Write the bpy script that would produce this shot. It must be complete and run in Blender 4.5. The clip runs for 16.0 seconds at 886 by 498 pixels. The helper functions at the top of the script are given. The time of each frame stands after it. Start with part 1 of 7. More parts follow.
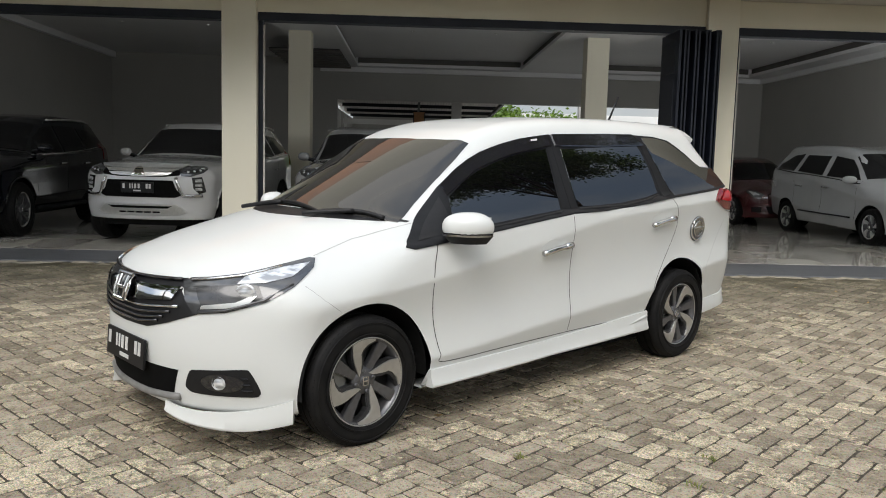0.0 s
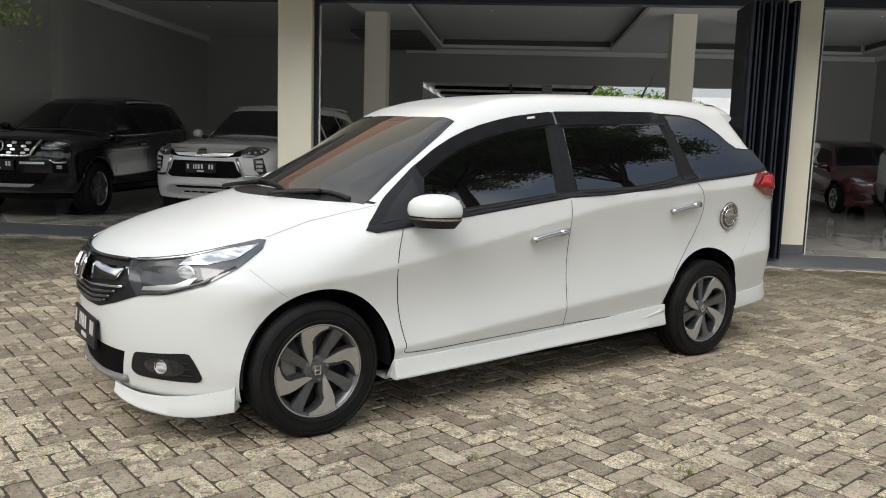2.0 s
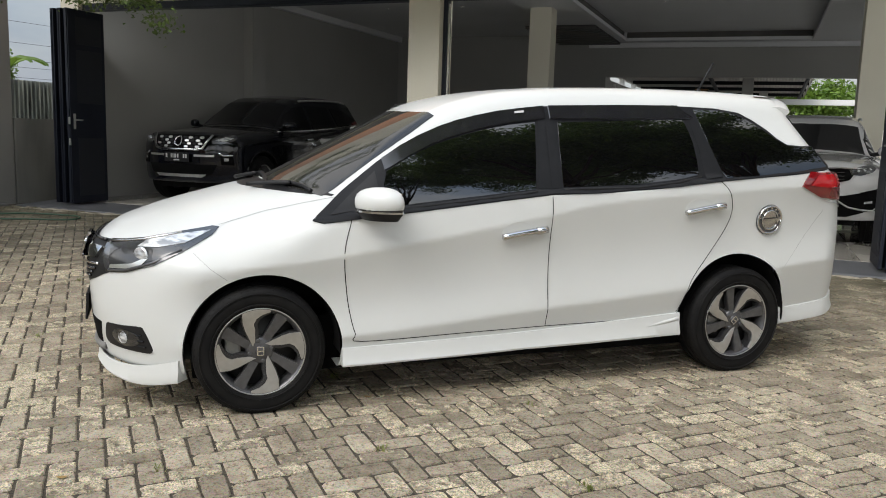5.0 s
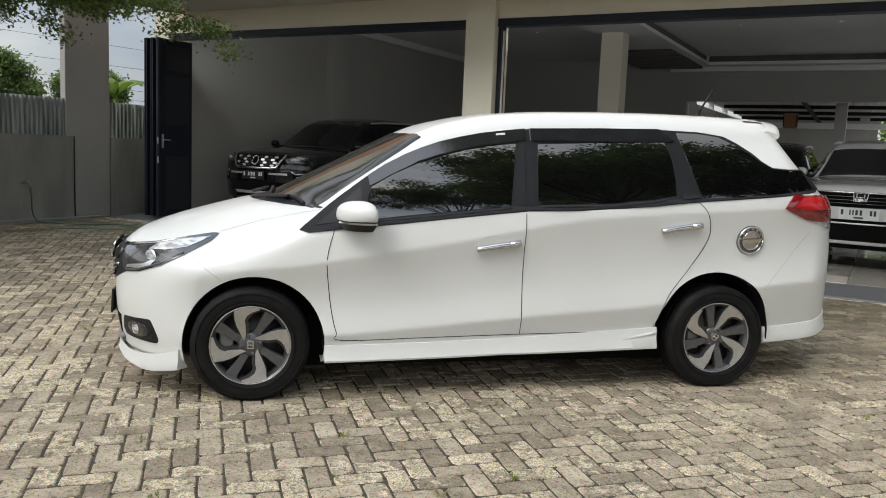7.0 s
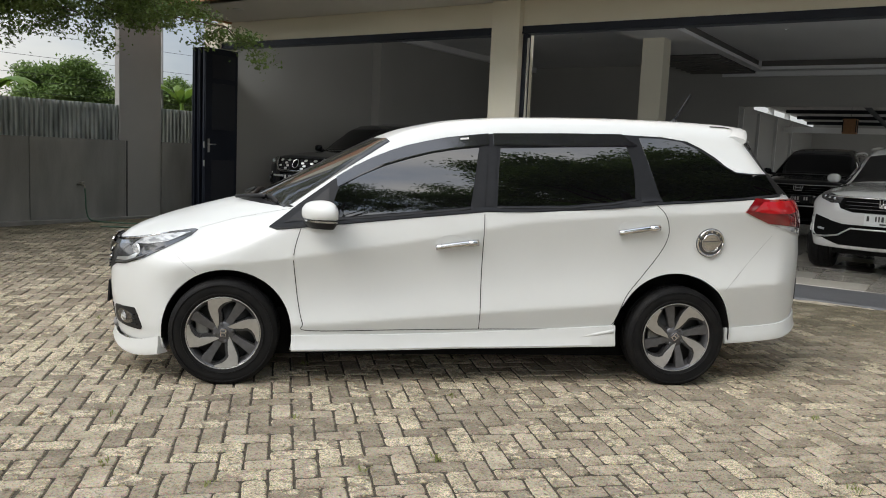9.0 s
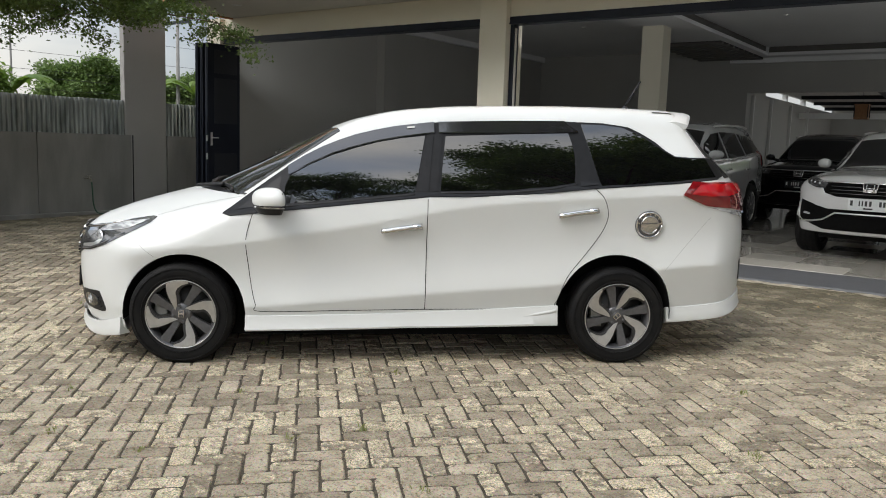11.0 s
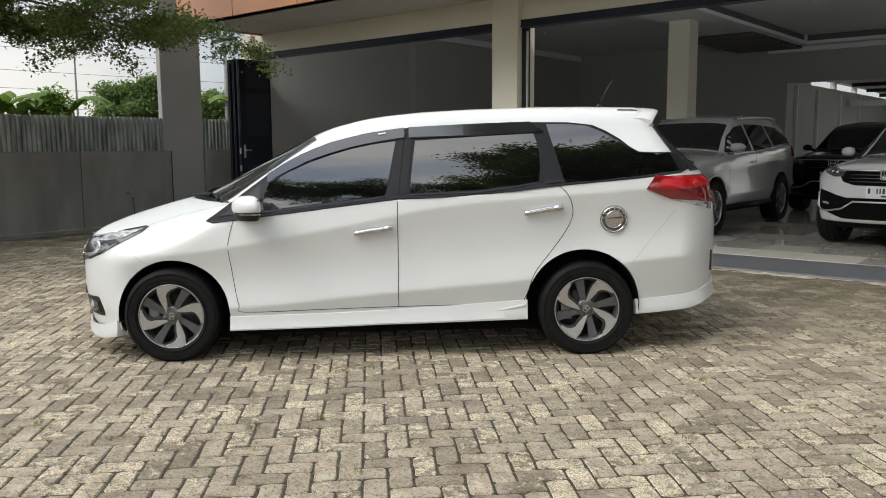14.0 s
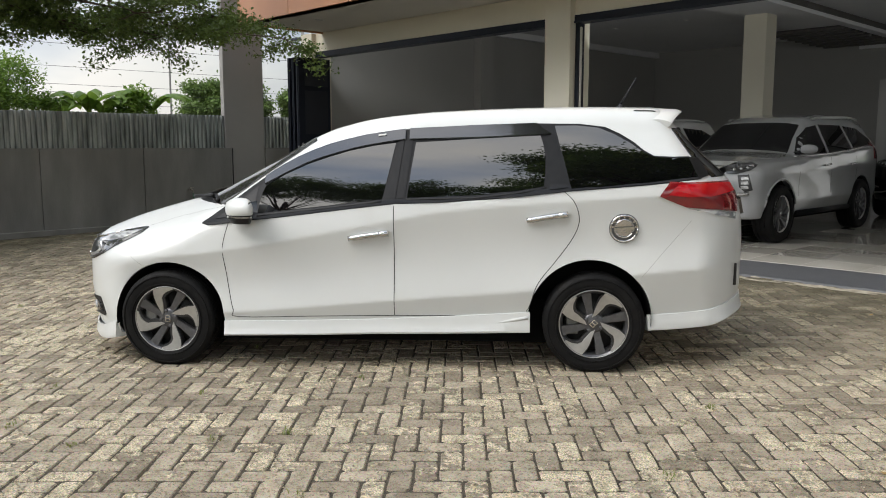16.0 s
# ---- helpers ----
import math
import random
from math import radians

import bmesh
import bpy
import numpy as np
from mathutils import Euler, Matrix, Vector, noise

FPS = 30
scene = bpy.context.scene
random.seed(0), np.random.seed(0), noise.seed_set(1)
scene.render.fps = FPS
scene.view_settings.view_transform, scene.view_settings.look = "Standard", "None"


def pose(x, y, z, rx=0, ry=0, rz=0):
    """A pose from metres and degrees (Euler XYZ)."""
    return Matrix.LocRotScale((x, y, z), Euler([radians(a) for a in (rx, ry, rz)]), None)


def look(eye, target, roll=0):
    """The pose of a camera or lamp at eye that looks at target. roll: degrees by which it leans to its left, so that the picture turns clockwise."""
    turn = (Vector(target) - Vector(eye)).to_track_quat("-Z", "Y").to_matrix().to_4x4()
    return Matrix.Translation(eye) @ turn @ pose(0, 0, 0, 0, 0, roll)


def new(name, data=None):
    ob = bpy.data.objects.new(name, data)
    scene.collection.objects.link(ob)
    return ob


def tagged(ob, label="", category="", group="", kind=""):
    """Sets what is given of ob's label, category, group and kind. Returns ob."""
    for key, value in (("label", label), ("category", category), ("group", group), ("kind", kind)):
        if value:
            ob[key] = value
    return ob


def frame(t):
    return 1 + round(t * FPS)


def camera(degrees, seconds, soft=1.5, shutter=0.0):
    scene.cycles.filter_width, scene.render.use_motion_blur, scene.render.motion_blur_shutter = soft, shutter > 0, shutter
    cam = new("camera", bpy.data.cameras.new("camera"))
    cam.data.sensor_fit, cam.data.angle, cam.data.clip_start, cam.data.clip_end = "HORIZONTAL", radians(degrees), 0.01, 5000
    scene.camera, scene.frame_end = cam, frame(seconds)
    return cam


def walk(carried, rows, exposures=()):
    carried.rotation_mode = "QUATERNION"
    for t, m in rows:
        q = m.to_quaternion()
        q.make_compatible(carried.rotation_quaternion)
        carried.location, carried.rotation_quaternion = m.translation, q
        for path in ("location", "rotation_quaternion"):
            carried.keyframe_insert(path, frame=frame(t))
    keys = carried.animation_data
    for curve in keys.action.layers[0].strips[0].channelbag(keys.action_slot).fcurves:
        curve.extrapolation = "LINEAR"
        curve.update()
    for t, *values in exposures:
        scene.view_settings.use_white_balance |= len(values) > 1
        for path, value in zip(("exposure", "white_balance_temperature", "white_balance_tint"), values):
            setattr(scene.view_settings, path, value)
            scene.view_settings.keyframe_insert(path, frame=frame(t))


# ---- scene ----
cam = camera(57.6, 16.0, soft=1.0)
PATH = [
    (0, (0.247, 0.074, 1.368), (0.328, 2.06, 1.152), 1.5),
    (0.5, (0.461, 0.083, 1.368), (0.481, 2.071, 1.151), 1.6),
    (1, (0.595, 0.162, 1.357), (0.548, 2.148, 1.132), 1.7),
    (1.5, (0.722, 0.282, 1.364), (0.611, 2.264, 1.122), 1.8),
    (2, (0.902, 0.338, 1.359), (0.718, 2.312, 1.097), 1.7),
    (2.5, (1.157, 0.37, 1.374), (0.899, 2.333, 1.091), 1.8),
    (3, (1.341, 0.474, 1.344), (1.003, 2.423, 1.046), 2.0),
    (3.5, (1.526, 0.611, 1.37), (1.1, 2.54, 1.06), 2.1),
    (4, (1.757, 0.700, 1.370), (1.231, 2.606, 1.063), 1.9),
    (4.5, (1.952, 0.693, 1.380), (1.324, 2.569, 1.081), 1.8),
    (4.7, (2.028, 0.657, 1.384), (1.362, 2.519, 1.09), 1.8),
    (6.8, (2.796, 0.557, 1.388), (1.868, 2.312, 1.146), 2.4),
    (7, (2.866, 0.57, 1.394), (1.918, 2.315, 1.154), 2.4),
    (7.5, (3.043, 0.655, 1.393), (2.048, 2.374, 1.158), 2.5),
    (8, (3.185, 0.673, 1.405), (2.15, 2.368, 1.169), 2.6),
    (8.5, (3.363, 0.644, 1.39), (2.292, 2.316, 1.154), 2.7),
    (9, (3.518, 0.667, 1.409), (2.421, 2.322, 1.175), 2.6),
    (9.2, (3.564, 0.695, 1.418), (2.465, 2.35, 1.184), 2.7),
    (11.3, (4.107, 0.801, 1.404), (2.951, 2.413, 1.146), 1.8),
    (11.5, (4.147, 0.836, 1.404), (2.99, 2.447, 1.148), 1.8),
    (12, (4.271, 0.932, 1.408), (3.103, 2.537, 1.161), 1.4),
    (12.5, (4.361, 0.966, 1.417), (3.171, 2.556, 1.179), 0.8),
    (13, (4.412, 0.949, 1.42), (3.197, 2.521, 1.184), 0.2),
    (13.5, (4.512, 0.898, 1.416), (3.267, 2.445, 1.176), -0.3),
    (14, (4.627, 0.933, 1.41), (3.354, 2.455, 1.161), -0.4),
    (14.5, (4.759, 1.048, 1.408), (3.453, 2.542, 1.157), -0.4),
    (15, (4.836, 1.15, 1.403), (3.495, 2.612, 1.15), -0.2),
    (15.5, (4.845, 1.298, 1.408), (3.466, 2.725, 1.155), -0.1),
    (16, (4.857, 1.489, 1.439), (3.427, 2.864, 1.184), -0.0),
]
walk(cam, [(t, look(eye, target, roll)) for t, eye, target, roll in PATH],
     [(0.0, 0.36), (2.5, 0.36), (4.5, 0.38), (7.0, 0.41), (16.0, 0.45)])

# ---- world and sun ----
world = bpy.data.worlds.new("sky")
scene.world = world
world.use_nodes = True
wn, wl = world.node_tree.nodes, world.node_tree.links
wn.clear()
w_out, w_bg = wn.new("ShaderNodeOutputWorld"), wn.new("ShaderNodeBackground")
w_sky, w_mix = wn.new("ShaderNodeTexSky"), wn.new("ShaderNodeMix")
w_sky.sky_type, w_sky.sun_disc = "NISHITA", False
w_sky.sun_elevation, w_sky.sun_rotation = radians(46.6), radians(198)
w_mix.data_type = "RGBA"
w_tex, w_noise, w_ramp, w_map = wn.new("ShaderNodeTexCoord"), wn.new("ShaderNodeTexNoise"), wn.new("ShaderNodeValToRGB"), wn.new("ShaderNodeMapping")
w_map.inputs["Scale"].default_value = (1.0, 1.0, 2.6)
w_noise.inputs["Scale"].default_value, w_noise.inputs["Detail"].default_value = 2.4, 8
w_noise.inputs["Roughness"].default_value = 0.55
w_ramp.color_ramp.elements[0].position, w_ramp.color_ramp.elements[0].color = 0.36, (0.72, 0.72, 0.72, 1)
w_ramp.color_ramp.elements[1].position, w_ramp.color_ramp.elements[1].color = 0.60, (1, 1, 1, 1)
w_noise2, w_ramp2 = wn.new("ShaderNodeTexNoise"), wn.new("ShaderNodeValToRGB")
w_noise2.inputs["Scale"].default_value, w_noise2.inputs["Detail"].default_value = 1.7, 6
w_ramp2.color_ramp.elements[0].position, w_ramp2.color_ramp.elements[0].color = 0.38, (2.1, 2.65, 3.5, 1)
w_ramp2.color_ramp.elements[1].position, w_ramp2.color_ramp.elements[1].color = 0.60, (6.1, 5.95, 5.65, 1)
wl.new(w_tex.outputs["Generated"], w_map.inputs["Vector"])
wl.new(w_map.outputs["Vector"], w_noise.inputs["Vector"])
wl.new(w_map.outputs["Vector"], w_noise2.inputs["Vector"])
wl.new(w_noise.outputs["Fac"], w_ramp.inputs["Fac"])
wl.new(w_noise2.outputs["Fac"], w_ramp2.inputs["Fac"])
wl.new(w_ramp.outputs["Color"], w_mix.inputs["Factor"])
wl.new(w_sky.outputs["Color"], w_mix.inputs["A"])
wl.new(w_ramp2.outputs["Color"], w_mix.inputs["B"])
# thin cloud glows towards the sun's side of the sky
w_dot, w_glow, w_mul = wn.new("ShaderNodeVectorMath"), wn.new("ShaderNodeMapRange"), wn.new("ShaderNodeVectorMath")
w_dot.operation, w_mul.operation = "DOT_PRODUCT", "SCALE"
w_dot.inputs[1].default_value = Vector((-2.9, -9, 10.0)).normalized()
w_glow.interpolation_type = "SMOOTHSTEP"
w_glow.inputs["From Min"].default_value, w_glow.inputs["From Max"].default_value = -0.25, 1.0
w_glow.inputs["To Min"].default_value, w_glow.inputs["To Max"].default_value = 0.70, 2.4
wl.new(w_tex.outputs["Generated"], w_dot.inputs[0])
wl.new(w_dot.outputs["Value"], w_glow.inputs["Value"])
wl.new(w_mix.outputs["Result"], w_mul.inputs[0])
wl.new(w_glow.outputs["Result"], w_mul.inputs["Scale"])
wl.new(w_mul.outputs["Vector"], w_bg.inputs["Color"])
w_bg.inputs["Strength"].default_value = 0.13
wl.new(w_bg.outputs["Background"], w_out.inputs["Surface"])

sun = new("sun", bpy.data.lights.new("sun", "SUN"))
sun.data.energy, sun.data.angle, sun.data.color = 1.75, radians(40), (1.0, 0.955, 0.89)
sun.matrix_world = look((-2.9, -9, 10.0), (0, 0, 0))
scene.view_settings.exposure = 0.42


# ---- materials ----
def material(name, a, b=None, scale=6.0, rough=0.6, metal=0.0, bump=0.0, bump_scale=60.0, coat=0.0, spread=0.5, rough_b=None, island="", transmission=0.0, spec=0.5, detail=6, stretch=(1, 1, 1)):
    """A surface of two colours mixed by noise, with fine relief and uneven gloss."""
    m = bpy.data.materials.new(name)
    m.use_nodes = True
    nt = m.node_tree
    bs = nt.nodes["Principled BSDF"]
    b = b or tuple(c * 0.85 for c in a)
    tex, mp = nt.nodes.new("ShaderNodeTexCoord"), nt.nodes.new("ShaderNodeMapping")
    mp.inputs["Scale"].default_value = stretch
    nt.links.new(tex.outputs["Object"], mp.inputs["Vector"])
    n1 = nt.nodes.new("ShaderNodeTexNoise")
    n1.inputs["Scale"].default_value, n1.inputs["Detail"].default_value = scale, detail
    nt.links.new(mp.outputs["Vector"], n1.inputs["Vector"])
    rmp = nt.nodes.new("ShaderNodeValToRGB")
    lo = 0.5 - spread * 0.4
    rmp.color_ramp.elements[0].position, rmp.color_ramp.elements[0].color = lo, (*a, 1)
    rmp.color_ramp.elements[1].position, rmp.color_ramp.elements[1].color = 1 - lo, (*b, 1)
    nt.links.new(n1.outputs["Fac"], rmp.inputs["Fac"])
    colour = rmp.outputs["Color"]
    if island:
        src = nt.nodes.new("ShaderNodeObjectInfo" if island == "object" else "ShaderNodeNewGeometry")
        val = src.outputs["Random" if island == "object" else "Random Per Island"]
        hsv, mr = nt.nodes.new("ShaderNodeHueSaturation"), nt.nodes.new("ShaderNodeMapRange")
        mr.inputs["To Min"].default_value, mr.inputs["To Max"].default_value = 0.72, 1.25
        nt.links.new(val, mr.inputs["Value"])
        nt.links.new(mr.outputs["Result"], hsv.inputs["Value"])
        nt.links.new(colour, hsv.inputs["Color"])
        colour = hsv.outputs["Color"]
    nt.links.new(colour, bs.inputs["Base Color"])
    bs.inputs["Metallic"].default_value, bs.inputs["Coat Weight"].default_value = metal, coat
    bs.inputs["Coat Roughness"].default_value = 0.03
    bs.inputs["Transmission Weight"].default_value, bs.inputs["Specular IOR Level"].default_value = transmission, spec
    rb = nt.nodes.new("ShaderNodeMapRange")
    rb.inputs["To Min"].default_value, rb.inputs["To Max"].default_value = rough, rough if rough_b is None else rough_b
    nt.links.new(n1.outputs["Fac"], rb.inputs["Value"])
    nt.links.new(rb.outputs["Result"], bs.inputs["Roughness"])
    if bump:
        n2, bp = nt.nodes.new("ShaderNodeTexNoise"), nt.nodes.new("ShaderNodeBump")
        n2.inputs["Scale"].default_value, n2.inputs["Detail"].default_value = bump_scale, 8
        nt.links.new(mp.outputs["Vector"], n2.inputs["Vector"])
        bp.inputs["Strength"].default_value, bp.inputs["Distance"].default_value = bump, 0.01
        nt.links.new(n2.outputs["Fac"], bp.inputs["Height"])
        nt.links.new(bp.outputs["Normal"], bs.inputs["Normal"])
    return m


def paver_material(name, source):
    """Grey concrete paving stone, some worn through to pale tan aggregate."""
    m = bpy.data.materials.new(name)
    m.use_nodes = True
    nt = m.node_tree
    nd, ln = nt.nodes, nt.links
    bs = nd["Principled BSDF"]
    src = nd.new("ShaderNodeObjectInfo" if source == "object" else "ShaderNodeNewGeometry")
    val = src.outputs["Random" if source == "object" else "Random Per Island"]
    geo = nd.new("ShaderNodeNewGeometry")
    tone = nd.new("ShaderNodeValToRGB")
    tone.color_ramp.elements[0].color, tone.color_ramp.elements[1].color = (0.230, 0.196, 0.148, 1), (0.415, 0.360, 0.275, 1)
    ln.new(val, tone.inputs["Fac"])
    big, fine, grit = nd.new("ShaderNodeTexNoise"), nd.new("ShaderNodeTexNoise"), nd.new("ShaderNodeTexNoise")
    for node, sc, det in ((big, 1.1, 3), (fine, 19, 10), (grit, 140, 8)):
        node.inputs["Scale"].default_value, node.inputs["Detail"].default_value = sc, det
        ln.new(geo.outputs["Position"], node.inputs["Vector"])
    # wear = stone's own chance + large patches + grain
    wh = nd.new("ShaderNodeMath"); wh.operation = "MULTIPLY"; wh.inputs[1].default_value = 37.73
    fr = nd.new("ShaderNodeMath"); fr.operation = "FRACT"
    ln.new(val, wh.inputs[0]); ln.new(wh.outputs[0], fr.inputs[0])
    s1 = nd.new("ShaderNodeMath"); s1.operation = "MULTIPLY_ADD"; s1.inputs[1].default_value = 0.50
    ln.new(fr.outputs[0], s1.inputs[0])
    s2 = nd.new("ShaderNodeMath"); s2.operation = "MULTIPLY"; s2.inputs[1].default_value = 0.75
    ln.new(big.outputs["Fac"], s2.inputs[0]); ln.new(s2.outputs[0], s1.inputs[2])
    s3 = nd.new("ShaderNodeMath"); s3.operation = "MULTIPLY_ADD"; s3.inputs[1].default_value = 1.0
    ln.new(fine.outputs["Fac"], s3.inputs[0]); ln.new(s1.outputs[0], s3.inputs[2])
    wr = nd.new("ShaderNodeMapRange")
    wr.inputs["From Min"].default_value, wr.inputs["From Max"].default_value = 1.21, 1.31
    ln.new(s3.outputs[0], wr.inputs["Value"])
    worn = nd.new("ShaderNodeValToRGB")
    worn.color_ramp.elements[0].position, worn.color_ramp.elements[0].color = 0.36, (0.36, 0.31, 0.23, 1)
    worn.color_ramp.elements[1].position, worn.color_ramp.elements[1].color = 0.60, (0.76, 0.66, 0.49, 1)
    ln.new(grit.outputs["Fac"], worn.inputs["Fac"])
    mix = nd.new("ShaderNodeMix"); mix.data_type = "RGBA"
    ln.new(wr.outputs["Result"], mix.inputs["Factor"]); ln.new(tone.outputs["Color"], mix.inputs["A"]); ln.new(worn.outputs["Color"], mix.inputs["B"])
    speck = nd.new("ShaderNodeMix"); speck.data_type = "RGBA"; speck.blend_type = "OVERLAY"
    speck.inputs["Factor"].default_value = 0.7
    ln.new(mix.outputs["Result"], speck.inputs["A"]); ln.new(grit.outputs["Color"], speck.inputs["B"])
    sat = nd.new("ShaderNodeHueSaturation"); sat.inputs["Saturation"].default_value = 1.0
    ln.new(speck.outputs["Result"], sat.inputs["Color"])
    # dark stains of their own shape
    st, sr, sm = nd.new("ShaderNodeTexNoise"), nd.new("ShaderNodeValToRGB"), nd.new("ShaderNodeMix")
    st.inputs["Scale"].default_value, st.inputs["Detail"].default_value, st.inputs["Roughness"].default_value = 6.5, 9, 0.72
    ln.new(geo.outputs["Position"], st.inputs["Vector"])
    sr.color_ramp.elements[0].position, sr.color_ramp.elements[0].color = 0.36, (0.62, 0.60, 0.56, 1)
    sr.color_ramp.elements[1].position, sr.color_ramp.elements[1].color = 0.58, (1.12, 1.12, 1.10, 1)
    ln.new(st.outputs["Fac"], sr.inputs["Fac"])
    sm.data_type, sm.blend_type = "RGBA", "MULTIPLY"
    sm.inputs["Factor"].default_value = 0.85
    ln.new(sat.outputs["Color"], sm.inputs["A"]); ln.new(sr.outputs["Color"], sm.inputs["B"])
    # pits and dark grit
    pt, pr, pm = nd.new("ShaderNodeTexNoise"), nd.new("ShaderNodeValToRGB"), nd.new("ShaderNodeMix")
    pt.inputs["Scale"].default_value, pt.inputs["Detail"].default_value, pt.inputs["Roughness"].default_value = 62, 6, 0.75
    ln.new(geo.outputs["Position"], pt.inputs["Vector"])
    pr.color_ramp.elements[0].position, pr.color_ramp.elements[0].color = 0.40, (0.28, 0.255, 0.215, 1)
    pr.color_ramp.elements[1].position, pr.color_ramp.elements[1].color = 0.48, (1.0, 1.0, 1.0, 1)
    ln.new(pt.outputs["Fac"], pr.inputs["Fac"])
    pm.data_type, pm.blend_type = "RGBA", "MULTIPLY"
    pm.inputs["Factor"].default_value = 0.7
    ln.new(sm.outputs["Result"], pm.inputs["A"]); ln.new(pr.outputs["Color"], pm.inputs["B"])
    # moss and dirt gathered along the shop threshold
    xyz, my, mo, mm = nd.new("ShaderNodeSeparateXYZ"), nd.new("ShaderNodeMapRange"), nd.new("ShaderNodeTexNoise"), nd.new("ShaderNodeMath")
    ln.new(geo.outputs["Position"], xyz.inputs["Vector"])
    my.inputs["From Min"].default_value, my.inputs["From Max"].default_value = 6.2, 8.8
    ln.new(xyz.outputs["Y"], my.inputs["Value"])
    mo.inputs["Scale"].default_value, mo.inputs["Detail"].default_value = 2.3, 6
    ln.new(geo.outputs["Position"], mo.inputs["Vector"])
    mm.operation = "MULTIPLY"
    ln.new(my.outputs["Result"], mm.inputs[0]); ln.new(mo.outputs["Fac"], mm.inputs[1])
    # tree shade painted in towards the boundary wall, along with damp and moss
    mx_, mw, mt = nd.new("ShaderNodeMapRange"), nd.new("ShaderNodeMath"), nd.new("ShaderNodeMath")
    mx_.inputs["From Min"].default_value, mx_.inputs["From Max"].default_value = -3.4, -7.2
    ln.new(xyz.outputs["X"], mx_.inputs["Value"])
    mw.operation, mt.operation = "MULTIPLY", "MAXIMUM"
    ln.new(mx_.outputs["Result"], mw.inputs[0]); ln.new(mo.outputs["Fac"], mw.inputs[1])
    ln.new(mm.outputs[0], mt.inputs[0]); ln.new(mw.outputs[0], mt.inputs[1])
    moss_shade = nd.new("ShaderNodeMix"); moss_shade.data_type = "RGBA"
    moss_shade.inputs["B"].default_value = (0.062, 0.056, 0.033, 1)
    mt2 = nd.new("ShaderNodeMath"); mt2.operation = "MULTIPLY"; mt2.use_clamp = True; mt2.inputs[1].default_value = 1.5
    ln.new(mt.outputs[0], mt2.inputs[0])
    ln.new(mt2.outputs[0], moss_shade.inputs["Factor"]); ln.new(pm.outputs["Result"], moss_shade.inputs["A"])
    ln.new(moss_shade.outputs["Result"], bs.inputs["Base Color"])
    bs.inputs["Roughness"].default_value = 0.88
    bs.inputs["Specular IOR Level"].default_value = 0.3
    add = nd.new("ShaderNodeMath"); add.operation = "MULTIPLY_ADD"
    ln.new(wr.outputs["Result"], add.inputs[0]); ln.new(grit.outputs["Fac"], add.inputs[1]); ln.new(fine.outputs["Fac"], add.inputs[2])
    bp = nd.new("ShaderNodeBump"); bp.inputs["Strength"].default_value, bp.inputs["Distance"].default_value = 1.0, 0.014
    ln.new(add.outputs[0], bp.inputs["Height"]); ln.new(bp.outputs["Normal"], bs.inputs["Normal"])
    return m


def leaf_material(name, a, b, light=0.35):
    m = material(name, a, b, 3.0, 0.5, island="island")
    nt = m.node_tree
    bs = nt.nodes["Principled BSDF"]
    tr, mx = nt.nodes.new("ShaderNodeBsdfTranslucent"), nt.nodes.new("ShaderNodeMixShader")
    link = [l for l in nt.links if l.to_socket == bs.inputs["Base Color"]][0]
    nt.links.new(link.from_socket, tr.inputs["Color"])
    mx.inputs["Fac"].default_value = light
    nt.links.new(bs.outputs["BSDF"], mx.inputs[1])
    nt.links.new(tr.outputs["BSDF"], mx.inputs[2])
    nt.links.new(mx.outputs["Shader"], nt.nodes["Material Output"].inputs["Surface"])
    return m


M_PAINT = material("white_pearl_paint", (0.61, 0.62, 0.605), (0.595, 0.605, 0.59), 2.0, 0.46, coat=0.6, rough_b=0.50)
M_BLACK_GLOSS = material("black_gloss_plastic", (0.010, 0.010, 0.012), (0.014, 0.014, 0.016), 8, 0.12, coat=0.6)
M_BLACK = material("black_plastic", (0.007, 0.007, 0.008), (0.011, 0.011, 0.012), 30, 0.5, spec=0.3, bump=0.05, bump_scale=300)
M_GREY_TRIM = material("dark_grey_satin_trim", (0.009, 0.0095, 0.011), (0.012, 0.0125, 0.014), 20, 0.5, spec=0.17)
M_SEAM = material("panel_gap_grey", (0.20, 0.20, 0.195), None, 30, 0.7)
# Black for rubber and liners, also painting shade into gaps drawn as ribbons
M_GAP = material("black_rubber_and_gap_shade", (0.005, 0.005, 0.005), (0.008, 0.008, 0.008), 30, 0.85, spec=0.2)
# Near-black that paints recess shade onto flat intakes, grilles and the underside
M_VOID = material("recess_shade_black", (0.0025, 0.0025, 0.0025), (0.004, 0.004, 0.004), 30, 0.9, spec=0.1)
M_GLASS = material("tinted_window_glass", (0.002, 0.002, 0.0025), (0.003, 0.003, 0.0035), 3, 0.012, spec=0.75)
M_GLASS_PLAIN = material("plain_dark_glass", (0.002, 0.002, 0.0025), (0.003, 0.003, 0.0035), 3, 0.012, spec=0.4)
M_SCREEN = material("windscreen_glass", (0.022, 0.022, 0.022), (0.030, 0.029, 0.027), 2, 0.012, spec=0.5)
M_VISOR = material("smoked_acrylic_visor", (0.014, 0.0135, 0.017), (0.019, 0.0185, 0.022), 12, 0.06, spec=0.7)
M_SCREEN.node_tree.nodes["Principled BSDF"].inputs["IOR"].default_value = 1.5
for m_ in (M_GLASS, M_VISOR):
    m_.node_tree.nodes["Principled BSDF"].inputs["IOR"].default_value = 1.75
M_CHROME = material("chrome", (0.66, 0.66, 0.66), (0.58, 0.58, 0.58), 15, 0.07, metal=1.0)
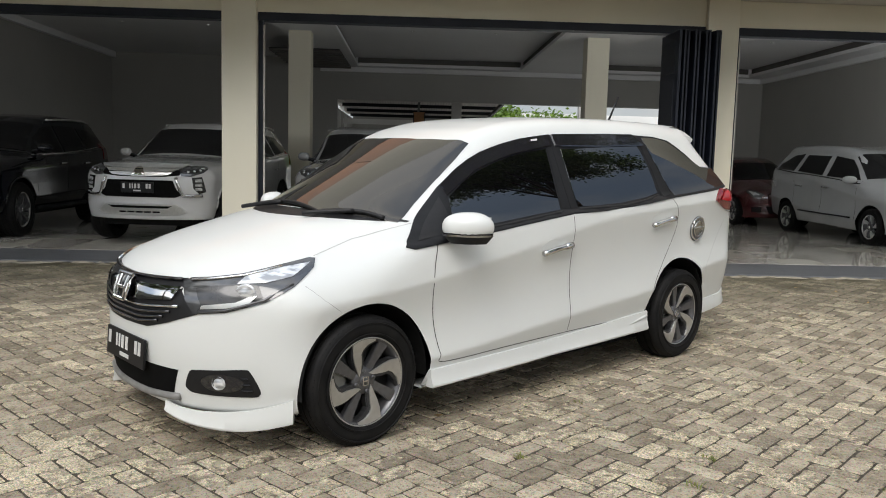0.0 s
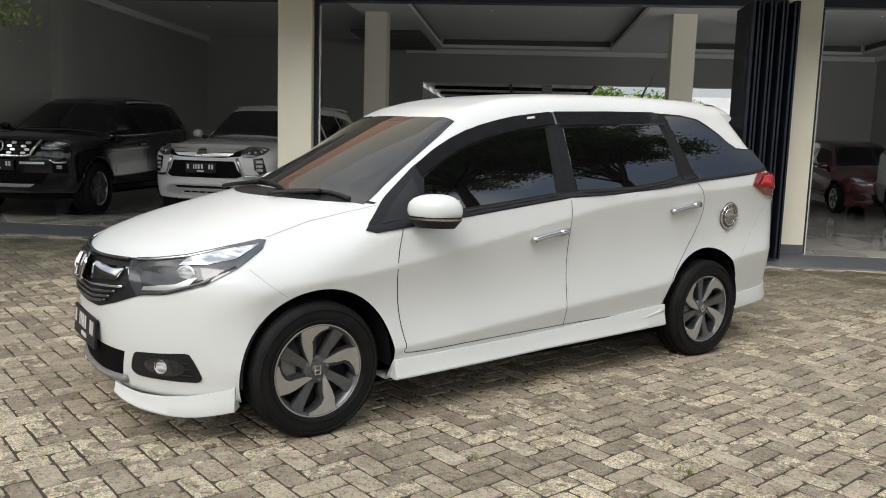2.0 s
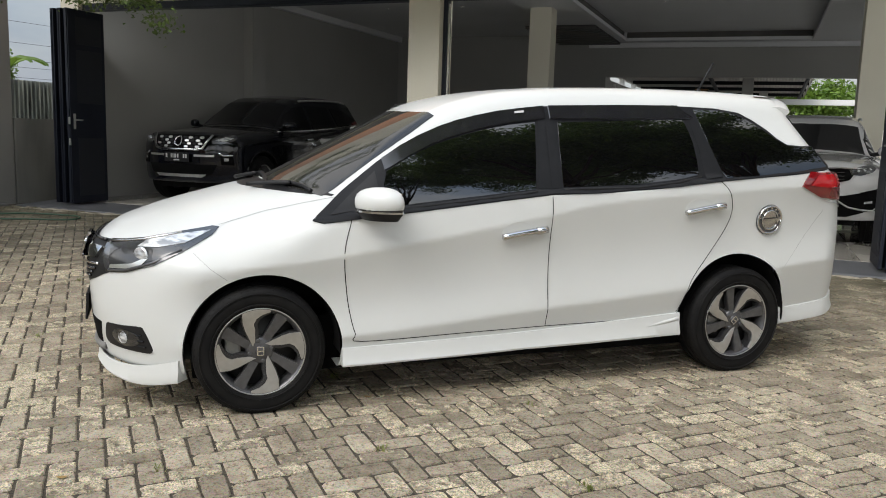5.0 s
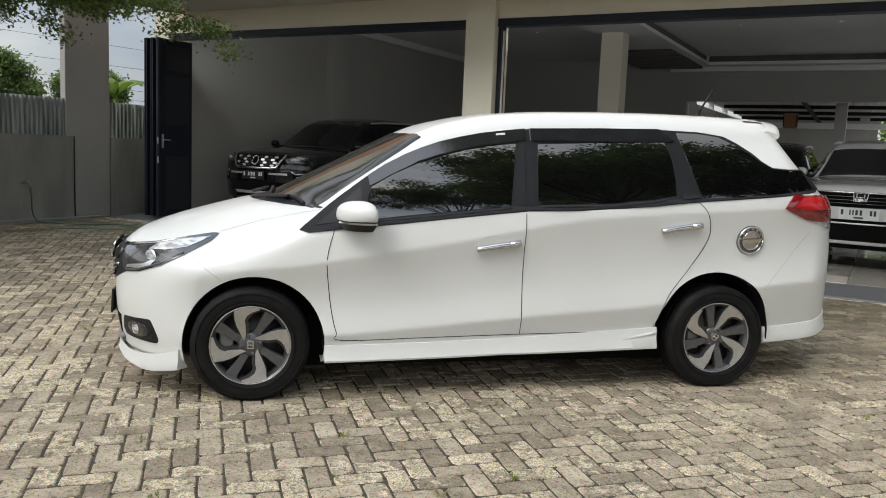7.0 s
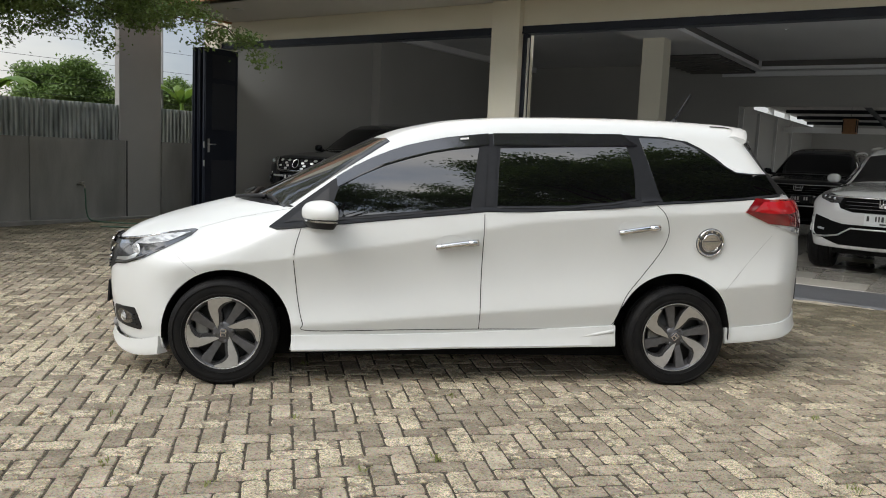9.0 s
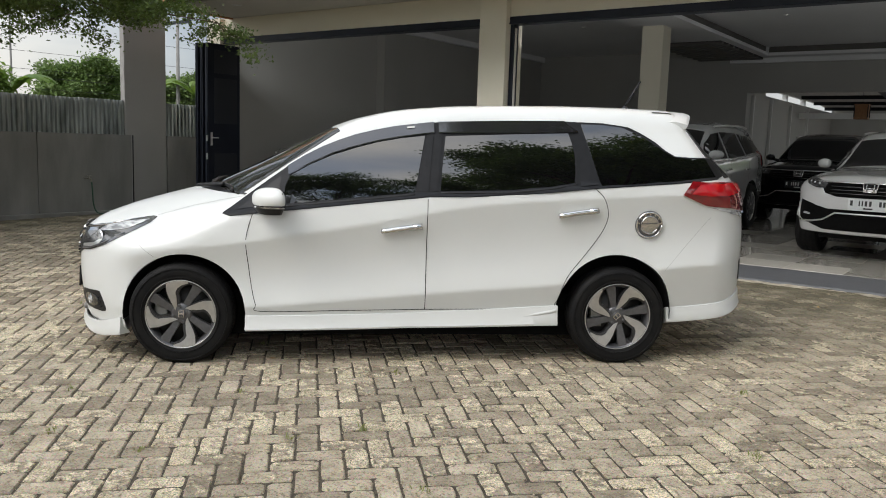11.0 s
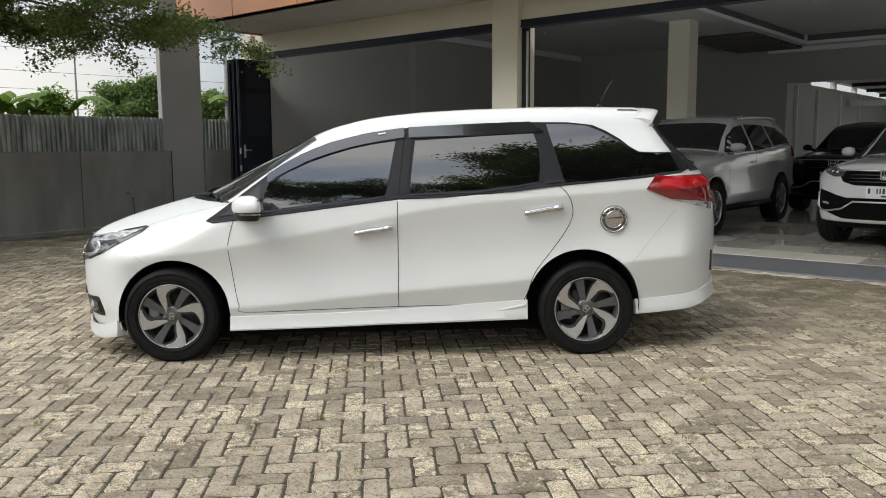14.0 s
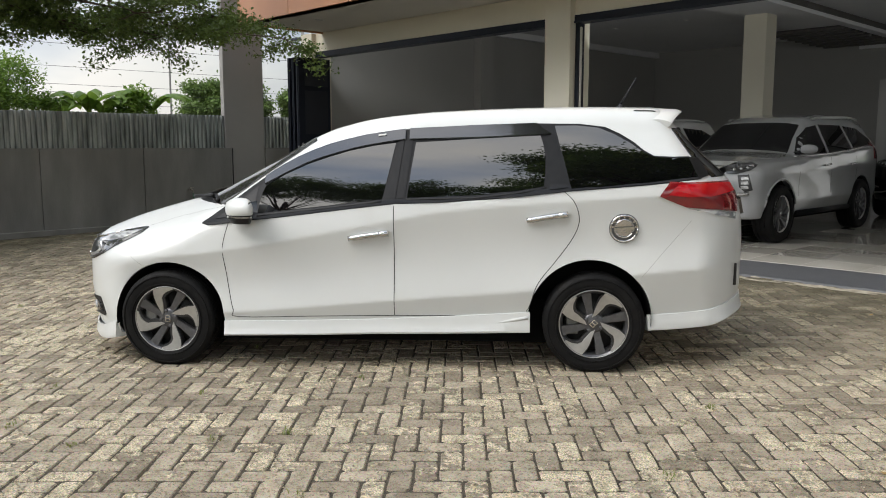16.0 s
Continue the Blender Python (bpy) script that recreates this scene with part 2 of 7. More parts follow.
M_SILVER = material("machined_alloy", (0.66, 0.66, 0.64), (0.58, 0.58, 0.56), 30, 0.30, metal=0.8)
M_BLADE = material("brushed_wheel_alloy", (0.56, 0.56, 0.555), (0.47, 0.47, 0.465), 24, 0.24, metal=0.9, rough_b=0.36)
M_FACET = material("dark_wheel_facet", (0.035, 0.035, 0.037), (0.05, 0.05, 0.052), 24, 0.35, metal=0.4)
M_CAP = material("polished_cap_chrome", (0.62, 0.62, 0.62), (0.50, 0.50, 0.50), 18, 0.10, metal=1.0)
M_GUN = material("gunmetal_alloy", (0.095, 0.095, 0.100), (0.125, 0.125, 0.13), 30, 0.32, metal=0.6)
M_CALIPER = material("cast_iron_grey", (0.16, 0.16, 0.155), (0.22, 0.22, 0.21), 30, 0.5, metal=0.5)
M_DISC = material("dark_brake_iron", (0.03, 0.03, 0.03), (0.045, 0.044, 0.042), 30, 0.5, metal=0.4)
M_TYRE = material("tyre_rubber", (0.006, 0.006, 0.0065), (0.012, 0.0115, 0.011), 14, 0.60, spec=0.14, bump=0.10, bump_scale=160)
M_LAMP = material("clear_lamp_lens", (0.34, 0.35, 0.36), (0.80, 0.81, 0.82), 16, 0.22, metal=0.45, coat=1.0, stretch=(1, 1, 4), spread=0.2)
M_LAMP_DARK = material("smoked_lamp_housing", (0.035, 0.036, 0.038), (0.09, 0.092, 0.096), 9, 0.14, metal=0.3, coat=1.0)
M_SKID = material("grey_skid_plastic", (0.20, 0.195, 0.185), (0.15, 0.147, 0.14), 20, 0.5)
M_LAMP_GREY = material("grey_lamp_bowl", (0.016, 0.016, 0.017), (0.05, 0.05, 0.052), 11, 0.25, metal=0.2, coat=0.6)
# Taupe for the vent slats and for shade painted into the ceiling tray
M_TRAY = material("taupe_shade_and_slats", (0.13, 0.12, 0.11), (0.10, 0.095, 0.088), 3, 0.7)
M_RED = material("red_tail_lens", (0.52, 0.008, 0.013), (0.38, 0.006, 0.010), 9, 0.08, coat=0.3, spec=0.35)
M_RED_DARK = material("dark_red_lens", (0.24, 0.006, 0.010), (0.16, 0.005, 0.008), 9, 0.12, coat=1.0)
M_PLATE_BLACK = material("black_number_plate", (0.007, 0.007, 0.008), (0.011, 0.011, 0.012), 20, 0.45, spec=0.25)
M_PLATE_WHITE = material("white_number_plate", (0.62, 0.64, 0.64), (0.56, 0.58, 0.58), 20, 0.4)
M_BAR_WHITE = material("plate_lettering_white", (0.6, 0.6, 0.58), None, 20, 0.5)
M_BAR_BLACK = material("plate_lettering_black", (0.03, 0.03, 0.03), None, 20, 0.5)
M_PAINT_WHITE2 = material("white_paint", (0.56, 0.56, 0.555), (0.53, 0.53, 0.525), 2.0, 0.22, coat=1.0)
M_PAINT_BLACK = material("black_paint", (0.003, 0.0035, 0.006), (0.005, 0.0055, 0.009), 2.0, 0.10, coat=0.4, spec=0.35)
M_PAINT_MAROON = material("maroon_paint", (0.075, 0.008, 0.010), (0.055, 0.006, 0.008), 2.0, 0.24, coat=1.0)
M_PAINT_SILVER = material("silver_white_paint", (0.38, 0.385, 0.39), (0.34, 0.345, 0.35), 2.0, 0.20, coat=1.0)
M_WALL = material("cream_painted_plaster", (0.72, 0.68, 0.555), (0.66, 0.62, 0.50), 0.9, 0.75, bump=0.08, bump_scale=90, spread=0.8)
# Darker than the walls' own pale plaster; indoor dimness is put into colour
M_WALL_IN = material("dimmed_interior_plaster", (0.42, 0.412, 0.385), (0.37, 0.362, 0.338), 0.7, 0.8, bump=0.06, bump_scale=80, spread=0.8)
M_CEIL = material("grey_white_gypsum_ceiling", (0.80, 0.80, 0.80), (0.75, 0.75, 0.75), 0.6, 0.85, bump=0.04, bump_scale=50)
M_TILE = material("polished_cream_floor_tile", (0.50, 0.48, 0.435), (0.44, 0.42, 0.38), 1.6, 0.05, rough_b=0.10, island="island")
M_STRIP = material("dark_grey_stone_tile", (0.070, 0.073, 0.082), (0.095, 0.098, 0.105), 5, 0.38, rough_b=0.6, bump=0.08, bump_scale=120)
M_STEEL = material("navy_painted_steel", (0.007, 0.009, 0.016), (0.012, 0.015, 0.024), 3, 0.45, spec=0.3, bump=0.03, bump_scale=60)
# Near-black copy of the navy steel, painting shade into insets and openings
M_STEEL_SHADE = material("navy_steel_shade", (0.012, 0.014, 0.02), None, 3, 0.6)
M_ORANGE = material("orange_cladding_panel", (0.52, 0.24, 0.115), (0.47, 0.21, 0.10), 1.2, 0.45, island="object")
M_SOFFIT = material("white_soffit_board", (0.62, 0.60, 0.55), (0.57, 0.55, 0.50), 0.8, 0.8)
M_CONC = material("weathered_cement_render", (0.255, 0.25, 0.232), (0.14, 0.138, 0.127), 1.5, 0.9, bump=0.2, bump_scale=40, spread=0.6, stretch=(1.6, 1.6, 0.45), detail=9)
M_PILLAR = material("grey_painted_pillar", (0.31, 0.30, 0.285), (0.24, 0.233, 0.22), 0.9, 0.85, bump=0.1, bump_scale=50, spread=0.8)
M_ZINC = material("weathered_zinc_sheet", (0.17, 0.19, 0.18), (0.50, 0.53, 0.51), 1.6, 0.38, metal=0.5, stretch=(6, 6, 1), spread=0.45)
M_HALLROOF = material("pale_roof_sheet", (0.52, 0.50, 0.46), (0.40, 0.38, 0.35), 1.2, 0.6, stretch=(4, 1, 1))
M_CAGE = material("amber_wooden_cage", (0.30, 0.15, 0.06), (0.22, 0.10, 0.04), 20, 0.6)
M_SAND = material("sandy_joint_soil", (0.018, 0.015, 0.011), (0.085, 0.070, 0.048), 70, 0.95, bump=0.3, bump_scale=120)
M_GROUND = material("outer_ground", (0.14, 0.13, 0.10), (0.08, 0.10, 0.05), 0.4, 0.95)
M_GRAVEL = material("pale_mortar_rubble", (0.42, 0.38, 0.30), (0.24, 0.21, 0.16), 12, 0.95, bump=0.4, bump_scale=60)
M_GRIT = material("loose_grit", (0.46, 0.40, 0.30), (0.12, 0.10, 0.07), 9, 0.95, spread=0.6, island="island")
M_MOSS = material("moss_and_dirt", (0.105, 0.10, 0.05), (0.15, 0.13, 0.075), 6, 0.95, bump=0.3, bump_scale=60)
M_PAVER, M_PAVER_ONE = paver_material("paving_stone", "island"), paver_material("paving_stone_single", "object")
M_BARK = material("tree_bark", (0.10, 0.075, 0.055), (0.06, 0.045, 0.035), 8, 0.9, bump=0.6, bump_scale=30, stretch=(1, 1, 0.3))
M_LEAF = leaf_material("small_green_leaf", (0.15, 0.21, 0.05), (0.075, 0.125, 0.028))
M_LEAF_FAR = leaf_material("tree_leaf", (0.17, 0.245, 0.065), (0.09, 0.15, 0.04), 0.42)
M_LEAF_BRIGHT = leaf_material("bright_leaf", (0.17, 0.26, 0.035), (0.10, 0.19, 0.03), 0.4)
M_GRASS = leaf_material("grass_blade", (0.12, 0.17, 0.03), (0.19, 0.18, 0.05), 0.3)
M_DRY = material("dry_leaf", (0.36, 0.24, 0.08), (0.25, 0.14, 0.04), 20, 0.7)
M_HOSE = material("green_garden_hose", (0.03, 0.085, 0.05), None, 20, 0.45)
M_BRASS = material("dull_metal_tap", (0.35, 0.33, 0.28), (0.25, 0.23, 0.19), 30, 0.35, metal=0.9)
M_WIRE = material("black_cable", (0.012, 0.012, 0.012), None, 5, 0.7)
M_POLE = material("concrete_pole", (0.24, 0.235, 0.22), (0.19, 0.185, 0.175), 3, 0.85)
M_WHITEWALL = material("white_painted_wall", (0.68, 0.68, 0.66), (0.60, 0.60, 0.58), 0.6, 0.8)
M_ROOFTILE = material("red_clay_roof", (0.30, 0.10, 0.06), (0.22, 0.075, 0.045), 4, 0.8)
M_LIGHTCOVER = material("white_lamp_cover", (0.75, 0.75, 0.73), None, 5, 0.4)


def glow(name, colour, strength):
    m = bpy.data.materials.new(name)
    m.use_nodes = True
    bs = m.node_tree.nodes["Principled BSDF"]
    bs.inputs["Base Color"].default_value = (*colour, 1)
    bs.inputs["Emission Color"].default_value = (*colour, 1)
    bs.inputs["Emission Strength"].default_value = strength
    return m


M_BULB = glow("lit_spot_bulb", (1.0, 0.97, 0.92), 1.6)


# ---- building blocks ----
NORMALS = {}


def to_mesh(name, bm, mat, smooth=False):
    me = bpy.data.meshes.new(name)
    bm.normal_update()
    bm.verts.index_update()
    bm.to_mesh(me)
    given = NORMALS.pop(id(bm), None)
    bm.free()
    if given is not None and len(given) == len(me.vertices):
        me.normals_split_custom_set_from_vertices([tuple(v) for v in given])
    if mat:
        me.materials.append(mat)
    if smooth:
        me.shade_smooth()
    return me


def link(name, me, parent=None, m=None, label=""):
    ob = new(name, me)
    if parent is not None:
        ob.parent = parent
    if m is not None:
        ob.matrix_basis = m
    if label:
        ob["label"] = label
    return ob


def part(name, bm, mat, parent, label="", smooth=False, m=None):
    return link(name, to_mesh(name, bm, mat, smooth), parent, m, label)


def thing(name, label, category, m=None, group="", kind=""):
    ob = new(name)
    ob.empty_display_size = 0.2
    if m is not None:
        ob.matrix_basis = m
    return tagged(ob, label, category, group, kind)


def solid(name, bm, mat, label, category="", group="", kind="", smooth=False, m=None):
    return tagged(link(name, to_mesh(name, bm, mat, smooth), None, m), label, category, group, kind)


def box(x0, x1, y0, y1, z0, z1, bevel=0.0, bm=None):
    bm = bm or bmesh.new()
    vs = [bm.verts.new((x, y, z)) for x in (x0, x1) for y in (y0, y1) for z in (z0, z1)]
    fs = [bm.faces.new([vs[i] for i in q]) for q in ((0, 1, 3, 2), (4, 6, 7, 5), (0, 4, 5, 1), (2, 3, 7, 6), (0, 2, 6, 4), (1, 5, 7, 3))]
    if bevel:
        es = list({e for f in fs for e in f.edges})
        bmesh.ops.bevel(bm, geom=es, offset=bevel, segments=2, affect="EDGES", profile=0.6)
    return bm


def prism(outline, depth, axis="z", base=0.0, bevel=0.0, bm=None):
    """A flat outline pushed out along an axis. Outline points are (a, b) in the other two axes, in order."""
    bm = bm or bmesh.new()

    def put(a, b, c):
        return {"z": (a, b, c), "y": (a, c, b), "x": (c, a, b)}[axis]
    lo = [bm.verts.new(put(a, b, base)) for a, b in outline]
    hi = [bm.verts.new(put(a, b, base + depth)) for a, b in outline]
    n = len(outline)
    fs = [bm.faces.new(lo[::-1]), bm.faces.new(hi)]
    fs += [bm.faces.new((lo[i], lo[(i + 1) % n], hi[(i + 1) % n], hi[i])) for i in range(n)]
    bmesh.ops.recalc_face_normals(bm, faces=fs)
    if bevel:
        bmesh.ops.bevel(bm, geom=list({e for f in fs[:2] for e in f.edges}), offset=bevel, segments=2, affect="EDGES")
    return bm


def tube(points, radii, segs=8, bm=None, caps=True):
    bm = bm or bmesh.new()
    pts = [Vector(p) for p in points]
    radii = radii if hasattr(radii, "__len__") else [radii] * len(pts)
    rings = []
    for i, p in enumerate(pts):
        d = (pts[min(i + 1, len(pts) - 1)] - pts[max(i - 1, 0)]).normalized()
        up = Vector((0, 0, 1)) if abs(d.z) < 0.9 else Vector((1, 0, 0))
        s = d.cross(up).normalized()
        t = s.cross(d)
        rings.append([bm.verts.new(p + (s * math.cos(a) + t * math.sin(a)) * radii[i]) for a in (2 * math.pi * k / segs for k in range(segs))])
    for r0, r1 in zip(rings, rings[1:]):
        for k in range(segs):
            bm.faces.new((r0[k], r0[(k + 1) % segs], r1[(k + 1) % segs], r1[k]))
    if caps:
        bm.faces.new(rings[0][::-1]), bm.faces.new(rings[-1])
    return bm


def lathe(profile, segs=48, axis="y", bm=None):
    """A profile of (radius, height) turned about an axis."""
    bm = bm or bmesh.new()
    rings = []
    for r, h in profile:
        ring = []
        for k in range(segs):
            a = 2 * math.pi * k / segs
            c, s = r * math.cos(a), r * math.sin(a)
            ring.append(bm.verts.new((c, h, s) if axis == "y" else (c, s, h) if axis == "z" else (h, c, s)))
        rings.append(ring)
    for r0, r1 in zip(rings, rings[1:]):
        for k in range(segs):
            bm.faces.new((r0[k], r0[(k + 1) % segs], r1[(k + 1) % segs], r1[k]))
    bmesh.ops.recalc_face_normals(bm, faces=bm.faces[:])
    return bm


def mesh_from(name, verts, faces, mat, smooth=False):
    me = bpy.data.meshes.new(name)
    me.from_pydata([tuple(v) for v in verts], [], [tuple(f) for f in faces])
    me.validate()
    if mat:
        me.materials.append(mat)
    if smooth:
        me.shade_smooth()
    return me
# ---- shapes of the vehicles ----
def smooth_curve(points, sigma=0.03, lo=None, hi=None, n=400):
    """A dense, softened table through a few (u, v) knots."""
    us, vs = np.array([p[0] for p in points], float), np.array([p[1] for p in points], float)
    pad = 4 * sigma
    grid = np.linspace(us[0] - pad, us[-1] + pad, n)
    step = grid[1] - grid[0]
    first = (vs[1] - vs[0]) / (us[1] - us[0])
    last = (vs[-1] - vs[-2]) / (us[-1] - us[-2])
    table = np.interp(grid, us, vs)
    table = np.where(grid < us[0], vs[0] + (grid - us[0]) * first, table)
    table = np.where(grid > us[-1], vs[-1] + (grid - us[-1]) * last, table)
    reach = max(1, int(3 * sigma / step))
    kernel = np.exp(-0.5 * (np.arange(-reach, reach + 1) * step / sigma) ** 2)
    kernel /= kernel.sum()
    soft = np.convolve(np.pad(table, reach, mode="edge"), kernel, mode="valid")
    return grid, soft


def at(curve, u):
    return np.interp(u, curve[0], curve[1])


def smax(a, b, k):
    h = np.clip(1 - np.abs(a - b) / k, 0, None)
    return np.maximum(a, b) + h * h * k * 0.25


def softclip(u, e=0.02):
    return 0.5 * (u + np.sqrt(u * u + e * e))


def car_field(p):
    """A vehicle's body as a field below nought inside: x runs rearwards from the front axle, y across, z up from the ground."""
    top = smooth_curve(p["top"], p.get("soft", 0.04))
    rear = smooth_curve(p["rear"], 0.04)
    front = smooth_curve(p["front"], 0.03)
    belt = smooth_curve(p["belt"], 0.08)
    taper = smooth_curve(p["taper"], 0.06)
    glass = smooth_curve(p["glass"], 0.08)
    crease = smooth_curve(p["crease"], 0.1)
    low = smooth_curve(p["low"], 0.1)
    sweep = smooth_curve(p["sweep"], 0.05)
    crown = smooth_curve(p["crown"], 0.08)
    half, lean, inset = p["half"], p["lean"], p["inset"]
    nose, tail = p["nose"], p["tail"]

    def f(x, y, z):
        a = np.abs(y)
        zb, zc, zl = at(belt, x), at(crease, x), at(low, x)
        wc = half + at(taper, x)
        s = np.clip((zc - z) / (zc - zl), 0, 1)
        w = wc - softclip(z - zc, 0.011) * 0.15 - p["hollow"] * np.sin(np.pi * s) ** 1.05 - softclip(zl - z, 0.009) * 0.26
        up = z - zb
        step = np.clip(up / 0.024, 0, 1)
        w = w - inset * step * step * (3 - 2 * step) - softclip(up, 0.015) * lean + np.clip(up / 0.3, 0, 1) * at(glass, x)
        side = (a - w) / 1.03
        q = (a / 0.66) ** 2
        xs = x - at(sweep, x) * q
        t = at(top, xs) - at(crown, x) * (0.3 * a * a + 2.0 * a ** 4)
        slope = (at(top, xs + 0.02) - at(top, xs - 0.02)) / 0.04
        roof = (z - t) / np.sqrt(1 + slope * slope)
        ahead = at(front, z) + nose * (a / 0.75) ** 2.6 - x
        behind = x - at(rear, z) + tail * (a / 0.8) ** 3
        out = smax(side, roof, p["edge"])
        out = smax(out, ahead, 0.09)
        out = smax(out, behind * 0.9, 0.07)
        return smax(out, p["under"] + p.get("rise", 0.0) * np.clip((x - 2.95) / 0.6, 0, 1) + p.get("sill", 0.0) * np.clip((x - 0.5) / 1.6, 0, 1) - z, 0.03)

    return f


def cast(f, o, d, reach=1.4, n=140):
    """Where rays from o along d first meet the body."""
    o, d = np.atleast_2d(np.asarray(o, float)), np.atleast_2d(np.asarray(d, float))
    ts = np.linspace(0, reach, n)
    pts = o[:, None, :] + d[:, None, :] * ts[None, :, None]
    v = f(pts[..., 0], pts[..., 1], pts[..., 2])
    inside = v < 0
    first = np.where(inside.any(1), inside.argmax(1), n - 1)
    first = np.maximum(first, 1)
    lo, hi = ts[first - 1], ts[first]
    for _ in range(14):
        mid = (lo + hi) / 2
        q = o + d * mid[:, None]
        neg = f(q[:, 0], q[:, 1], q[:, 2]) < 0
        hi, lo = np.where(neg, mid, hi), np.where(neg, lo, mid)
    return o + d * lo[:, None]


def gradient(f, p, e=0.004):
    x, y, z = p[:, 0], p[:, 1], p[:, 2]
    g = np.stack([f(x + e, y, z) - f(x - e, y, z), f(x, y + e, z) - f(x, y - e, z), f(x, y, z + e) - f(x, y, z - e)], 1) / (2 * e)
    return g


MPV = dict(
    top=[(-0.90, 0.66), (-0.80, 0.745), (-0.74, 0.785), (-0.634, 0.838), (-0.458, 0.905), (-0.281, 0.957), (-0.085, 1.01), (0.04, 1.034), (0.09, 1.046), (0.84, 1.432),
         (0.982, 1.488), (1.203, 1.540), (1.353, 1.562), (1.616, 1.586), (1.961, 1.600), (2.35, 1.608), (2.7, 1.607), (3.11, 1.596), (3.40, 1.575)],
    rear=[(0.1, 3.54), (0.3, 3.59), (0.45, 3.63), (0.8, 3.635), (0.95, 3.62), (1.1, 3.58), (1.18, 3.51), (1.3, 3.365), (1.44, 3.235), (1.49, 3.19), (1.56, 3.15), (1.62, 3.12)],
    front=[(0.1, -0.70), (0.2, -0.73), (0.32, -0.76), (0.45, -0.775), (0.55, -0.775), (0.65, -0.77), (0.75, -0.755), (0.85, -0.70), (1.0, -0.56)],
    belt=[(-0.85, 0.86), (0.0, 0.90), (0.26, 0.909), (0.63, 0.937), (1.457, 1.03), (1.925, 1.045), (2.464, 1.10), (3.017, 1.142), (3.5, 1.17)],
    taper=[(-0.85, -0.10), (-0.6, -0.05), (-0.35, -0.022), (0.0, -0.004), (0.5, 0.0), (2.6, 0.0), (3.0, 0.0), (3.3, -0.015), (3.6, -0.07)],
    glass=[(0.2, -0.05), (0.5, -0.04), (0.9, -0.03), (1.5, 0.0), (2.6, 0.0), (3.1, -0.03), (3.4, -0.06)],
    crease=[(-0.8, 0.66), (0.172, 0.713), (0.637, 0.780), (1.272, 0.890), (1.662, 0.970), (2.0, 1.005), (2.4, 1.03), (3.5, 1.10)],
    low=[(-0.8, 0.33), (0.518, 0.358), (0.965, 0.398), (1.454, 0.441), (2.261, 0.501), (2.99, 0.62), (3.5, 0.66)],
    sweep=[(-0.9, 0.10), (-0.3, 0.14), (0.1, 0.30), (0.45, 0.30), (0.85, 0.14), (1.4, 0.0), (3.5, 0.0)],
    crown=[(-0.8, 0.16), (-0.2, 0.17), (0.35, 0.05), (0.9, 0.06), (1.5, 0.10), (3.4, 0.12)],
    half=0.838, lean=0.40, inset=0.030, hollow=0.027, nose=0.36, tail=0.30, edge=0.08, under=0.20, rise=0.135, sill=0.035)


# ---- vehicle builder ----
def skin(f, lo, hi, h):
    """The body's surface as quads on the field's zero, with the field's own normals."""
    n = [int(math.ceil((b - a) / h)) + 1 for a, b in zip(lo, hi)]
    ax = [lo[i] + h * np.arange(n[i]) for i in range(3)]
    gx, gy, gz = np.meshgrid(*ax, indexing="ij")
    v = f(gx, gy, gz)
    neg = v < 0
    acc = np.zeros((*[k - 1 for k in n], 3))
    cnt = np.zeros([k - 1 for k in n])
    corner = [(i, j, k) for i in (0, 1) for j in (0, 1) for k in (0, 1)]

    def cut(a, c):
        return a[c[0]:n[0] - 1 + c[0], c[1]:n[1] - 1 + c[1], c[2]:n[2] - 1 + c[2]]
    for a in corner:
        for axis in range(3):
            if a[axis]:
                continue
            b = tuple(1 if i == axis else a[i] for i in range(3))
            va, vb = cut(v, a), cut(v, b)
            mix = cut(neg, a) != cut(neg, b)
            t = np.where(mix, va / np.where(mix, va - vb, 1), 0)
            for i in range(3):
                acc[..., i] += np.where(mix, a[i] + (t if i == axis else 0), 0)
            cnt += mix
    live = cnt > 0
    ids = np.full(live.shape, -1)
    ids[live] = np.arange(live.sum())
    where = np.argwhere(live)
    pts = np.array(lo) + h * (where + acc[live] / cnt[live][:, None])
    for _ in range(3):
        g = gradient(f, pts)
        d = f(pts[:, 0], pts[:, 1], pts[:, 2]) / np.maximum((g * g).sum(1), 0.3)
        pts = pts - np.clip(d, -h, h)[:, None] * g
    quads = []
    for axis in range(3):
        s0 = [slice(1, n[i] - 1) for i in range(3)]
        s0[axis] = slice(0, n[axis] - 1)
        s1 = list(s0)
        s1[axis] = slice(1, n[axis])
        ch = neg[tuple(s0)] != neg[tuple(s1)]
        out = neg[tuple(s0)]
        idx = np.argwhere(ch)
        flip = out[ch]
        idx = idx + np.array([0 if i == axis else 1 for i in range(3)])
        u, w = (axis + 1) % 3, (axis + 2) % 3
        q = []
        for du, dw in ((1, 1), (0, 1), (0, 0), (1, 0)):
            k = idx.copy()
            k[:, u] -= du
            k[:, w] -= dw
            q.append(ids[k[:, 0], k[:, 1], k[:, 2]])
        q = np.stack(q, 1)
        q[~flip] = q[~flip][:, ::-1]
        quads.append(q)
    return pts, np.concatenate(quads)


def in_polygon(x, y, poly):
    inside = np.zeros(len(x), bool)
    for (x0, y0), (x1, y1) in zip(poly, poly[1:] + poly[:1]):
        hit = ((y0 > y) != (y1 > y)) & (x < (x1 - x0) * (y - y0) / ((y1 - y0) or 1e-9) + x0)
        inside ^= hit
    return inside


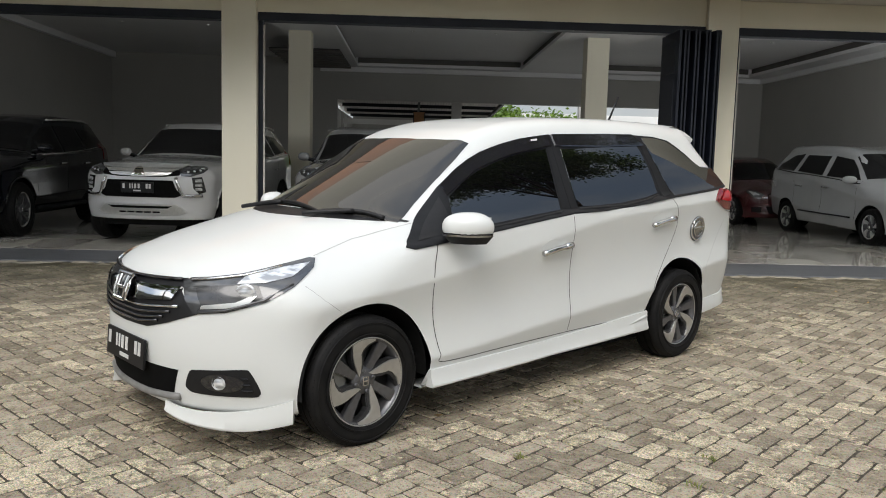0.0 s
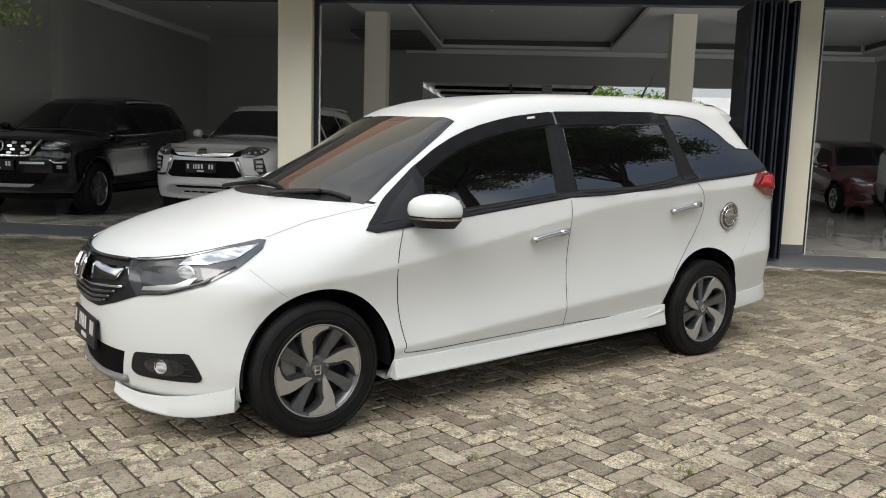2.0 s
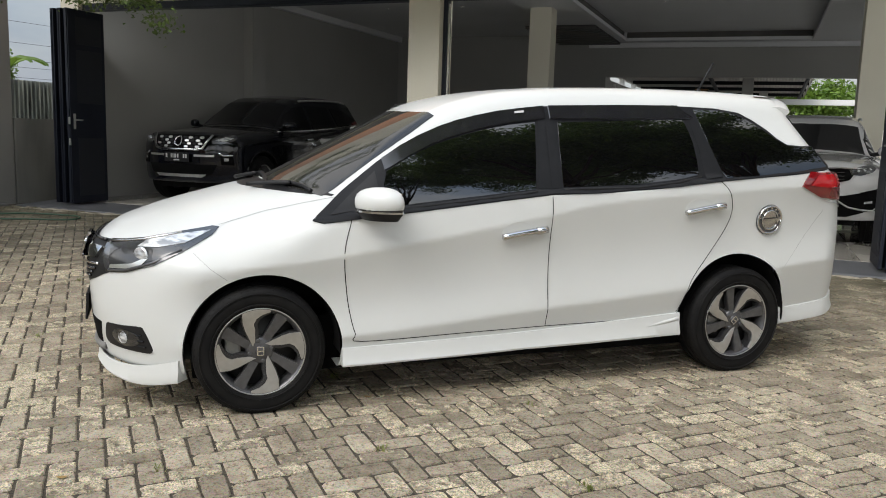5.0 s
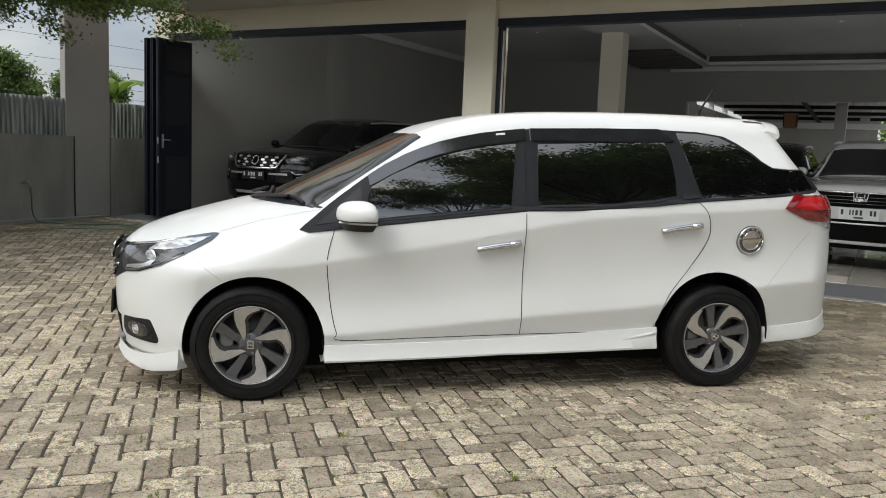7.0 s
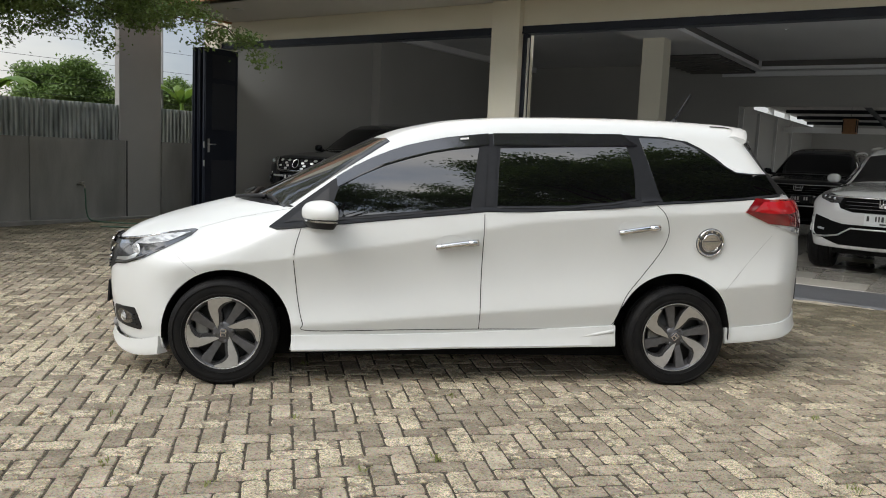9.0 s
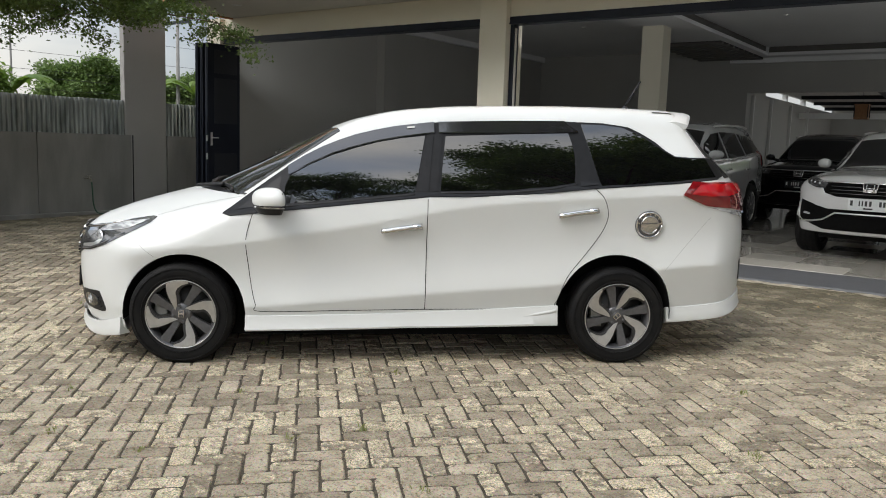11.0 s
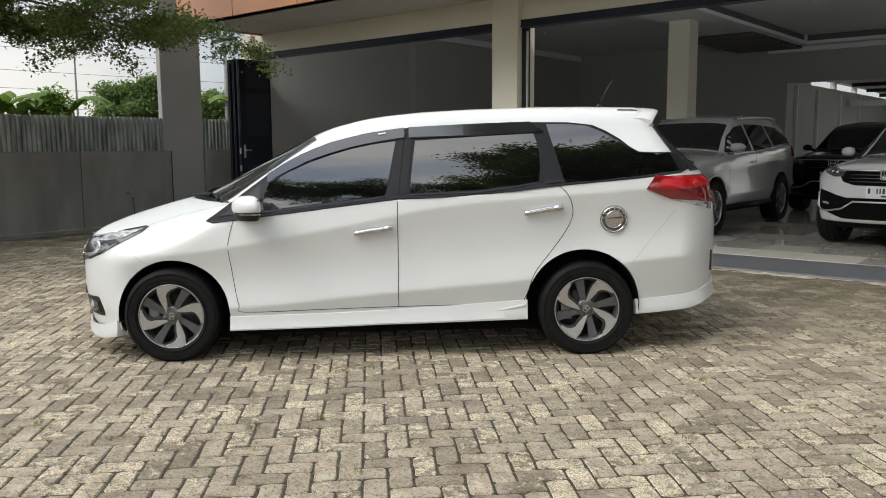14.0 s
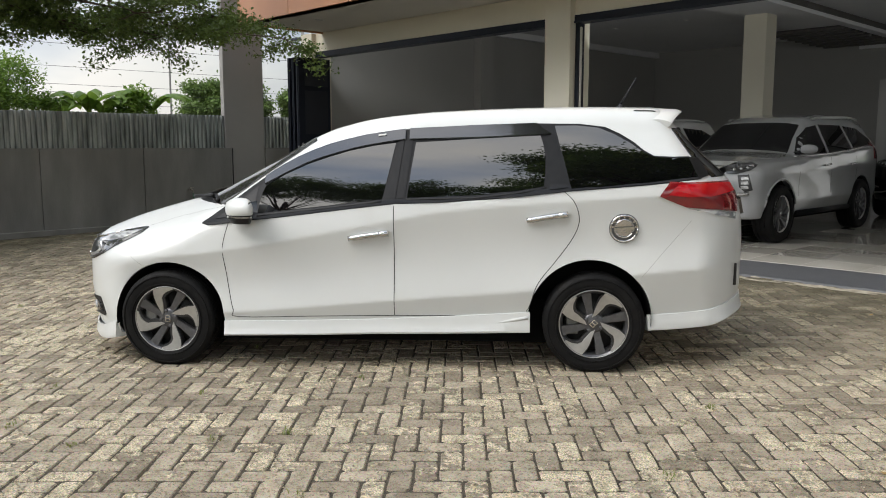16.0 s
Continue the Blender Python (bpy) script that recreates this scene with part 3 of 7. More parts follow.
def panel(name, pts, nrm, quads, keep, mat, parent, label=""):
    """Some of the skin's faces as a mesh of their own, with the field's normals."""
    q = quads[keep]
    if not len(q):
        return None
    used, inv = np.unique(q, return_inverse=True)
    me = mesh_from(name, pts[used], inv.reshape(q.shape), mat, True)
    if len(me.vertices) == len(used):
        me.normals_split_custom_set_from_vertices([tuple(v) for v in nrm[used]])
    return link(name, me, parent, None, label)


def rays(kind, uv, side=-1):
    """Where and which way to look for the body from plan coordinates: side (x, z), front (y, z), back (y, z), top (x, y), nose and tail (degrees, z)."""
    uv = np.asarray(uv, float)
    u, v, k = uv[:, 0], uv[:, 1], np.ones(len(uv))
    if kind == "side":
        return np.stack([u, side * 1.3 * k, v], 1), np.stack([0 * k, -side * k, 0 * k], 1)
    if kind == "front":
        return np.stack([-1.3 * k, u, v], 1), np.stack([k, 0 * k, 0 * k], 1)
    if kind == "back":
        return np.stack([4.3 * k, u, v], 1), np.stack([-k, 0 * k, 0 * k], 1)
    if kind == "top":
        return np.stack([u, v, 2.2 * k], 1), np.stack([0 * k, 0 * k, -k], 1)
    cx, sg = (0.25, -1) if kind == "nose" else (2.7, 1)
    a = np.radians(u)
    d = np.stack([sg * np.cos(a), side * np.sin(a), 0 * k], 1)
    o = np.stack([cx * k, 0 * k, v], 1) + 1.5 * d
    return o, -d


def curve_through(points, closed=True, n=6):
    """Catmull-Rom points through the knots."""
    p = [np.array(q, float) for q in points]
    m = len(p)
    out = []
    for i in range(m if closed else m - 1):
        a, b, c, d = (p[(i + k) % m] if closed else p[min(max(i + k, 0), m - 1)] for k in (-1, 0, 1, 2))
        for t in np.arange(n) / n:
            out.append(tuple(0.5 * ((2 * b) + (c - a) * t + (2 * a - 5 * b + 4 * c - d) * t * t + (3 * b - a - 3 * c + d) * t ** 3)))
    if not closed:
        out.append(tuple(p[-1]))
    return out


def laid(f, kind, outline, lift=0.004, depth=0.012, cell=0.06, side=-1, dome=0.0, fair=False):
    """A sheet with a turned-down rim that lies on the body inside an outline."""
    sc = 1 / 55.0 if kind in ("nose", "tail") else 1.0
    bm = bmesh.new()
    pts = []
    for (a, b), (c, d) in zip(outline, outline[1:] + outline[:1]):
        steps = max(1, int(math.hypot((c - a) * sc, d - b) / cell))
        pts += [((a + (c - a) * i / steps) * sc, b + (d - b) * i / steps) for i in range(steps)]
    bm.faces.new([bm.verts.new((a, b, 0)) for a, b in pts])
    us, vs = [p[0] for p in pts], [p[1] for p in pts]
    for axis, vals in ((0, us), (1, vs)):
        k = min(vals) + cell
        while k < max(vals) - cell * 0.3:
            co = (k, 0, 0) if axis == 0 else (0, k, 0)
            bmesh.ops.bisect_plane(bm, geom=bm.verts[:] + bm.edges[:] + bm.faces[:], plane_co=co, plane_no=(1, 0, 0) if axis == 0 else (0, 1, 0))
            k += cell
    bmesh.ops.triangulate(bm, faces=[q for q in bm.faces if len(q.verts) > 4])
    bm.verts.ensure_lookup_table()
    uv = np.array([(v.co.x / sc, v.co.y) for v in bm.verts])
    rim = {v.index for e in bm.edges if e.is_boundary for v in e.verts}
    o, d = rays(kind, uv, side)
    hit = cast(f, o, d, 1.6)
    g = gradient(f, hit)
    g /= np.linalg.norm(g, axis=1)[:, None]
    extra = np.zeros(len(uv))
    if dome:
        edge = np.array([uv[i] * (sc, 1) for i in rim])
        gap = np.sqrt((((uv * (sc, 1))[:, None, :] - edge[None]) ** 2).sum(2)).min(1)
        extra = dome * (1 - np.exp(-gap / 0.03))
    place = hit + g * (lift + extra)[:, None]
    bm.verts.index_update()
    for v in bm.verts:
        v.co = place[v.index]
    edges = [e for e in bm.edges if e.is_boundary]
    ret = bmesh.ops.extrude_edge_only(bm, edges=edges)
    new_v = [e for e in ret["geom"] if isinstance(e, bmesh.types.BMVert)]
    where = np.array([tuple(v.co) for v in new_v])
    gg = gradient(f, where)
    gg /= np.linalg.norm(gg, axis=1)[:, None]
    for v, q in zip(new_v, gg):
        v.co = v.co - Vector(q) * depth
    bmesh.ops.recalc_face_normals(bm, faces=bm.faces[:])
    mid = sum((q.normal.dot(Vector(gradient(f, np.array([tuple(q.calc_center_median())]))[0])) for q in bm.faces), 0.0)
    if mid < 0:
        bmesh.ops.reverse_faces(bm, faces=bm.faces[:])
    for q in bm.faces:
        q.smooth = True
    if not dome:
        bm.verts.index_update()
        order = np.array([tuple(v.co) for v in bm.verts])
        nn = gradient(f, order, 0.008)
        if fair:
            # shading normals bowed apart from the mesh so reflections fit the camera's view
            nn = np.stack([-0.085 + 0.045 * (order[:, 0] - 1.0), side * np.ones(len(order)), 0.37 + (0.75 if fair == 1 else 0.0) * (order[:, 2] - 1.22)], 1)
        NORMALS[id(bm)] = nn / np.linalg.norm(nn, axis=1)[:, None]
    else:
        for e in bm.edges:
            if e.calc_face_angle(0) > 0.9:
                e.smooth = False
    return bm


def seam(f, kind, line, width=0.005, lift=0.0012, cell=0.03, side=-1, round_=0.0):
    """A thin ribbon along a line on the body; round_ makes it a bead."""
    pts = []
    for (a, b), (c, d) in zip(line, line[1:]):
        steps = max(1, int(math.hypot(c - a, d - b) / cell))
        pts += [(a + (c - a) * i / steps, b + (d - b) * i / steps) for i in range(steps)]
    pts.append(line[-1])
    o, d = rays(kind, pts, side)
    hit = cast(f, o, d, 1.6)
    g = gradient(f, hit)
    g /= np.linalg.norm(g, axis=1)[:, None]
    if round_:
        return tube([tuple(p) for p in hit + g * lift], round_, 8)
    tan = np.gradient(hit, axis=0)
    across = np.cross(tan, g)
    across /= np.maximum(np.linalg.norm(across, axis=1), 1e-6)[:, None]
    bm = bmesh.new()
    a = [bm.verts.new(p) for p in hit + g * lift + across * width / 2]
    b = [bm.verts.new(p) for p in hit + g * lift - across * width / 2]
    for i in range(len(a) - 1):
        bm.faces.new((a[i], a[i + 1], b[i + 1], b[i]))
    return bm


def band(f, kind, line, height, lift=0.012, side=-1, n=60, lower=0.03, drop=0.02):
    """A skirt or lip: a bevelled strip that follows the body along a (u, v) line and hangs down from it."""
    us = np.linspace(line[0][0], line[-1][0], n)
    knots = curve_through(line, False, 8) if len(line) > 2 else line
    order = 1 if line[-1][0] > line[0][0] else -1
    top = np.interp(us * order, [p[0] * order for p in knots], [p[1] for p in knots])
    hs = height if hasattr(height, "__len__") else [height, height]
    hh = np.interp(us, np.linspace(line[0][0], line[-1][0], len(hs)), hs)
    rows = []
    for frac, out in ((0.0, -0.004), (0.0, lift * 0.8), (0.12, lift), (0.5, lift * 1.15), (0.93, lift + lower), (1.0, lift + lower - 0.004), (1.0, -0.06)):
        v = np.maximum(top, 0.30)
        o, d = rays(kind, np.stack([us, v], 1), side)
        hit = cast(f, o, d, 1.7)
        p = hit - d * out
        p[:, 2] = top - hh * frac - (0.004 if frac == 1.0 else 0)
        rows.append(p)
    bm = bmesh.new()
    vr = [[bm.verts.new(p) for p in r] for r in rows]
    for r0, r1 in zip(vr, vr[1:]):
        for i in range(n - 1):
            bm.faces.new((r0[i], r0[i + 1], r1[i + 1], r1[i]))
    for i in (0, n - 1):
        bm.faces.new([r[i] for r in vr])
    bmesh.ops.recalc_face_normals(bm, faces=bm.faces[:])
    for q in bm.faces:
        q.smooth = True
    for e in bm.edges:
        if e.calc_face_angle(0) > 0.6:
            e.smooth = False
    return bm


def twin(name, make, mat, parent, label="", smooth=False):
    """A part on both flanks."""
    return [part(name, make(s), mat, parent, label, smooth) for s in (-1, 1)]


WHEELS = {}


def wheel_parts(style):
    """Meshes of one wheel with its outer face towards -y: (name, mesh, owner)."""
    if style in WHEELS:
        return WHEELS[style]
    r, rim, wid, blades = {"mpv": (0.305, 0.205, 0.185, 4), "suv": (0.375, 0.235, 0.25, 6), "small": (0.30, 0.195, 0.18, 5)}[style]
    w = wid / 2
    prof = [(rim, -w * 0.86), (rim + 0.006, -w * 0.92), (rim + 0.012, -w * 0.95), (rim + 0.03, -w * 1.0), (rim + (r - rim) * 0.55, -w * 1.04), (r - 0.022, -w * 0.97), (r - 0.007, -w * 0.84),
            (r - 0.001, -w * 0.66), (r - 0.001, -w * 0.5), (r - 0.008, -w * 0.49), (r - 0.008, -w * 0.44), (r, -w * 0.43), (r, -w * 0.06), (r - 0.008, -w * 0.05), (r - 0.008, w * 0.05), (r, w * 0.06), (r, w * 0.43),
            (r - 0.008, w * 0.44), (r - 0.008, w * 0.49), (r - 0.001, w * 0.5), (r - 0.007, w * 0.84), (r - 0.022, w * 0.97), (rim + 0.02, w), (rim, w * 0.86)]
    out = {}
    bm = lathe(prof, 72)
    # raised bands on the wall
    for rr in (rim + 0.020, r - 0.030):
        lathe([(rr - 0.004, -w * 1.02), (rr - 0.002, -w * 1.075), (rr + 0.002, -w * 1.075), (rr + 0.004, -w * 1.02)], 72, bm=bm)
    gap = bmesh.new()
    tread, bm = bm, gap
    for k in range(64):
        a = 2 * math.pi * k / 64
        c, s = math.cos(a), math.sin(a)
        for y0, y1 in ((-w * 0.9, -w * 0.55), (w * 0.55, w * 0.9)):
            t = Vector((-s, 0, c)) * 0.0032
            p = [Vector((c * (r + 0.0008 if abs(y) < w * 0.8 else r - 0.0105), y, s * (r + 0.0008 if abs(y) < w * 0.8 else r - 0.0105))) for y in (y0, y1)]
            lo = [Vector((c * (r - 0.02), y, s * (r - 0.02))) for y in (y0, y1)]
            vs = [bm.verts.new(q) for q in (p[0] - t, p[1] - t, p[1] + t, p[0] + t, lo[0] - t * 0.5, lo[1] - t * 0.5, lo[1] + t * 0.5, lo[0] + t * 0.5)]
            for q in ((0, 1, 2, 3), (0, 4, 5, 1), (2, 6, 7, 3), (1, 5, 6, 2), (0, 3, 7, 4)):
                bm.faces.new([vs[i] for i in q])
    rubber = len(tread.faces)
    groove = bpy.data.meshes.new("groove")
    gap.to_mesh(groove)
    gap.free()
    bm = tread
    bm.from_mesh(groove)
    bm.faces.ensure_lookup_table()
    for q in bm.faces[rubber:]:
        q.material_index = 1
    for q in bm.faces:
        q.smooth = True
    for e in bm.edges:
        if e.calc_face_angle(0) > 0.55:
            e.smooth = False
    out["tyre"] = to_mesh("tyre", bm, M_TYRE)
    out["tyre"].materials.append(M_GAP)
    bm = lathe([(rim, w * 0.86), (rim - 0.02, w * 0.6), (rim - 0.024, -w * 0.5), (rim - 0.012, -w * 0.80), (rim - 0.004, -w * 0.90), (rim + 0.004, -w * 0.92), (rim + 0.004, -w * 0.86), (rim, -w * 0.80)], 64)
    out["rim"] = to_mesh("rim", bm, M_GUN, True)
    bm = lathe([(rim - 0.012, -w * 0.80), (rim - 0.004, -w * 0.905), (rim + 0.004, -w * 0.925), (rim + 0.005, -w * 0.88)], 64)
    out["rim_lip"] = to_mesh("rim_lip", bm, M_SILVER, True)
    bm = lathe([(0.03, -w * 0.1), (rim - 0.026, -w * 0.1), (rim - 0.026, w * 0.3), (0.03, w * 0.3)], 40)
    out["brake_disc"] = to_mesh("brake_disc", bm, M_DISC, True)
    bm = box(-rim * 0.78, -rim * 0.42, -w * 0.42, w * 0.1, -0.075, 0.075, 0.012)
    out["brake_caliper"] = to_mesh("brake_caliper", bm, M_CALIPER)

    def blade(a0, a1, w0, w1, r0, r1, out_y, in_y, bend):
        bm = bmesh.new()
        n = 9
        rows = []
        for i in range(n):
            t = i / (n - 1)
            rad = r0 + (r1 - r0) * t
            a = a0 + (a1 - a0) * t ** bend
            wd = w0 + (w1 - w0) * t ** 1.3
            c = Vector((math.cos(a), 0, math.sin(a)))
            tg = Vector((-math.sin(a), 0, math.cos(a)))
            face = out_y + 0.012 * (1 - t) ** 2 * 2 - 0.006 * math.sin(t * math.pi)
            row = [c * rad - tg * wd + Vector((0, in_y, 0)), c * rad - tg * wd + Vector((0, face + 0.004, 0)), c * rad - tg * wd * 0.86 + Vector((0, face, 0)),
                   c * rad + tg * wd * 0.7 + Vector((0, face + 0.005, 0)), c * rad + tg * wd + Vector((0, face + 0.012, 0)), c * rad + tg * wd + Vector((0, in_y, 0))]
            rows.append([bm.verts.new(p) for p in row])
        for q0, q1 in zip(rows, rows[1:]):
            for k in range(6):
                bm.faces.new((q0[k], q0[(k + 1) % 6], q1[(k + 1) % 6], q1[k]))
        bm.faces.new(rows[0][::-1]), bm.faces.new(rows[-1])
        bmesh.ops.recalc_face_normals(bm, faces=bm.faces[:])
        return bm
    step = 2 * math.pi / blades
    out["spoke_machined"] = to_mesh("spoke", blade(0.05, 0.48, 0.009, 0.044, 0.045, rim - 0.006, -w * 0.90, -w * 0.45, 0.75), M_GUN if style == "suv" else M_SILVER)
    out["spoke_dark"] = to_mesh("spoke", blade(0.05 + step * 0.46, 0.46 + step * 0.42, 0.016, 0.024, 0.045, rim - 0.012, -w * 0.82, -w * 0.45, 0.75), M_GUN)
    if style == "mpv":
        def plate(outline, front, back, bevel):
            bm = prism([(a * 0.001, b * 0.001) for a, b in outline], back - front, "y", front, bevel)
            for v in bm.verts:
                v.co.y += 0.020 * (1 - math.hypot(v.co.x, v.co.z) / rim)
            return bm
        out["spoke_machined"] = to_mesh("spoke", plate([(-34, 22), (-24, 48), (-25, 106), (-30, 131), (-18, 155), (8, 174), (47, 186), (45, 197), (22, 201), (0, 202), (-22, 201), (-45, 197), (-68, 190), (-83, 183), (-80, 136), (-69, 100), (-53, 64)], -w * 0.92, -w * 0.45, 0.002), M_BLADE)
        out["spoke_facet"] = to_mesh("spoke_facet", plate([(-40, 20), (-8, 42), (-7, 98), (-13, 128), (-3, 148), (20, 166), (56, 180), (52, 192), (0, 198), (-45, 193), (-88, 178), (-85, 135), (-73, 98), (-57, 62)], -w * 0.84, -w * 0.36, 0.004), M_FACET)
        out["spoke_dark"] = to_mesh("spoke", plate([(-2, 42), (30, 95), (60, 150), (74, 180), (98, 176), (130, 152), (97, 112), (64, 72), (42, 36)], -w * 0.80, -w * 0.40, 0.004), M_GUN)
        bm = lathe([(rim - 0.009, -w * 0.78), (rim - 0.005, -w * 0.88), (rim - 0.001, -w * 0.92), (rim + 0.003, -w * 0.92), (rim + 0.004, -w * 0.88)], 64)
        out["rim_lip"] = to_mesh("rim_lip", bm, M_BLADE, True)
        em = box(-0.016, -0.011, -w * 0.785, -w * 0.70, -0.021, 0.021)
        box(0.011, 0.016, -w * 0.785, -w * 0.70, -0.021, 0.021, bm=em)
        box(-0.011, 0.011, -w * 0.785, -w * 0.70, 0.017, 0.021, bm=em)
        box(-0.011, 0.011, -w * 0.785, -w * 0.70, -0.021, -0.017, bm=em)
        box(-0.011, 0.011, -w * 0.785, -w * 0.70, -0.003, 0.003, bm=em)
        out["cap_badge"] = to_mesh("cap_badge", em, M_CHROME)
    hub_y = 0.17 if style == "mpv" else 0.0
    bm = lathe([(0.0005, -w * (0.86 - hub_y)), (0.05, -w * (0.86 - hub_y)), (0.062, -w * (0.80 - hub_y)), (0.068, -w * 0.4), (0.06, -w * 0.1)], 32)
    out["hub"] = to_mesh("hub", bm, M_GUN, True)
    bm = lathe([(0.0005, -w * (0.93 - hub_y)), (0.022, -w * (0.93 - hub_y)), (0.026, -w * (0.90 - hub_y)), (0.027, -w * 0.5)], 28)
    out["centre_cap"] = to_mesh("centre_cap", bm, M_GUN if style == "mpv" else M_CHROME, True)
    bm = lathe([(0.0005, -w * (0.925 - hub_y)), (0.007, -w * (0.945 - hub_y)), (0.0105, -w * (0.92 - hub_y)), (0.011, -w * 0.5)], 12)
    out["lug_nut"] = to_mesh("lug_nut", bm, M_GUN, True)
    WHEELS[style] = (out, blades)
    return WHEELS[style]


def add_wheel(parent, style, x, y, z, side, turn=0.3):
    meshes, blades = wheel_parts(style)
    m = pose(x, y, z, 0, 0, 0 if side < 0 else 180) @ Matrix.Rotation(turn, 4, "Y")
    wheel = link("wheel", meshes["rim"], parent, m)
    link("tyre", meshes["tyre"], wheel, None, "black rubber tyre")
    link("rim_lip", meshes["rim_lip"], wheel, None, "bright machined rim lip")
    link("brake_disc", meshes["brake_disc"], wheel)
    cal = link("brake_caliper", meshes["brake_caliper"], wheel, Matrix.Rotation(-turn, 4, "Y"))
    for k in range(blades):
        r = Matrix.Rotation(-2 * math.pi * k / blades, 4, "Y")
        link("spoke", meshes["spoke_machined"], wheel, r, "machined silver spoke")
        link("spoke", meshes["spoke_dark"], wheel, r, "gunmetal spoke")
        if style == "mpv":
            link("spoke_facet", meshes["spoke_facet"], wheel, r, "dark painted spoke flank")
    link("hub", meshes["hub"], wheel)
    cap = link("centre_cap", meshes["centre_cap"], wheel, None, "dark centre cap" if style == "mpv" else "chrome centre cap")
    if style == "mpv":
        link("cap_badge", meshes["cap_badge"], cap, None, "chrome badge bars")
    for k in range(4):
        a = 2 * math.pi * k / 4 + (0.22 if style == "mpv" else 0.785)
        link("lug_nut", meshes["lug_nut"], wheel, Matrix.Translation((0.05 * math.cos(a), 0, 0.05 * math.sin(a))))
    return wheel


def shell(f, root, lo, hi, h, arches, mat, regions):
    """The painted body, cut out at the wheels and split into its panels. regions: (name, test, label)."""
    pts, quads = skin(f, lo, hi, h)
    flank = np.abs(pts[:, 1]) > 0.45
    drop = np.zeros(len(quads), bool)
    for xw, zw, r in arches:
        d = np.hypot(pts[:, 0] - xw, pts[:, 2] - zw)
        ins = (d < r) & flank
        drop |= ins[quads].all(1)
        move = ins & (d > r - 3 * h)
        k = r / np.maximum(d, 1e-6)
        pts[move, 0] = xw + (pts[move, 0] - xw) * k[move]
        pts[move, 2] = zw + (pts[move, 2] - zw) * k[move]
        sg = np.sign(pts[move, 1])
        o = np.stack([pts[move, 0], sg * 1.3, pts[move, 2]], 1)
        if len(o):
            hit = cast(f, o, np.stack([0 * sg, -sg, 0 * sg], 1), 0.9)
            ok = (np.abs(hit[:, 1]) > 0.5) & (pts[move, 2] > 0.24)
            keep = pts[move]
            keep[ok] = hit[ok]
            pts[move] = keep
    nrm = gradient(f, pts, 0.5 * h)
    nrm /= np.linalg.norm(nrm, axis=1)[:, None]
    quads = quads[~drop]
    c, cn = pts[quads].mean(1), nrm[quads].mean(1)
    left = np.ones(len(quads), bool)
    for name, test, label in regions:
        got = test(c, cn) & left
        left &= ~got
        panel(name, pts, nrm, quads, got, mat, root, label)
    panel("body", pts, nrm, quads, left, mat, root)


def wheel_well(root, x, z, r, y_out, y_in, side):
    bm = bmesh.new()
    n = 24
    rows = []
    for y in (y_out * side, y_in * side):
        rows.append([bm.verts.new((x + r * math.cos(a), y, z + r * math.sin(a))) for a in (math.radians(-6 + 192 * k / n) for k in range(n + 1))])
    for k in range(n):
        bm.faces.new((rows[0][k], rows[0][k + 1], rows[1][k + 1], rows[1][k]))
    bm.faces.new(rows[1])
    part("wheel_well", bm, M_GAP, root)


def number_plate(root, m, white=False, w=0.43, h=0.135):
    """A flat plate whose characters are plain bars."""
    ink = M_BAR_BLACK if white else M_BAR_WHITE
    plate = part("number_plate", box(-w / 2, w / 2, -0.006, 0.006, -h / 2, h / 2, 0.003), M_PLATE_WHITE if white else M_PLATE_BLACK, root, "white number plate" if white else "black number plate", m=m)
    for x0, x1 in ((-0.19, -0.163), (-0.10, -0.085), (-0.068, -0.053), (-0.036, -0.010), (0.010, 0.036), (0.115, 0.141), (0.155, 0.181)):
        part("lettering_bar", box(x0, x1, -0.0085, -0.006, -0.012, 0.048), ink, plate)
    part("lettering_bar", box(-0.05, 0.05, -0.0085, -0.006, -0.05, -0.032), ink, plate)
    return plate


# ---- the white people carrier in the yard ----
SLOPE = 0.0137
UP = Vector((0, -SLOPE, 1)).normalized()


PAVE = 0.010       # the stones are raised so the tyre bottoms fit the camera's view


def ground_z(y):
    return SLOPE * min(max(y, -12.0), 9.25)


def on_slope(x, y, heading):
    """A pose on the sloping yard whose x axis points to heading (degrees)."""
    ex = Vector((math.cos(radians(heading)), math.sin(radians(heading)), 0))
    ex = (ex - UP * ex.dot(UP)).normalized()
    ey = UP.cross(ex)
    m = Matrix((ex, ey, UP)).transposed().to_4x4()
    m.translation = (x, y, ground_z(y))
    return m


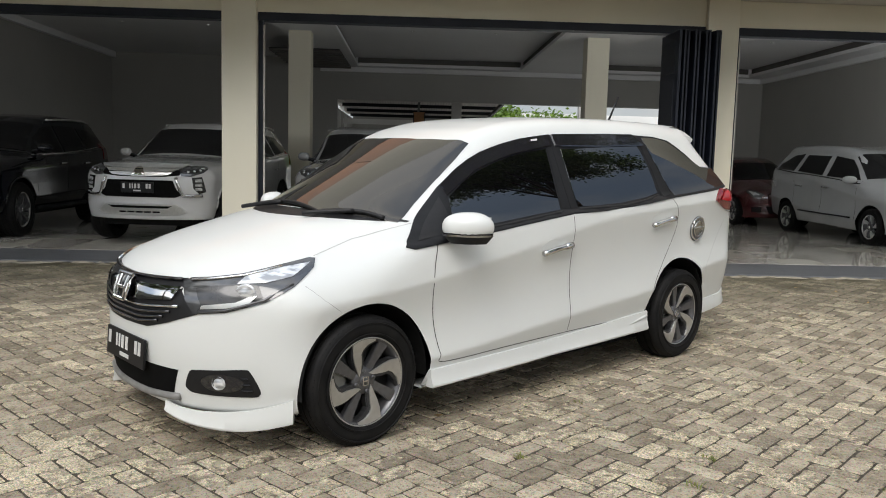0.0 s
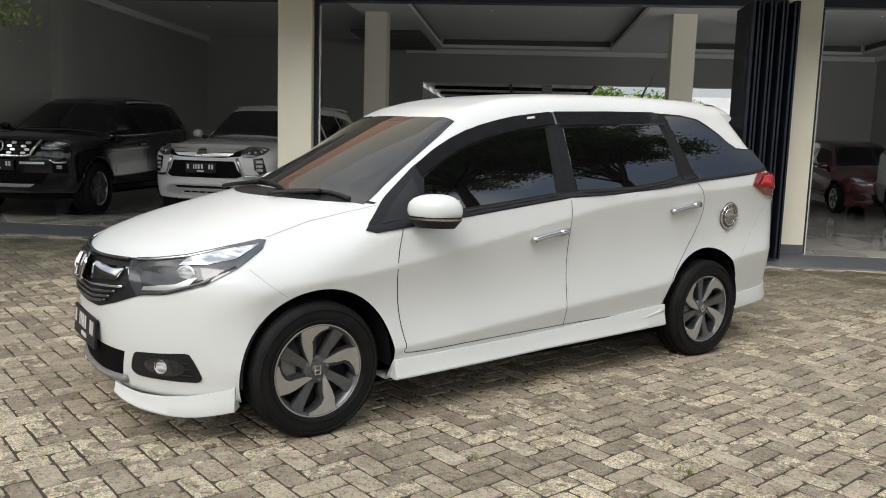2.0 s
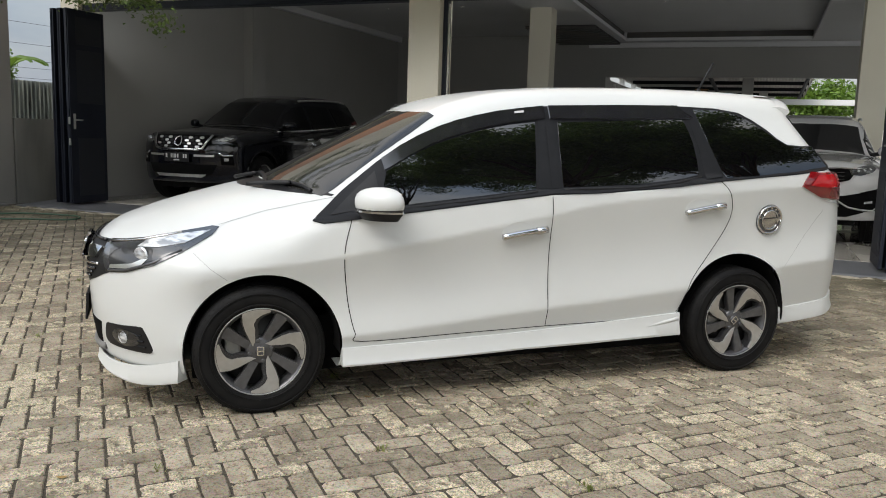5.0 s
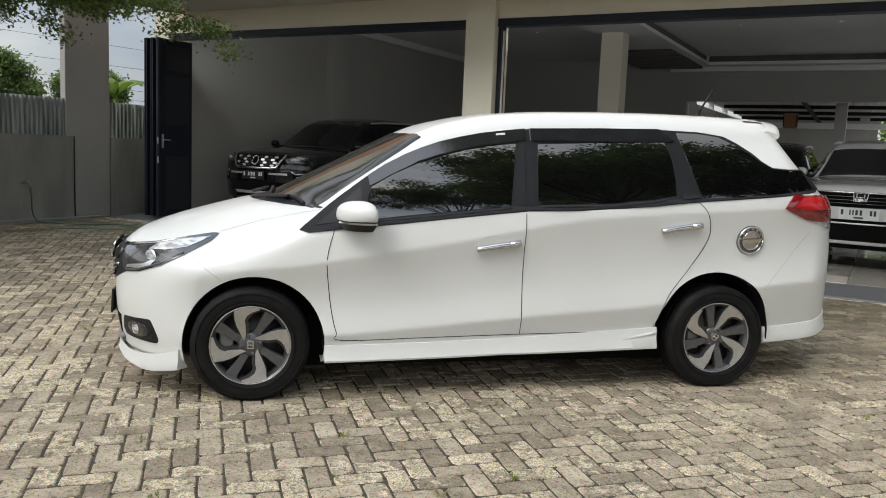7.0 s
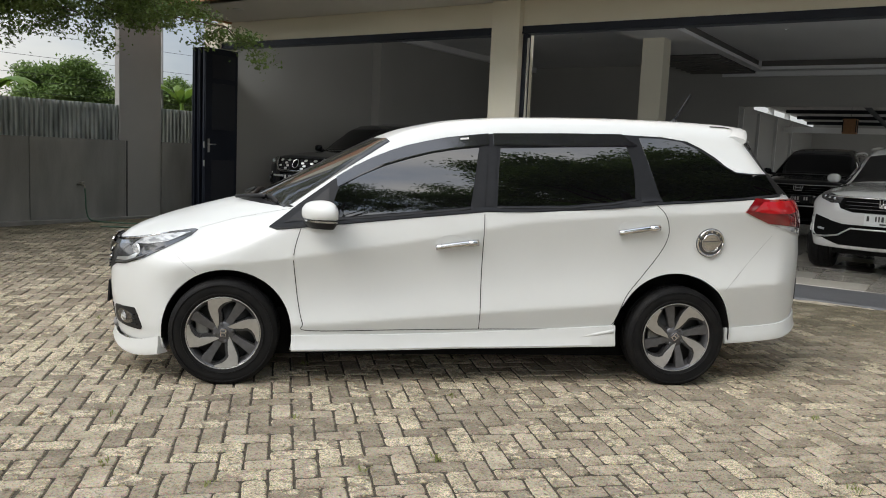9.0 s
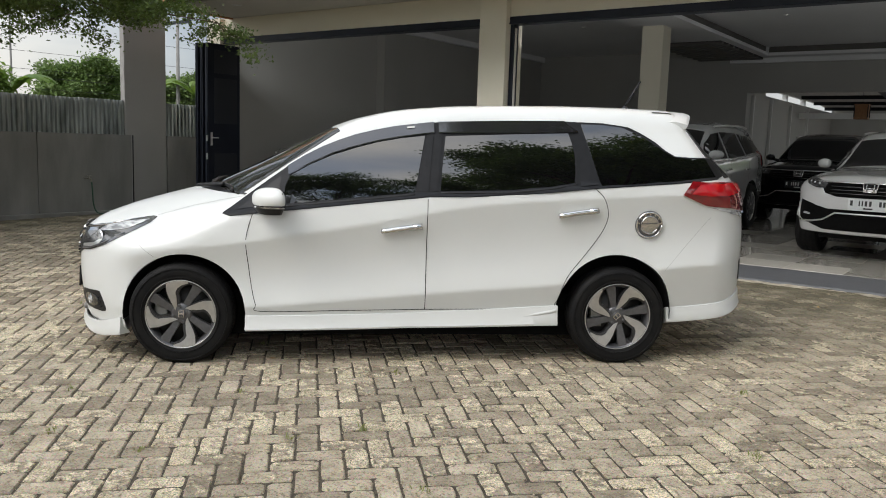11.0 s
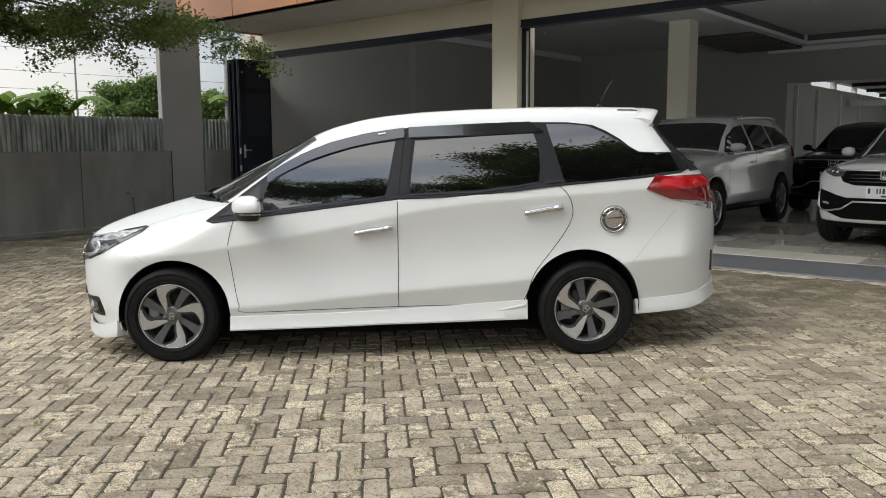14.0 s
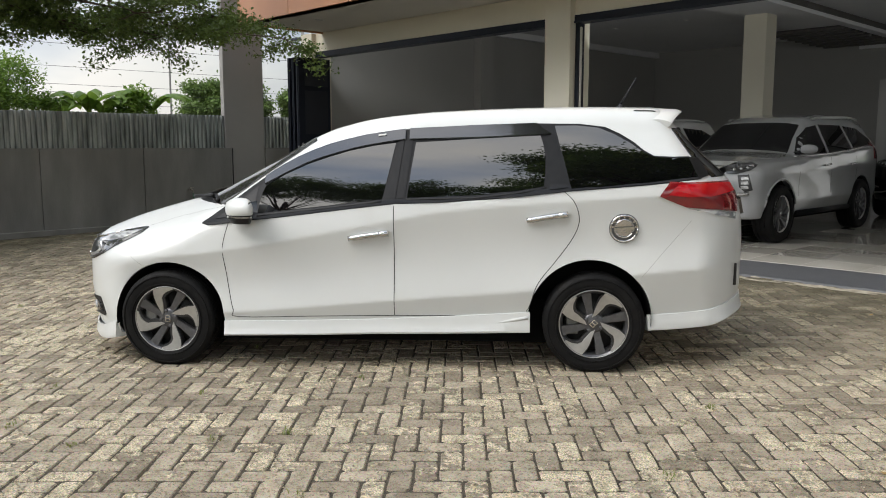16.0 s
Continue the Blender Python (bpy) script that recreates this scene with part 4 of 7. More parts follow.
def spoiler_mesh(x0, x1, z0, drop, half):
    """A wedge that carries the roof line on past the tailgate and dies into the flanks."""
    bm = bmesh.new()
    rows = []
    n = 32
    for i in range(n + 1):
        y = -half + 2 * half * i / n
        a = abs(y)
        e = (a / half) ** 6
        back = x1 - drop * (a / half) ** 2.4
        zz = z0 - 0.12 * (0.3 * a * a + 2.0 * a ** 4) - 0.045 * e
        rows.append([bm.verts.new(p) for p in ((x0, y, zz - 0.014), (x0 + 0.12, y, zz - 0.004), (back - 0.03, y, zz - 0.016), (back - 0.004, y, zz - 0.025), (back, y, zz - 0.031), (back - 0.008, y, zz - 0.042), (back - 0.055, y, zz - 0.078), (back - 0.12, y, zz - 0.125), (x0 + 0.04, y, zz - 0.13))])
    for r0, r1 in zip(rows, rows[1:]):
        for k in range(8):
            bm.faces.new((r0[k], r0[k + 1], r1[k + 1], r1[k]))
    bm.faces.new(rows[0]), bm.faces.new(rows[-1][::-1])
    bmesh.ops.recalc_face_normals(bm, faces=bm.faces[:])
    for q in bm.faces:
        q.smooth = len(q.verts) == 4
    for e in bm.edges:
        if e.calc_face_angle(0) > 0.6:
            e.smooth = False
    return bm


def mirror_shell(side):
    bm = bmesh.new()
    bmesh.ops.create_uvsphere(bm, u_segments=24, v_segments=14, radius=1)
    for v in bm.verts:
        x, y, z = v.co
        k = (abs(x) ** 2.8 + abs(y) ** 2.8 + abs(z) ** 2.4) ** (-1 / 2.6)
        x, y, z = x * k, y * k, z * k
        fl = 0.62 if x > 0 else 1.0
        slim = 1 - 0.22 * max(y * side, 0) ** 2
        v.co = (x * 0.105 * fl * slim, y * 0.098, z * 0.072 * slim * (1.0 if z > 0 else 0.88))
        v.co.x += 0.045 * (y * side) - 0.005
    for q in bm.faces:
        q.smooth = True
    return bm


def mirror_ring(side, z0, z1, grow):
    """A slice round the mirror shell between two heights."""
    out = []
    for k in range(28):
        a = 2 * math.pi * k / 28
        x, y = math.cos(a), math.sin(a)
        q = (abs(x) ** 2.8 + abs(y) ** 2.8) ** (-1 / 2.8)
        x, y = x * q, y * q
        slim = 1 - 0.22 * max(y * side, 0) ** 2
        out.append(((x * 0.098 * (0.62 if x > 0 else 1.0) * slim + 0.045 * y * side - 0.005) * grow, y * 0.092 * grow))
    bm = prism(out, z1 - z0, "z", z0)
    low = [v for v in bm.verts if v.co.z < (z0 + z1) / 2]
    if z1 - z0 > 0.02:
        for v in low:
            v.co.x *= 0.72
            v.co.y *= 0.72
    return bm


def build_people_carrier():
    f = car_field(MPV)
    root = thing("minivan", "white people carrier parked on the paving", "car", on_slope(-0.4685, 4.3135, 40.5))
    front_door = [(0.425, 0.915), (0.387, 0.763), (0.398, 0.60), (0.415, 0.474), (0.44, 0.37), (0.475, 0.328), (0.968, 0.336), (1.45, 0.344), (1.457, 1.02), (1.46, 1.5), (0.6, 1.3)]
    rear_door = [(1.45, 0.344), (2.20, 0.352), (2.252, 0.38), (2.276, 0.431), (2.30, 0.51), (2.335, 0.575), (2.42, 0.68), (2.513, 0.807), (2.555, 0.90), (2.553, 0.976), (2.52, 1.05), (2.465, 1.10), (2.38, 1.5), (1.46, 1.5), (1.457, 1.02)]
    hood = [(-0.9, -0.30), (-0.72, -0.34), (-0.63, -0.42), (-0.484, -0.575), (-0.317, -0.615), (-0.166, -0.62), (0.054, -0.608), (0.284, -0.657), (0.37, -0.67)]
    hood_full = hood + [(x, -y) for x, y in hood[::-1]]
    bumper = [(-1.0, 0.1), (-1.0, 0.60), (-0.62, 0.66), (-0.45, 0.70), (-0.288, 0.759), (-0.151, 0.648), (-0.2, 0.1)]
    rear_bumper = [(2.9, 0.1), (2.96, 0.60), (3.21, 0.93), (3.45, 0.95), (4.0, 0.93), (4.0, 0.1)]
    regions = [
        ("front_door", lambda c, n: (np.abs(n[:, 1]) > 0.5) & in_polygon(c[:, 0], c[:, 2], front_door) & (c[:, 1] < 0), ""),
        ("front_door", lambda c, n: (np.abs(n[:, 1]) > 0.5) & in_polygon(c[:, 0], c[:, 2], front_door) & (c[:, 1] > 0), ""),
        ("rear_door", lambda c, n: (np.abs(n[:, 1]) > 0.5) & in_polygon(c[:, 0], c[:, 2], rear_door) & (c[:, 1] < 0), ""),
        ("rear_door", lambda c, n: (np.abs(n[:, 1]) > 0.5) & in_polygon(c[:, 0], c[:, 2], rear_door) & (c[:, 1] > 0), ""),
        ("hood", lambda c, n: (n[:, 2] > 0.3) & in_polygon(c[:, 0], c[:, 1], hood_full) & (c[:, 2] > 0.7), ""),
        ("front_bumper", lambda c, n: in_polygon(c[:, 0], c[:, 2], bumper), ""),
        ("rear_bumper", lambda c, n: in_polygon(c[:, 0], c[:, 2], rear_bumper), ""),
        ("roof", lambda c, n: (n[:, 2] > 0.6) & (c[:, 0] > 0.9) & (c[:, 2] > 1.35), ""),
    ]
    arches = [(0.017, 0.305, 0.362), (2.627, 0.325, 0.368)]
    shell(f, root, (-0.92, -0.9, 0.14), (3.72, 0.9, 1.68), 0.0165, arches, M_PAINT, regions)
    for x, z, r in arches:
        for s in (-1, 1):
            wheel_well(root, x, z, r - 0.004, 0.80, 0.45, s)
    # Underbody set low and wide, with an added pan, to block light underneath
    part("underbody", box(-0.30, 2.95, -0.64, 0.64, 0.145, 0.42), M_VOID, root, "black underbody set low to deepen the shade")
    part("light_block_pan", box(0.44, 2.12, -0.77, 0.77, 0.236, 0.30), M_VOID, root)
    for s in (-1, 1):
        add_wheel(root, "mpv", 0.0, 0.735 * s, 0.305, s, 0.0)
        add_wheel(root, "mpv", 2.652, 0.735 * s, 0.305, s, 0.77)
    # door and panel gaps
    for line in (front_door[:8], [(1.457, 1.03), (1.45, 0.344)], rear_door[:12]):
        twin("door_gap", lambda s, q=line: seam(f, "side", curve_through(q, False, 4) if len(q) > 3 else q, 0.0042, side=s), M_GAP, root)
    twin("panel_gap", lambda s: seam(f, "side", [(-0.288, 0.765), (-0.22, 0.70), (-0.145, 0.645)], 0.0015, side=s), M_SEAM, root)
    twin("panel_gap", lambda s: seam(f, "side", [(2.93, 0.60), (3.21, 0.93)], 0.0014, side=s), M_SEAM, root)
    for s in (-1, 1):
        part("hood_gap", seam(f, "top", [(x, -y * s) for x, y in hood[5:]], 0.0026), M_SEAM, root)
    # glass house
    surround = [(0.246, 0.905), (0.42, 1.040), (0.594, 1.169), (0.68, 1.222), (0.76, 1.271), (0.85, 1.318), (0.953, 1.361), (1.10, 1.403), (1.252, 1.437), (1.521, 1.470), (2.0, 1.488), (2.313, 1.495), (2.56, 1.490), (2.718, 1.470), (2.80, 1.432), (2.886, 1.378), (2.94, 1.33), (2.998, 1.296), (3.10, 1.290), (3.204, 1.290),
                (3.262, 1.165), (2.947, 1.136), (2.487, 1.099), (2.2, 1.066), (1.925, 1.050), (1.70, 1.034), (1.464, 1.030), (1.0, 0.978), (0.634, 0.935), (0.40, 0.907), (0.291, 0.894)]
    twin("window_surround", lambda s: laid(f, "side", surround, 0.008, 0.018, 0.02, s), M_GREY_TRIM, root, "satin black window surround")
    win1 = [(0.604, 1.060), (0.628, 1.124), (0.75, 1.195), (0.887, 1.256), (1.02, 1.300), (1.151, 1.337), (1.30, 1.366), (1.444, 1.384), (1.412, 1.21), (1.379, 1.046), (1.26, 1.034), (1.13, 1.020), (1.0, 1.005), (0.88, 0.992), (0.76, 0.979), (0.649, 0.966), (0.60, 0.964)]
    win2 = [(1.571, 1.385), (1.95, 1.404), (2.334, 1.420), (2.352, 1.36), (2.362, 1.295), (2.360, 1.2), (2.350, 1.126), (2.2, 1.096), (1.95, 1.068), (1.70, 1.058), (1.534, 1.060), (1.55, 1.22)]
    qtr = [(2.420, 1.478), (2.55, 1.478), (2.681, 1.463), (2.77, 1.425), (2.866, 1.369), (2.93, 1.322), (2.997, 1.287), (3.10, 1.281), (3.196, 1.281), (3.238, 1.172), (3.0, 1.148), (2.75, 1.127), (2.512, 1.110), (2.47, 1.28)]
    for nm, o in (("front_side_window", win1), ("rear_side_window", win2), ("quarter_window", qtr)):
        twin(nm, lambda s, q=o: laid(f, "side", q, 0.0115, 0.006, 0.04, s, fair=1), M_GLASS, root, "dark tinted glass")
    for line in ([(0.60, 0.948), (1.0, 0.990), (1.379, 1.034)], [(1.534, 1.046), (1.95, 1.056), (2.2, 1.083), (2.365, 1.112)]):
        twin("window_weatherstrip", lambda s, q=line: seam(f, "side", q, side=s, lift=0.004, round_=0.010), M_BLACK, root, smooth=True)
    twin("mirror_triangle", lambda s: laid(f, "side", [(0.33, 0.925), (0.46, 1.03), (0.575, 1.125), (0.575, 0.965), (0.47, 0.945)], 0.011, 0.008, 0.025, s), M_BLACK, root, "black quarter trim")
    pil = [(1.395, 1.052), (1.428, 1.21), (1.458, 1.385), (1.466, 1.40), (1.498, 1.40), (1.478, 1.21), (1.462, 1.046)]
    pil2 = [(1.468, 1.046), (1.485, 1.21), (1.505, 1.40), (1.553, 1.40), (1.535, 1.22), (1.520, 1.055)]
    pil3 = [(2.372, 1.42), (2.410, 1.42), (2.45, 1.27), (2.49, 1.112), (2.385, 1.10), (2.392, 1.263)]
    for o in (pil, pil2, pil3):
        twin("door_pillar_trim", lambda s, q=o: laid(f, "side", q, 0.012, 0.008, 0.04, s), M_GREY_TRIM, root, "satin dark grey pillar trim")
    visor1 = [(0.618, 1.177), (0.72, 1.243), (0.821, 1.298), (0.92, 1.342), (1.019, 1.378), (1.13, 1.407), (1.252, 1.433), (1.38, 1.451), (1.502, 1.466), (1.502, 1.404), (1.40, 1.390), (1.284, 1.372), (1.18, 1.352), (1.085, 1.328), (0.98, 1.298), (0.887, 1.266), (0.76, 1.206), (0.622, 1.132)]
    visor2 = [(1.530, 1.468), (1.95, 1.484), (2.313, 1.492), (2.345, 1.462), (2.397, 1.428), (2.0, 1.412), (1.530, 1.404)]
    for o in (visor1, visor2):
        twin("rain_visor", lambda s, q=o: laid(f, "side", q, 0.022, 0.014, 0.03, s, fair=2), M_VISOR, root, "smoked acrylic rain visor")
    twin("visor_label", lambda s: laid(f, "side", [(1.335, 1.418), (1.385, 1.424), (1.385, 1.434), (1.335, 1.428)], 0.030, 0.002, 0.03, s), M_BAR_WHITE, root, "small white label strip")
    ws = [(0.315, -0.632), (0.45, -0.592), (0.623, -0.560), (0.795, -0.527), (0.92, -0.494), (0.872, -0.36), (0.838, -0.18), (0.832, 0.0)]
    base = [(0.268, -0.568), (0.20, -0.46), (0.14, -0.32), (0.105, -0.16), (0.095, 0.0)]
    scr = ws + [(x, -y) for x, y in ws[-2::-1]] + [(x, -y) for x, y in base[:-1]] + base[::-1]
    part("windscreen", laid(f, "top", scr, 0.004, 0.008, 0.06), M_SCREEN, root, "tinted windscreen")
    edge = [(-0.03 + 0.39 * (y / 0.66) ** 2, y) for y in np.linspace(-0.655, 0.655, 15)]
    cowl = edge + [(0.085 + 0.29 * (y / 0.66) ** 2, y) for y in np.linspace(0.655, -0.655, 15)]
    part("cowl", laid(f, "top", cowl, 0.003, 0.006, 0.05), M_BLACK, root, "black plastic cowl")
    for blade, arm in (([(0.105, -0.29), (0.165, -0.36), (0.215, -0.43), (0.25, -0.50), (0.275, -0.575)], [(0.0, -0.27), (0.06, -0.31), (0.13, -0.37), (0.20, -0.43)]),
                       ([(0.105, 0.36), (0.115, 0.15), (0.11, -0.06), (0.10, -0.19), (0.085, -0.285)], [(-0.01, 0.30), (0.04, 0.20), (0.085, 0.05)])):
        part("wiper", seam(f, "top", curve_through(blade, False, 3), lift=0.016, round_=0.011), M_BLACK, root, "black wiper", True)
        part("wiper_arm", seam(f, "top", curve_through(arm, False, 3), lift=0.026, round_=0.011), M_BLACK, root, "", True)
    twin("rear_pillar_trim", lambda s: laid(f, "side", [(3.20, 1.287), (3.27, 1.28), (3.315, 1.18), (3.245, 1.166)], 0.009, 0.01, 0.03, s), M_GAP, root, "black rear pillar trim")
    part("rear_window", laid(f, "back", [(-0.67, 1.17), (0.67, 1.17), (0.64, 1.29), (0.545, 1.46), (-0.545, 1.46), (-0.64, 1.29)], 0.005, 0.01, 0.06), M_GLASS, root, "dark tinted tailgate glass")
    part("spoiler", spoiler_mesh(2.92, 3.255, 1.602, 0.135, 0.565), M_PAINT, root, "white roof spoiler")
    ant = part("antenna_base", lathe([(0.0005, 0.035), (0.010, 0.03), (0.028, 0.008), (0.032, -0.01)], 16, "z"), M_BLACK, root, "", True, pose(2.88, 0, 1.60))
    part("antenna", tube([(0, 0, 0.03), (0.10, 0, 0.20)], [0.008, 0.006], 8), M_BLACK, ant, "thin black antenna rod", True)
    twin("roof_moulding", lambda s: seam(f, "top", [(2.90, 0.505 * s), (3.03, 0.50 * s)], 0.014, lift=0.004), M_BLACK, root, "short black roof moulding end")
    # mirrors
    for s in (-1, 1):
        mir = part("side_mirror", mirror_shell(s), M_PAINT, root, "white door mirror", False, pose(0.555, 0.905 * s, 1.0, 0, 0, 0))
        part("mirror_trim", mirror_ring(s, -0.034, -0.027, 1.02), M_BLACK_GLOSS, mir, "black mirror slot")
        part("mirror_strip", mirror_ring(s, -0.043, -0.0345, 1.025), M_CHROME, mir, "chrome mirror strip")
        part("mirror_base", mirror_ring(s, -0.080, -0.0435, 1.015), M_BLACK, mir, "black mirror underside")
        part("mirror_arm", tube([(-0.03, 0.09 * -s, -0.05), (-0.06, 0.19 * -s, -0.075)], [0.035, 0.03], 10), M_BLACK, mir, "", True)
        part("mirror_glass", box(0.060, 0.064, -0.075, 0.075, -0.030, 0.050, 0.001), M_CHROME, mir)
    # handles, filler cap
    for xa, za, xb, zb in ((1.180, 0.822, 1.420, 0.856), (2.250, 0.931, 2.488, 0.968)):
        cx, cz, n = (xa + xb) / 2, (za + zb) / 2, 20
        cup = [(cx - 0.02 + 0.10 * math.cos(2 * math.pi * k / n), cz + 0.055 * math.sin(2 * math.pi * k / n)) for k in range(n)]
        twin("handle_cup", lambda s, q=cup: laid(f, "side", q, 0.0008, 0.002, 0.05, s, -0.004), M_PAINT, root)
        line = [(xa + (xb - xa) * t, za + (zb - za) * t + 0.003 * math.sin(math.pi * t)) for t in np.linspace(0, 1, 9)]
        twin("door_handle", lambda s, q=line: seam(f, "side", q, side=s, lift=0.019, round_=0.0165), M_CHROME, root, "chrome door handle", True)
        # Dark ribbon paints the shade of the hollow under the handle
        slot = [(x, z - 0.013) for x, z in line[1:-1]]
        twin("handle_shade", lambda s, q=slot: seam(f, "side", q, 0.017, side=s, lift=0.004), M_GAP, root, "dark strip painting the shade behind the handle")
        lock = [(x + 0.004, z) for x, z in line[-3:]]
        twin("handle_end", lambda s, q=lock: seam(f, "side", q, side=s, lift=0.018, round_=0.0195), M_CHROME, root, "", True)
    n = 28
    ring = [(2.818 + 0.082 * math.cos(2 * math.pi * k / n), 0.882 + 0.082 * math.sin(2 * math.pi * k / n)) for k in range(n)]
    flap = part("fuel_cap_cover", laid(f, "side", ring, 0.006, 0.008, 0.03, -1, 0.006), M_CAP, root, "chrome fuel flap cover")
    disc = [(2.818 + 0.05 * math.cos(2 * math.pi * k / n), 0.882 + 0.05 * math.sin(2 * math.pi * k / n)) for k in range(n)]
    part("fuel_cap_disc", laid(f, "side", disc, 0.014, 0.004, 0.03), M_CAP, flap)
    part("fuel_cap_bar", laid(f, "side", [(2.762, 0.871), (2.874, 0.877), (2.874, 0.895), (2.762, 0.889)], 0.028, 0.014, 0.03), M_CAP, flap)
    def cap_ring(r):
        return [(2.818 + r * math.cos(2 * math.pi * k / 36), 0.882 + r * math.sin(2 * math.pi * k / 36)) for k in range(37)]
    # Flat dark rings put the chrome's missing reflected contrast into colour
    for r, wd, up in ((0.085, 0.004, 0.004), (0.066, 0.013, 0.0145)):
        part("fuel_cap_dark_ring", seam(f, "side", cap_ring(r), wd, lift=up, cell=1.0), M_GUN, flap)
    for r, thick in ((0.078, 0.0065), (0.053, 0.005)):
        part("fuel_cap_rim", seam(f, "side", cap_ring(r), lift=0.012 if r > 0.06 else 0.0165, cell=1.0, round_=thick), M_CHROME, flap, "", True)
    for k in range(7):
        a = math.pi * (0.5 + 0.30 * (k - 3) / 3 * 1.5)
        cx, cz = 2.818 + 0.067 * math.cos(a), 0.882 + 0.067 * math.sin(a)
        part("fuel_cap_mark", laid(f, "side", [(cx - 0.004, cz - 0.005), (cx + 0.004, cz - 0.005), (cx + 0.004, cz + 0.005), (cx - 0.004, cz + 0.005)], 0.0165, 0.003, 0.03), M_CHROME, flap)
    # skirts and lips
    twin("side_skirt", lambda s: band(f, "side", [(0.378, 0.300), (1.3, 0.320), (2.272, 0.372)], [0.085, 0.085, 0.118], 0.014, s, lower=0.016), M_PAINT, root, "white side skirt")
    twin("skirt_fin", lambda s: seam(f, "side", [(1.72, 0.262), (2.0, 0.296), (2.262, 0.345)], side=s, lift=0.019, round_=0.012), M_PAINT, root, "", True)
    twin("front_lip", lambda s: band(f, "nose", [(17.0, 0.232), (21.0, 0.217), (28, 0.210), (40, 0.226), (51.5, 0.274)], [0.045, 0.06, 0.078, 0.090, 0.10], 0.006, s, lower=0.008), M_PAINT, root, "white front lip")
    twin("rear_lip", lambda s: band(f, "tail", [(70.8, 0.357), (60, 0.368), (50, 0.388), (35, 0.43), (0, 0.43)], [0.072, 0.078, 0.085, 0.09, 0.09], 0.012, s, lower=0.012), M_PAINT, root, "white rear skirt")
    # face
    lamp = [(22.2, 0.766), (24.0, 0.70), (26.8, 0.640), (35.2, 0.656), (44.7, 0.703), (51.3, 0.764), (56.4, 0.835), (56.8, 0.866), (54.5, 0.868), (46.9, 0.846), (37.2, 0.811), (29, 0.793), (23.7, 0.785)]
    inner = [(26.5, 0.745), (29.0, 0.675), (36.0, 0.684), (44.0, 0.722), (42.5, 0.765), (35, 0.765), (29, 0.757)]
    upper = [(37.0, 0.772), (44.0, 0.778), (50.5, 0.800), (55.0, 0.850), (47.0, 0.833), (38.5, 0.803)]
    for s in (-1, 1):
        hl = part("headlight", laid(f, "nose", lamp, 0.006, 0.012, 0.05, s), M_LAMP_DARK, root, "swept-back clear headlight")
        part("lamp_bowl", laid(f, "nose", inner, 0.0085, 0.002, 0.04, s), M_LAMP_GREY, hl, "smoked reflector")
        part("lamp_reflector", laid(f, "nose", upper, 0.0085, 0.002, 0.04, s), M_LAMP, hl, "silver reflector")
        o, d = rays("nose", [(39.5, 0.735)], s)
        p = cast(f, o, d, 1.6)[0]
        proj = lathe([(0.0005, -0.012), (0.024, -0.010), (0.037, -0.003), (0.043, -0.006), (0.046, 0.004)], 24)
        part("projector_lens", proj, M_LAMP, hl, "round projector lens", True, Matrix.Translation(p) @ pose(0, 0, 0, 0, 0, -51 if s < 0 else -129))
        part("lamp_shelf", laid(f, "nose", [(28.6, 0.664), (35.5, 0.674), (41.0, 0.700), (42.5, 0.728), (40.5, 0.722), (37.5, 0.700), (33.0, 0.690), (29.0, 0.680)], 0.0105, 0.002, 0.03, s), M_SILVER, hl, "bright inner lamp edge")
        part("lamp_strip", seam(f, "nose", [(24.5, 0.774), (30, 0.785), (38.0, 0.802), (47.0, 0.835)], lift=0.010, round_=0.006, cell=4, side=s), M_CHROME, hl, "silver light strip", True)
        part("lamp_rim", seam(f, "nose", [(28.2, 0.652), (35.2, 0.666), (44.4, 0.712), (51, 0.772)], lift=0.008, round_=0.006, cell=4, side=s), M_GUN, hl, "", True)
        fog = curve_through([(23.9, 0.322), (25.4, 0.386), (27.5, 0.396), (33, 0.402), (39.6, 0.411), (41.2, 0.396), (43.4, 0.322), (43.2, 0.297), (41.4, 0.288), (33, 0.286), (26.3, 0.289), (24.6, 0.300)], True, 3)
        fb = part("fog_lamp_bezel", laid(f, "nose", fog, 0.004, 0.012, 0.04, s), M_BLACK, root, "black fog lamp bezel")
        oval = [(34.0 + 5.5 * math.cos(2 * math.pi * k / 20), 0.346 + 0.040 * math.sin(2 * math.pi * k / 20)) for k in range(20)]
        part("fog_lamp_hood", laid(f, "nose", oval, 0.008, 0.008, 0.03, s), M_BLACK_GLOSS, fb)
        for zz in (0.318, 0.345, 0.372):
            part("bezel_slat", seam(f, "nose", [(39.0, zz), (41.6 - (zz - 0.318) * 20, zz)], lift=0.008, round_=0.004, cell=1, side=s), M_GREY_TRIM, fb)
        o, d = rays("nose", [(33.2, 0.346)], s)
        p = cast(f, o, d, 1.6)[0]
        lens = lathe([(0.0005, -0.016), (0.018, -0.013), (0.027, -0.007), (0.030, -0.012), (0.033, 0.004)], 24)
        part("fog_lamp_lens", lens, M_LAMP, fb, "round clear fog lamp", True, Matrix.Translation(p) @ pose(0, 0, 0, 0, 0, -57 if s < 0 else -123))
        part("bumper_plug", laid(f, "nose", [(24.6 + 1.5 * math.cos(2 * math.pi * k / 18), 0.466 + 0.024 * math.sin(2 * math.pi * k / 18)) for k in range(18)], 0.0015, 0.004, 0.03, s), M_PAINT, root)
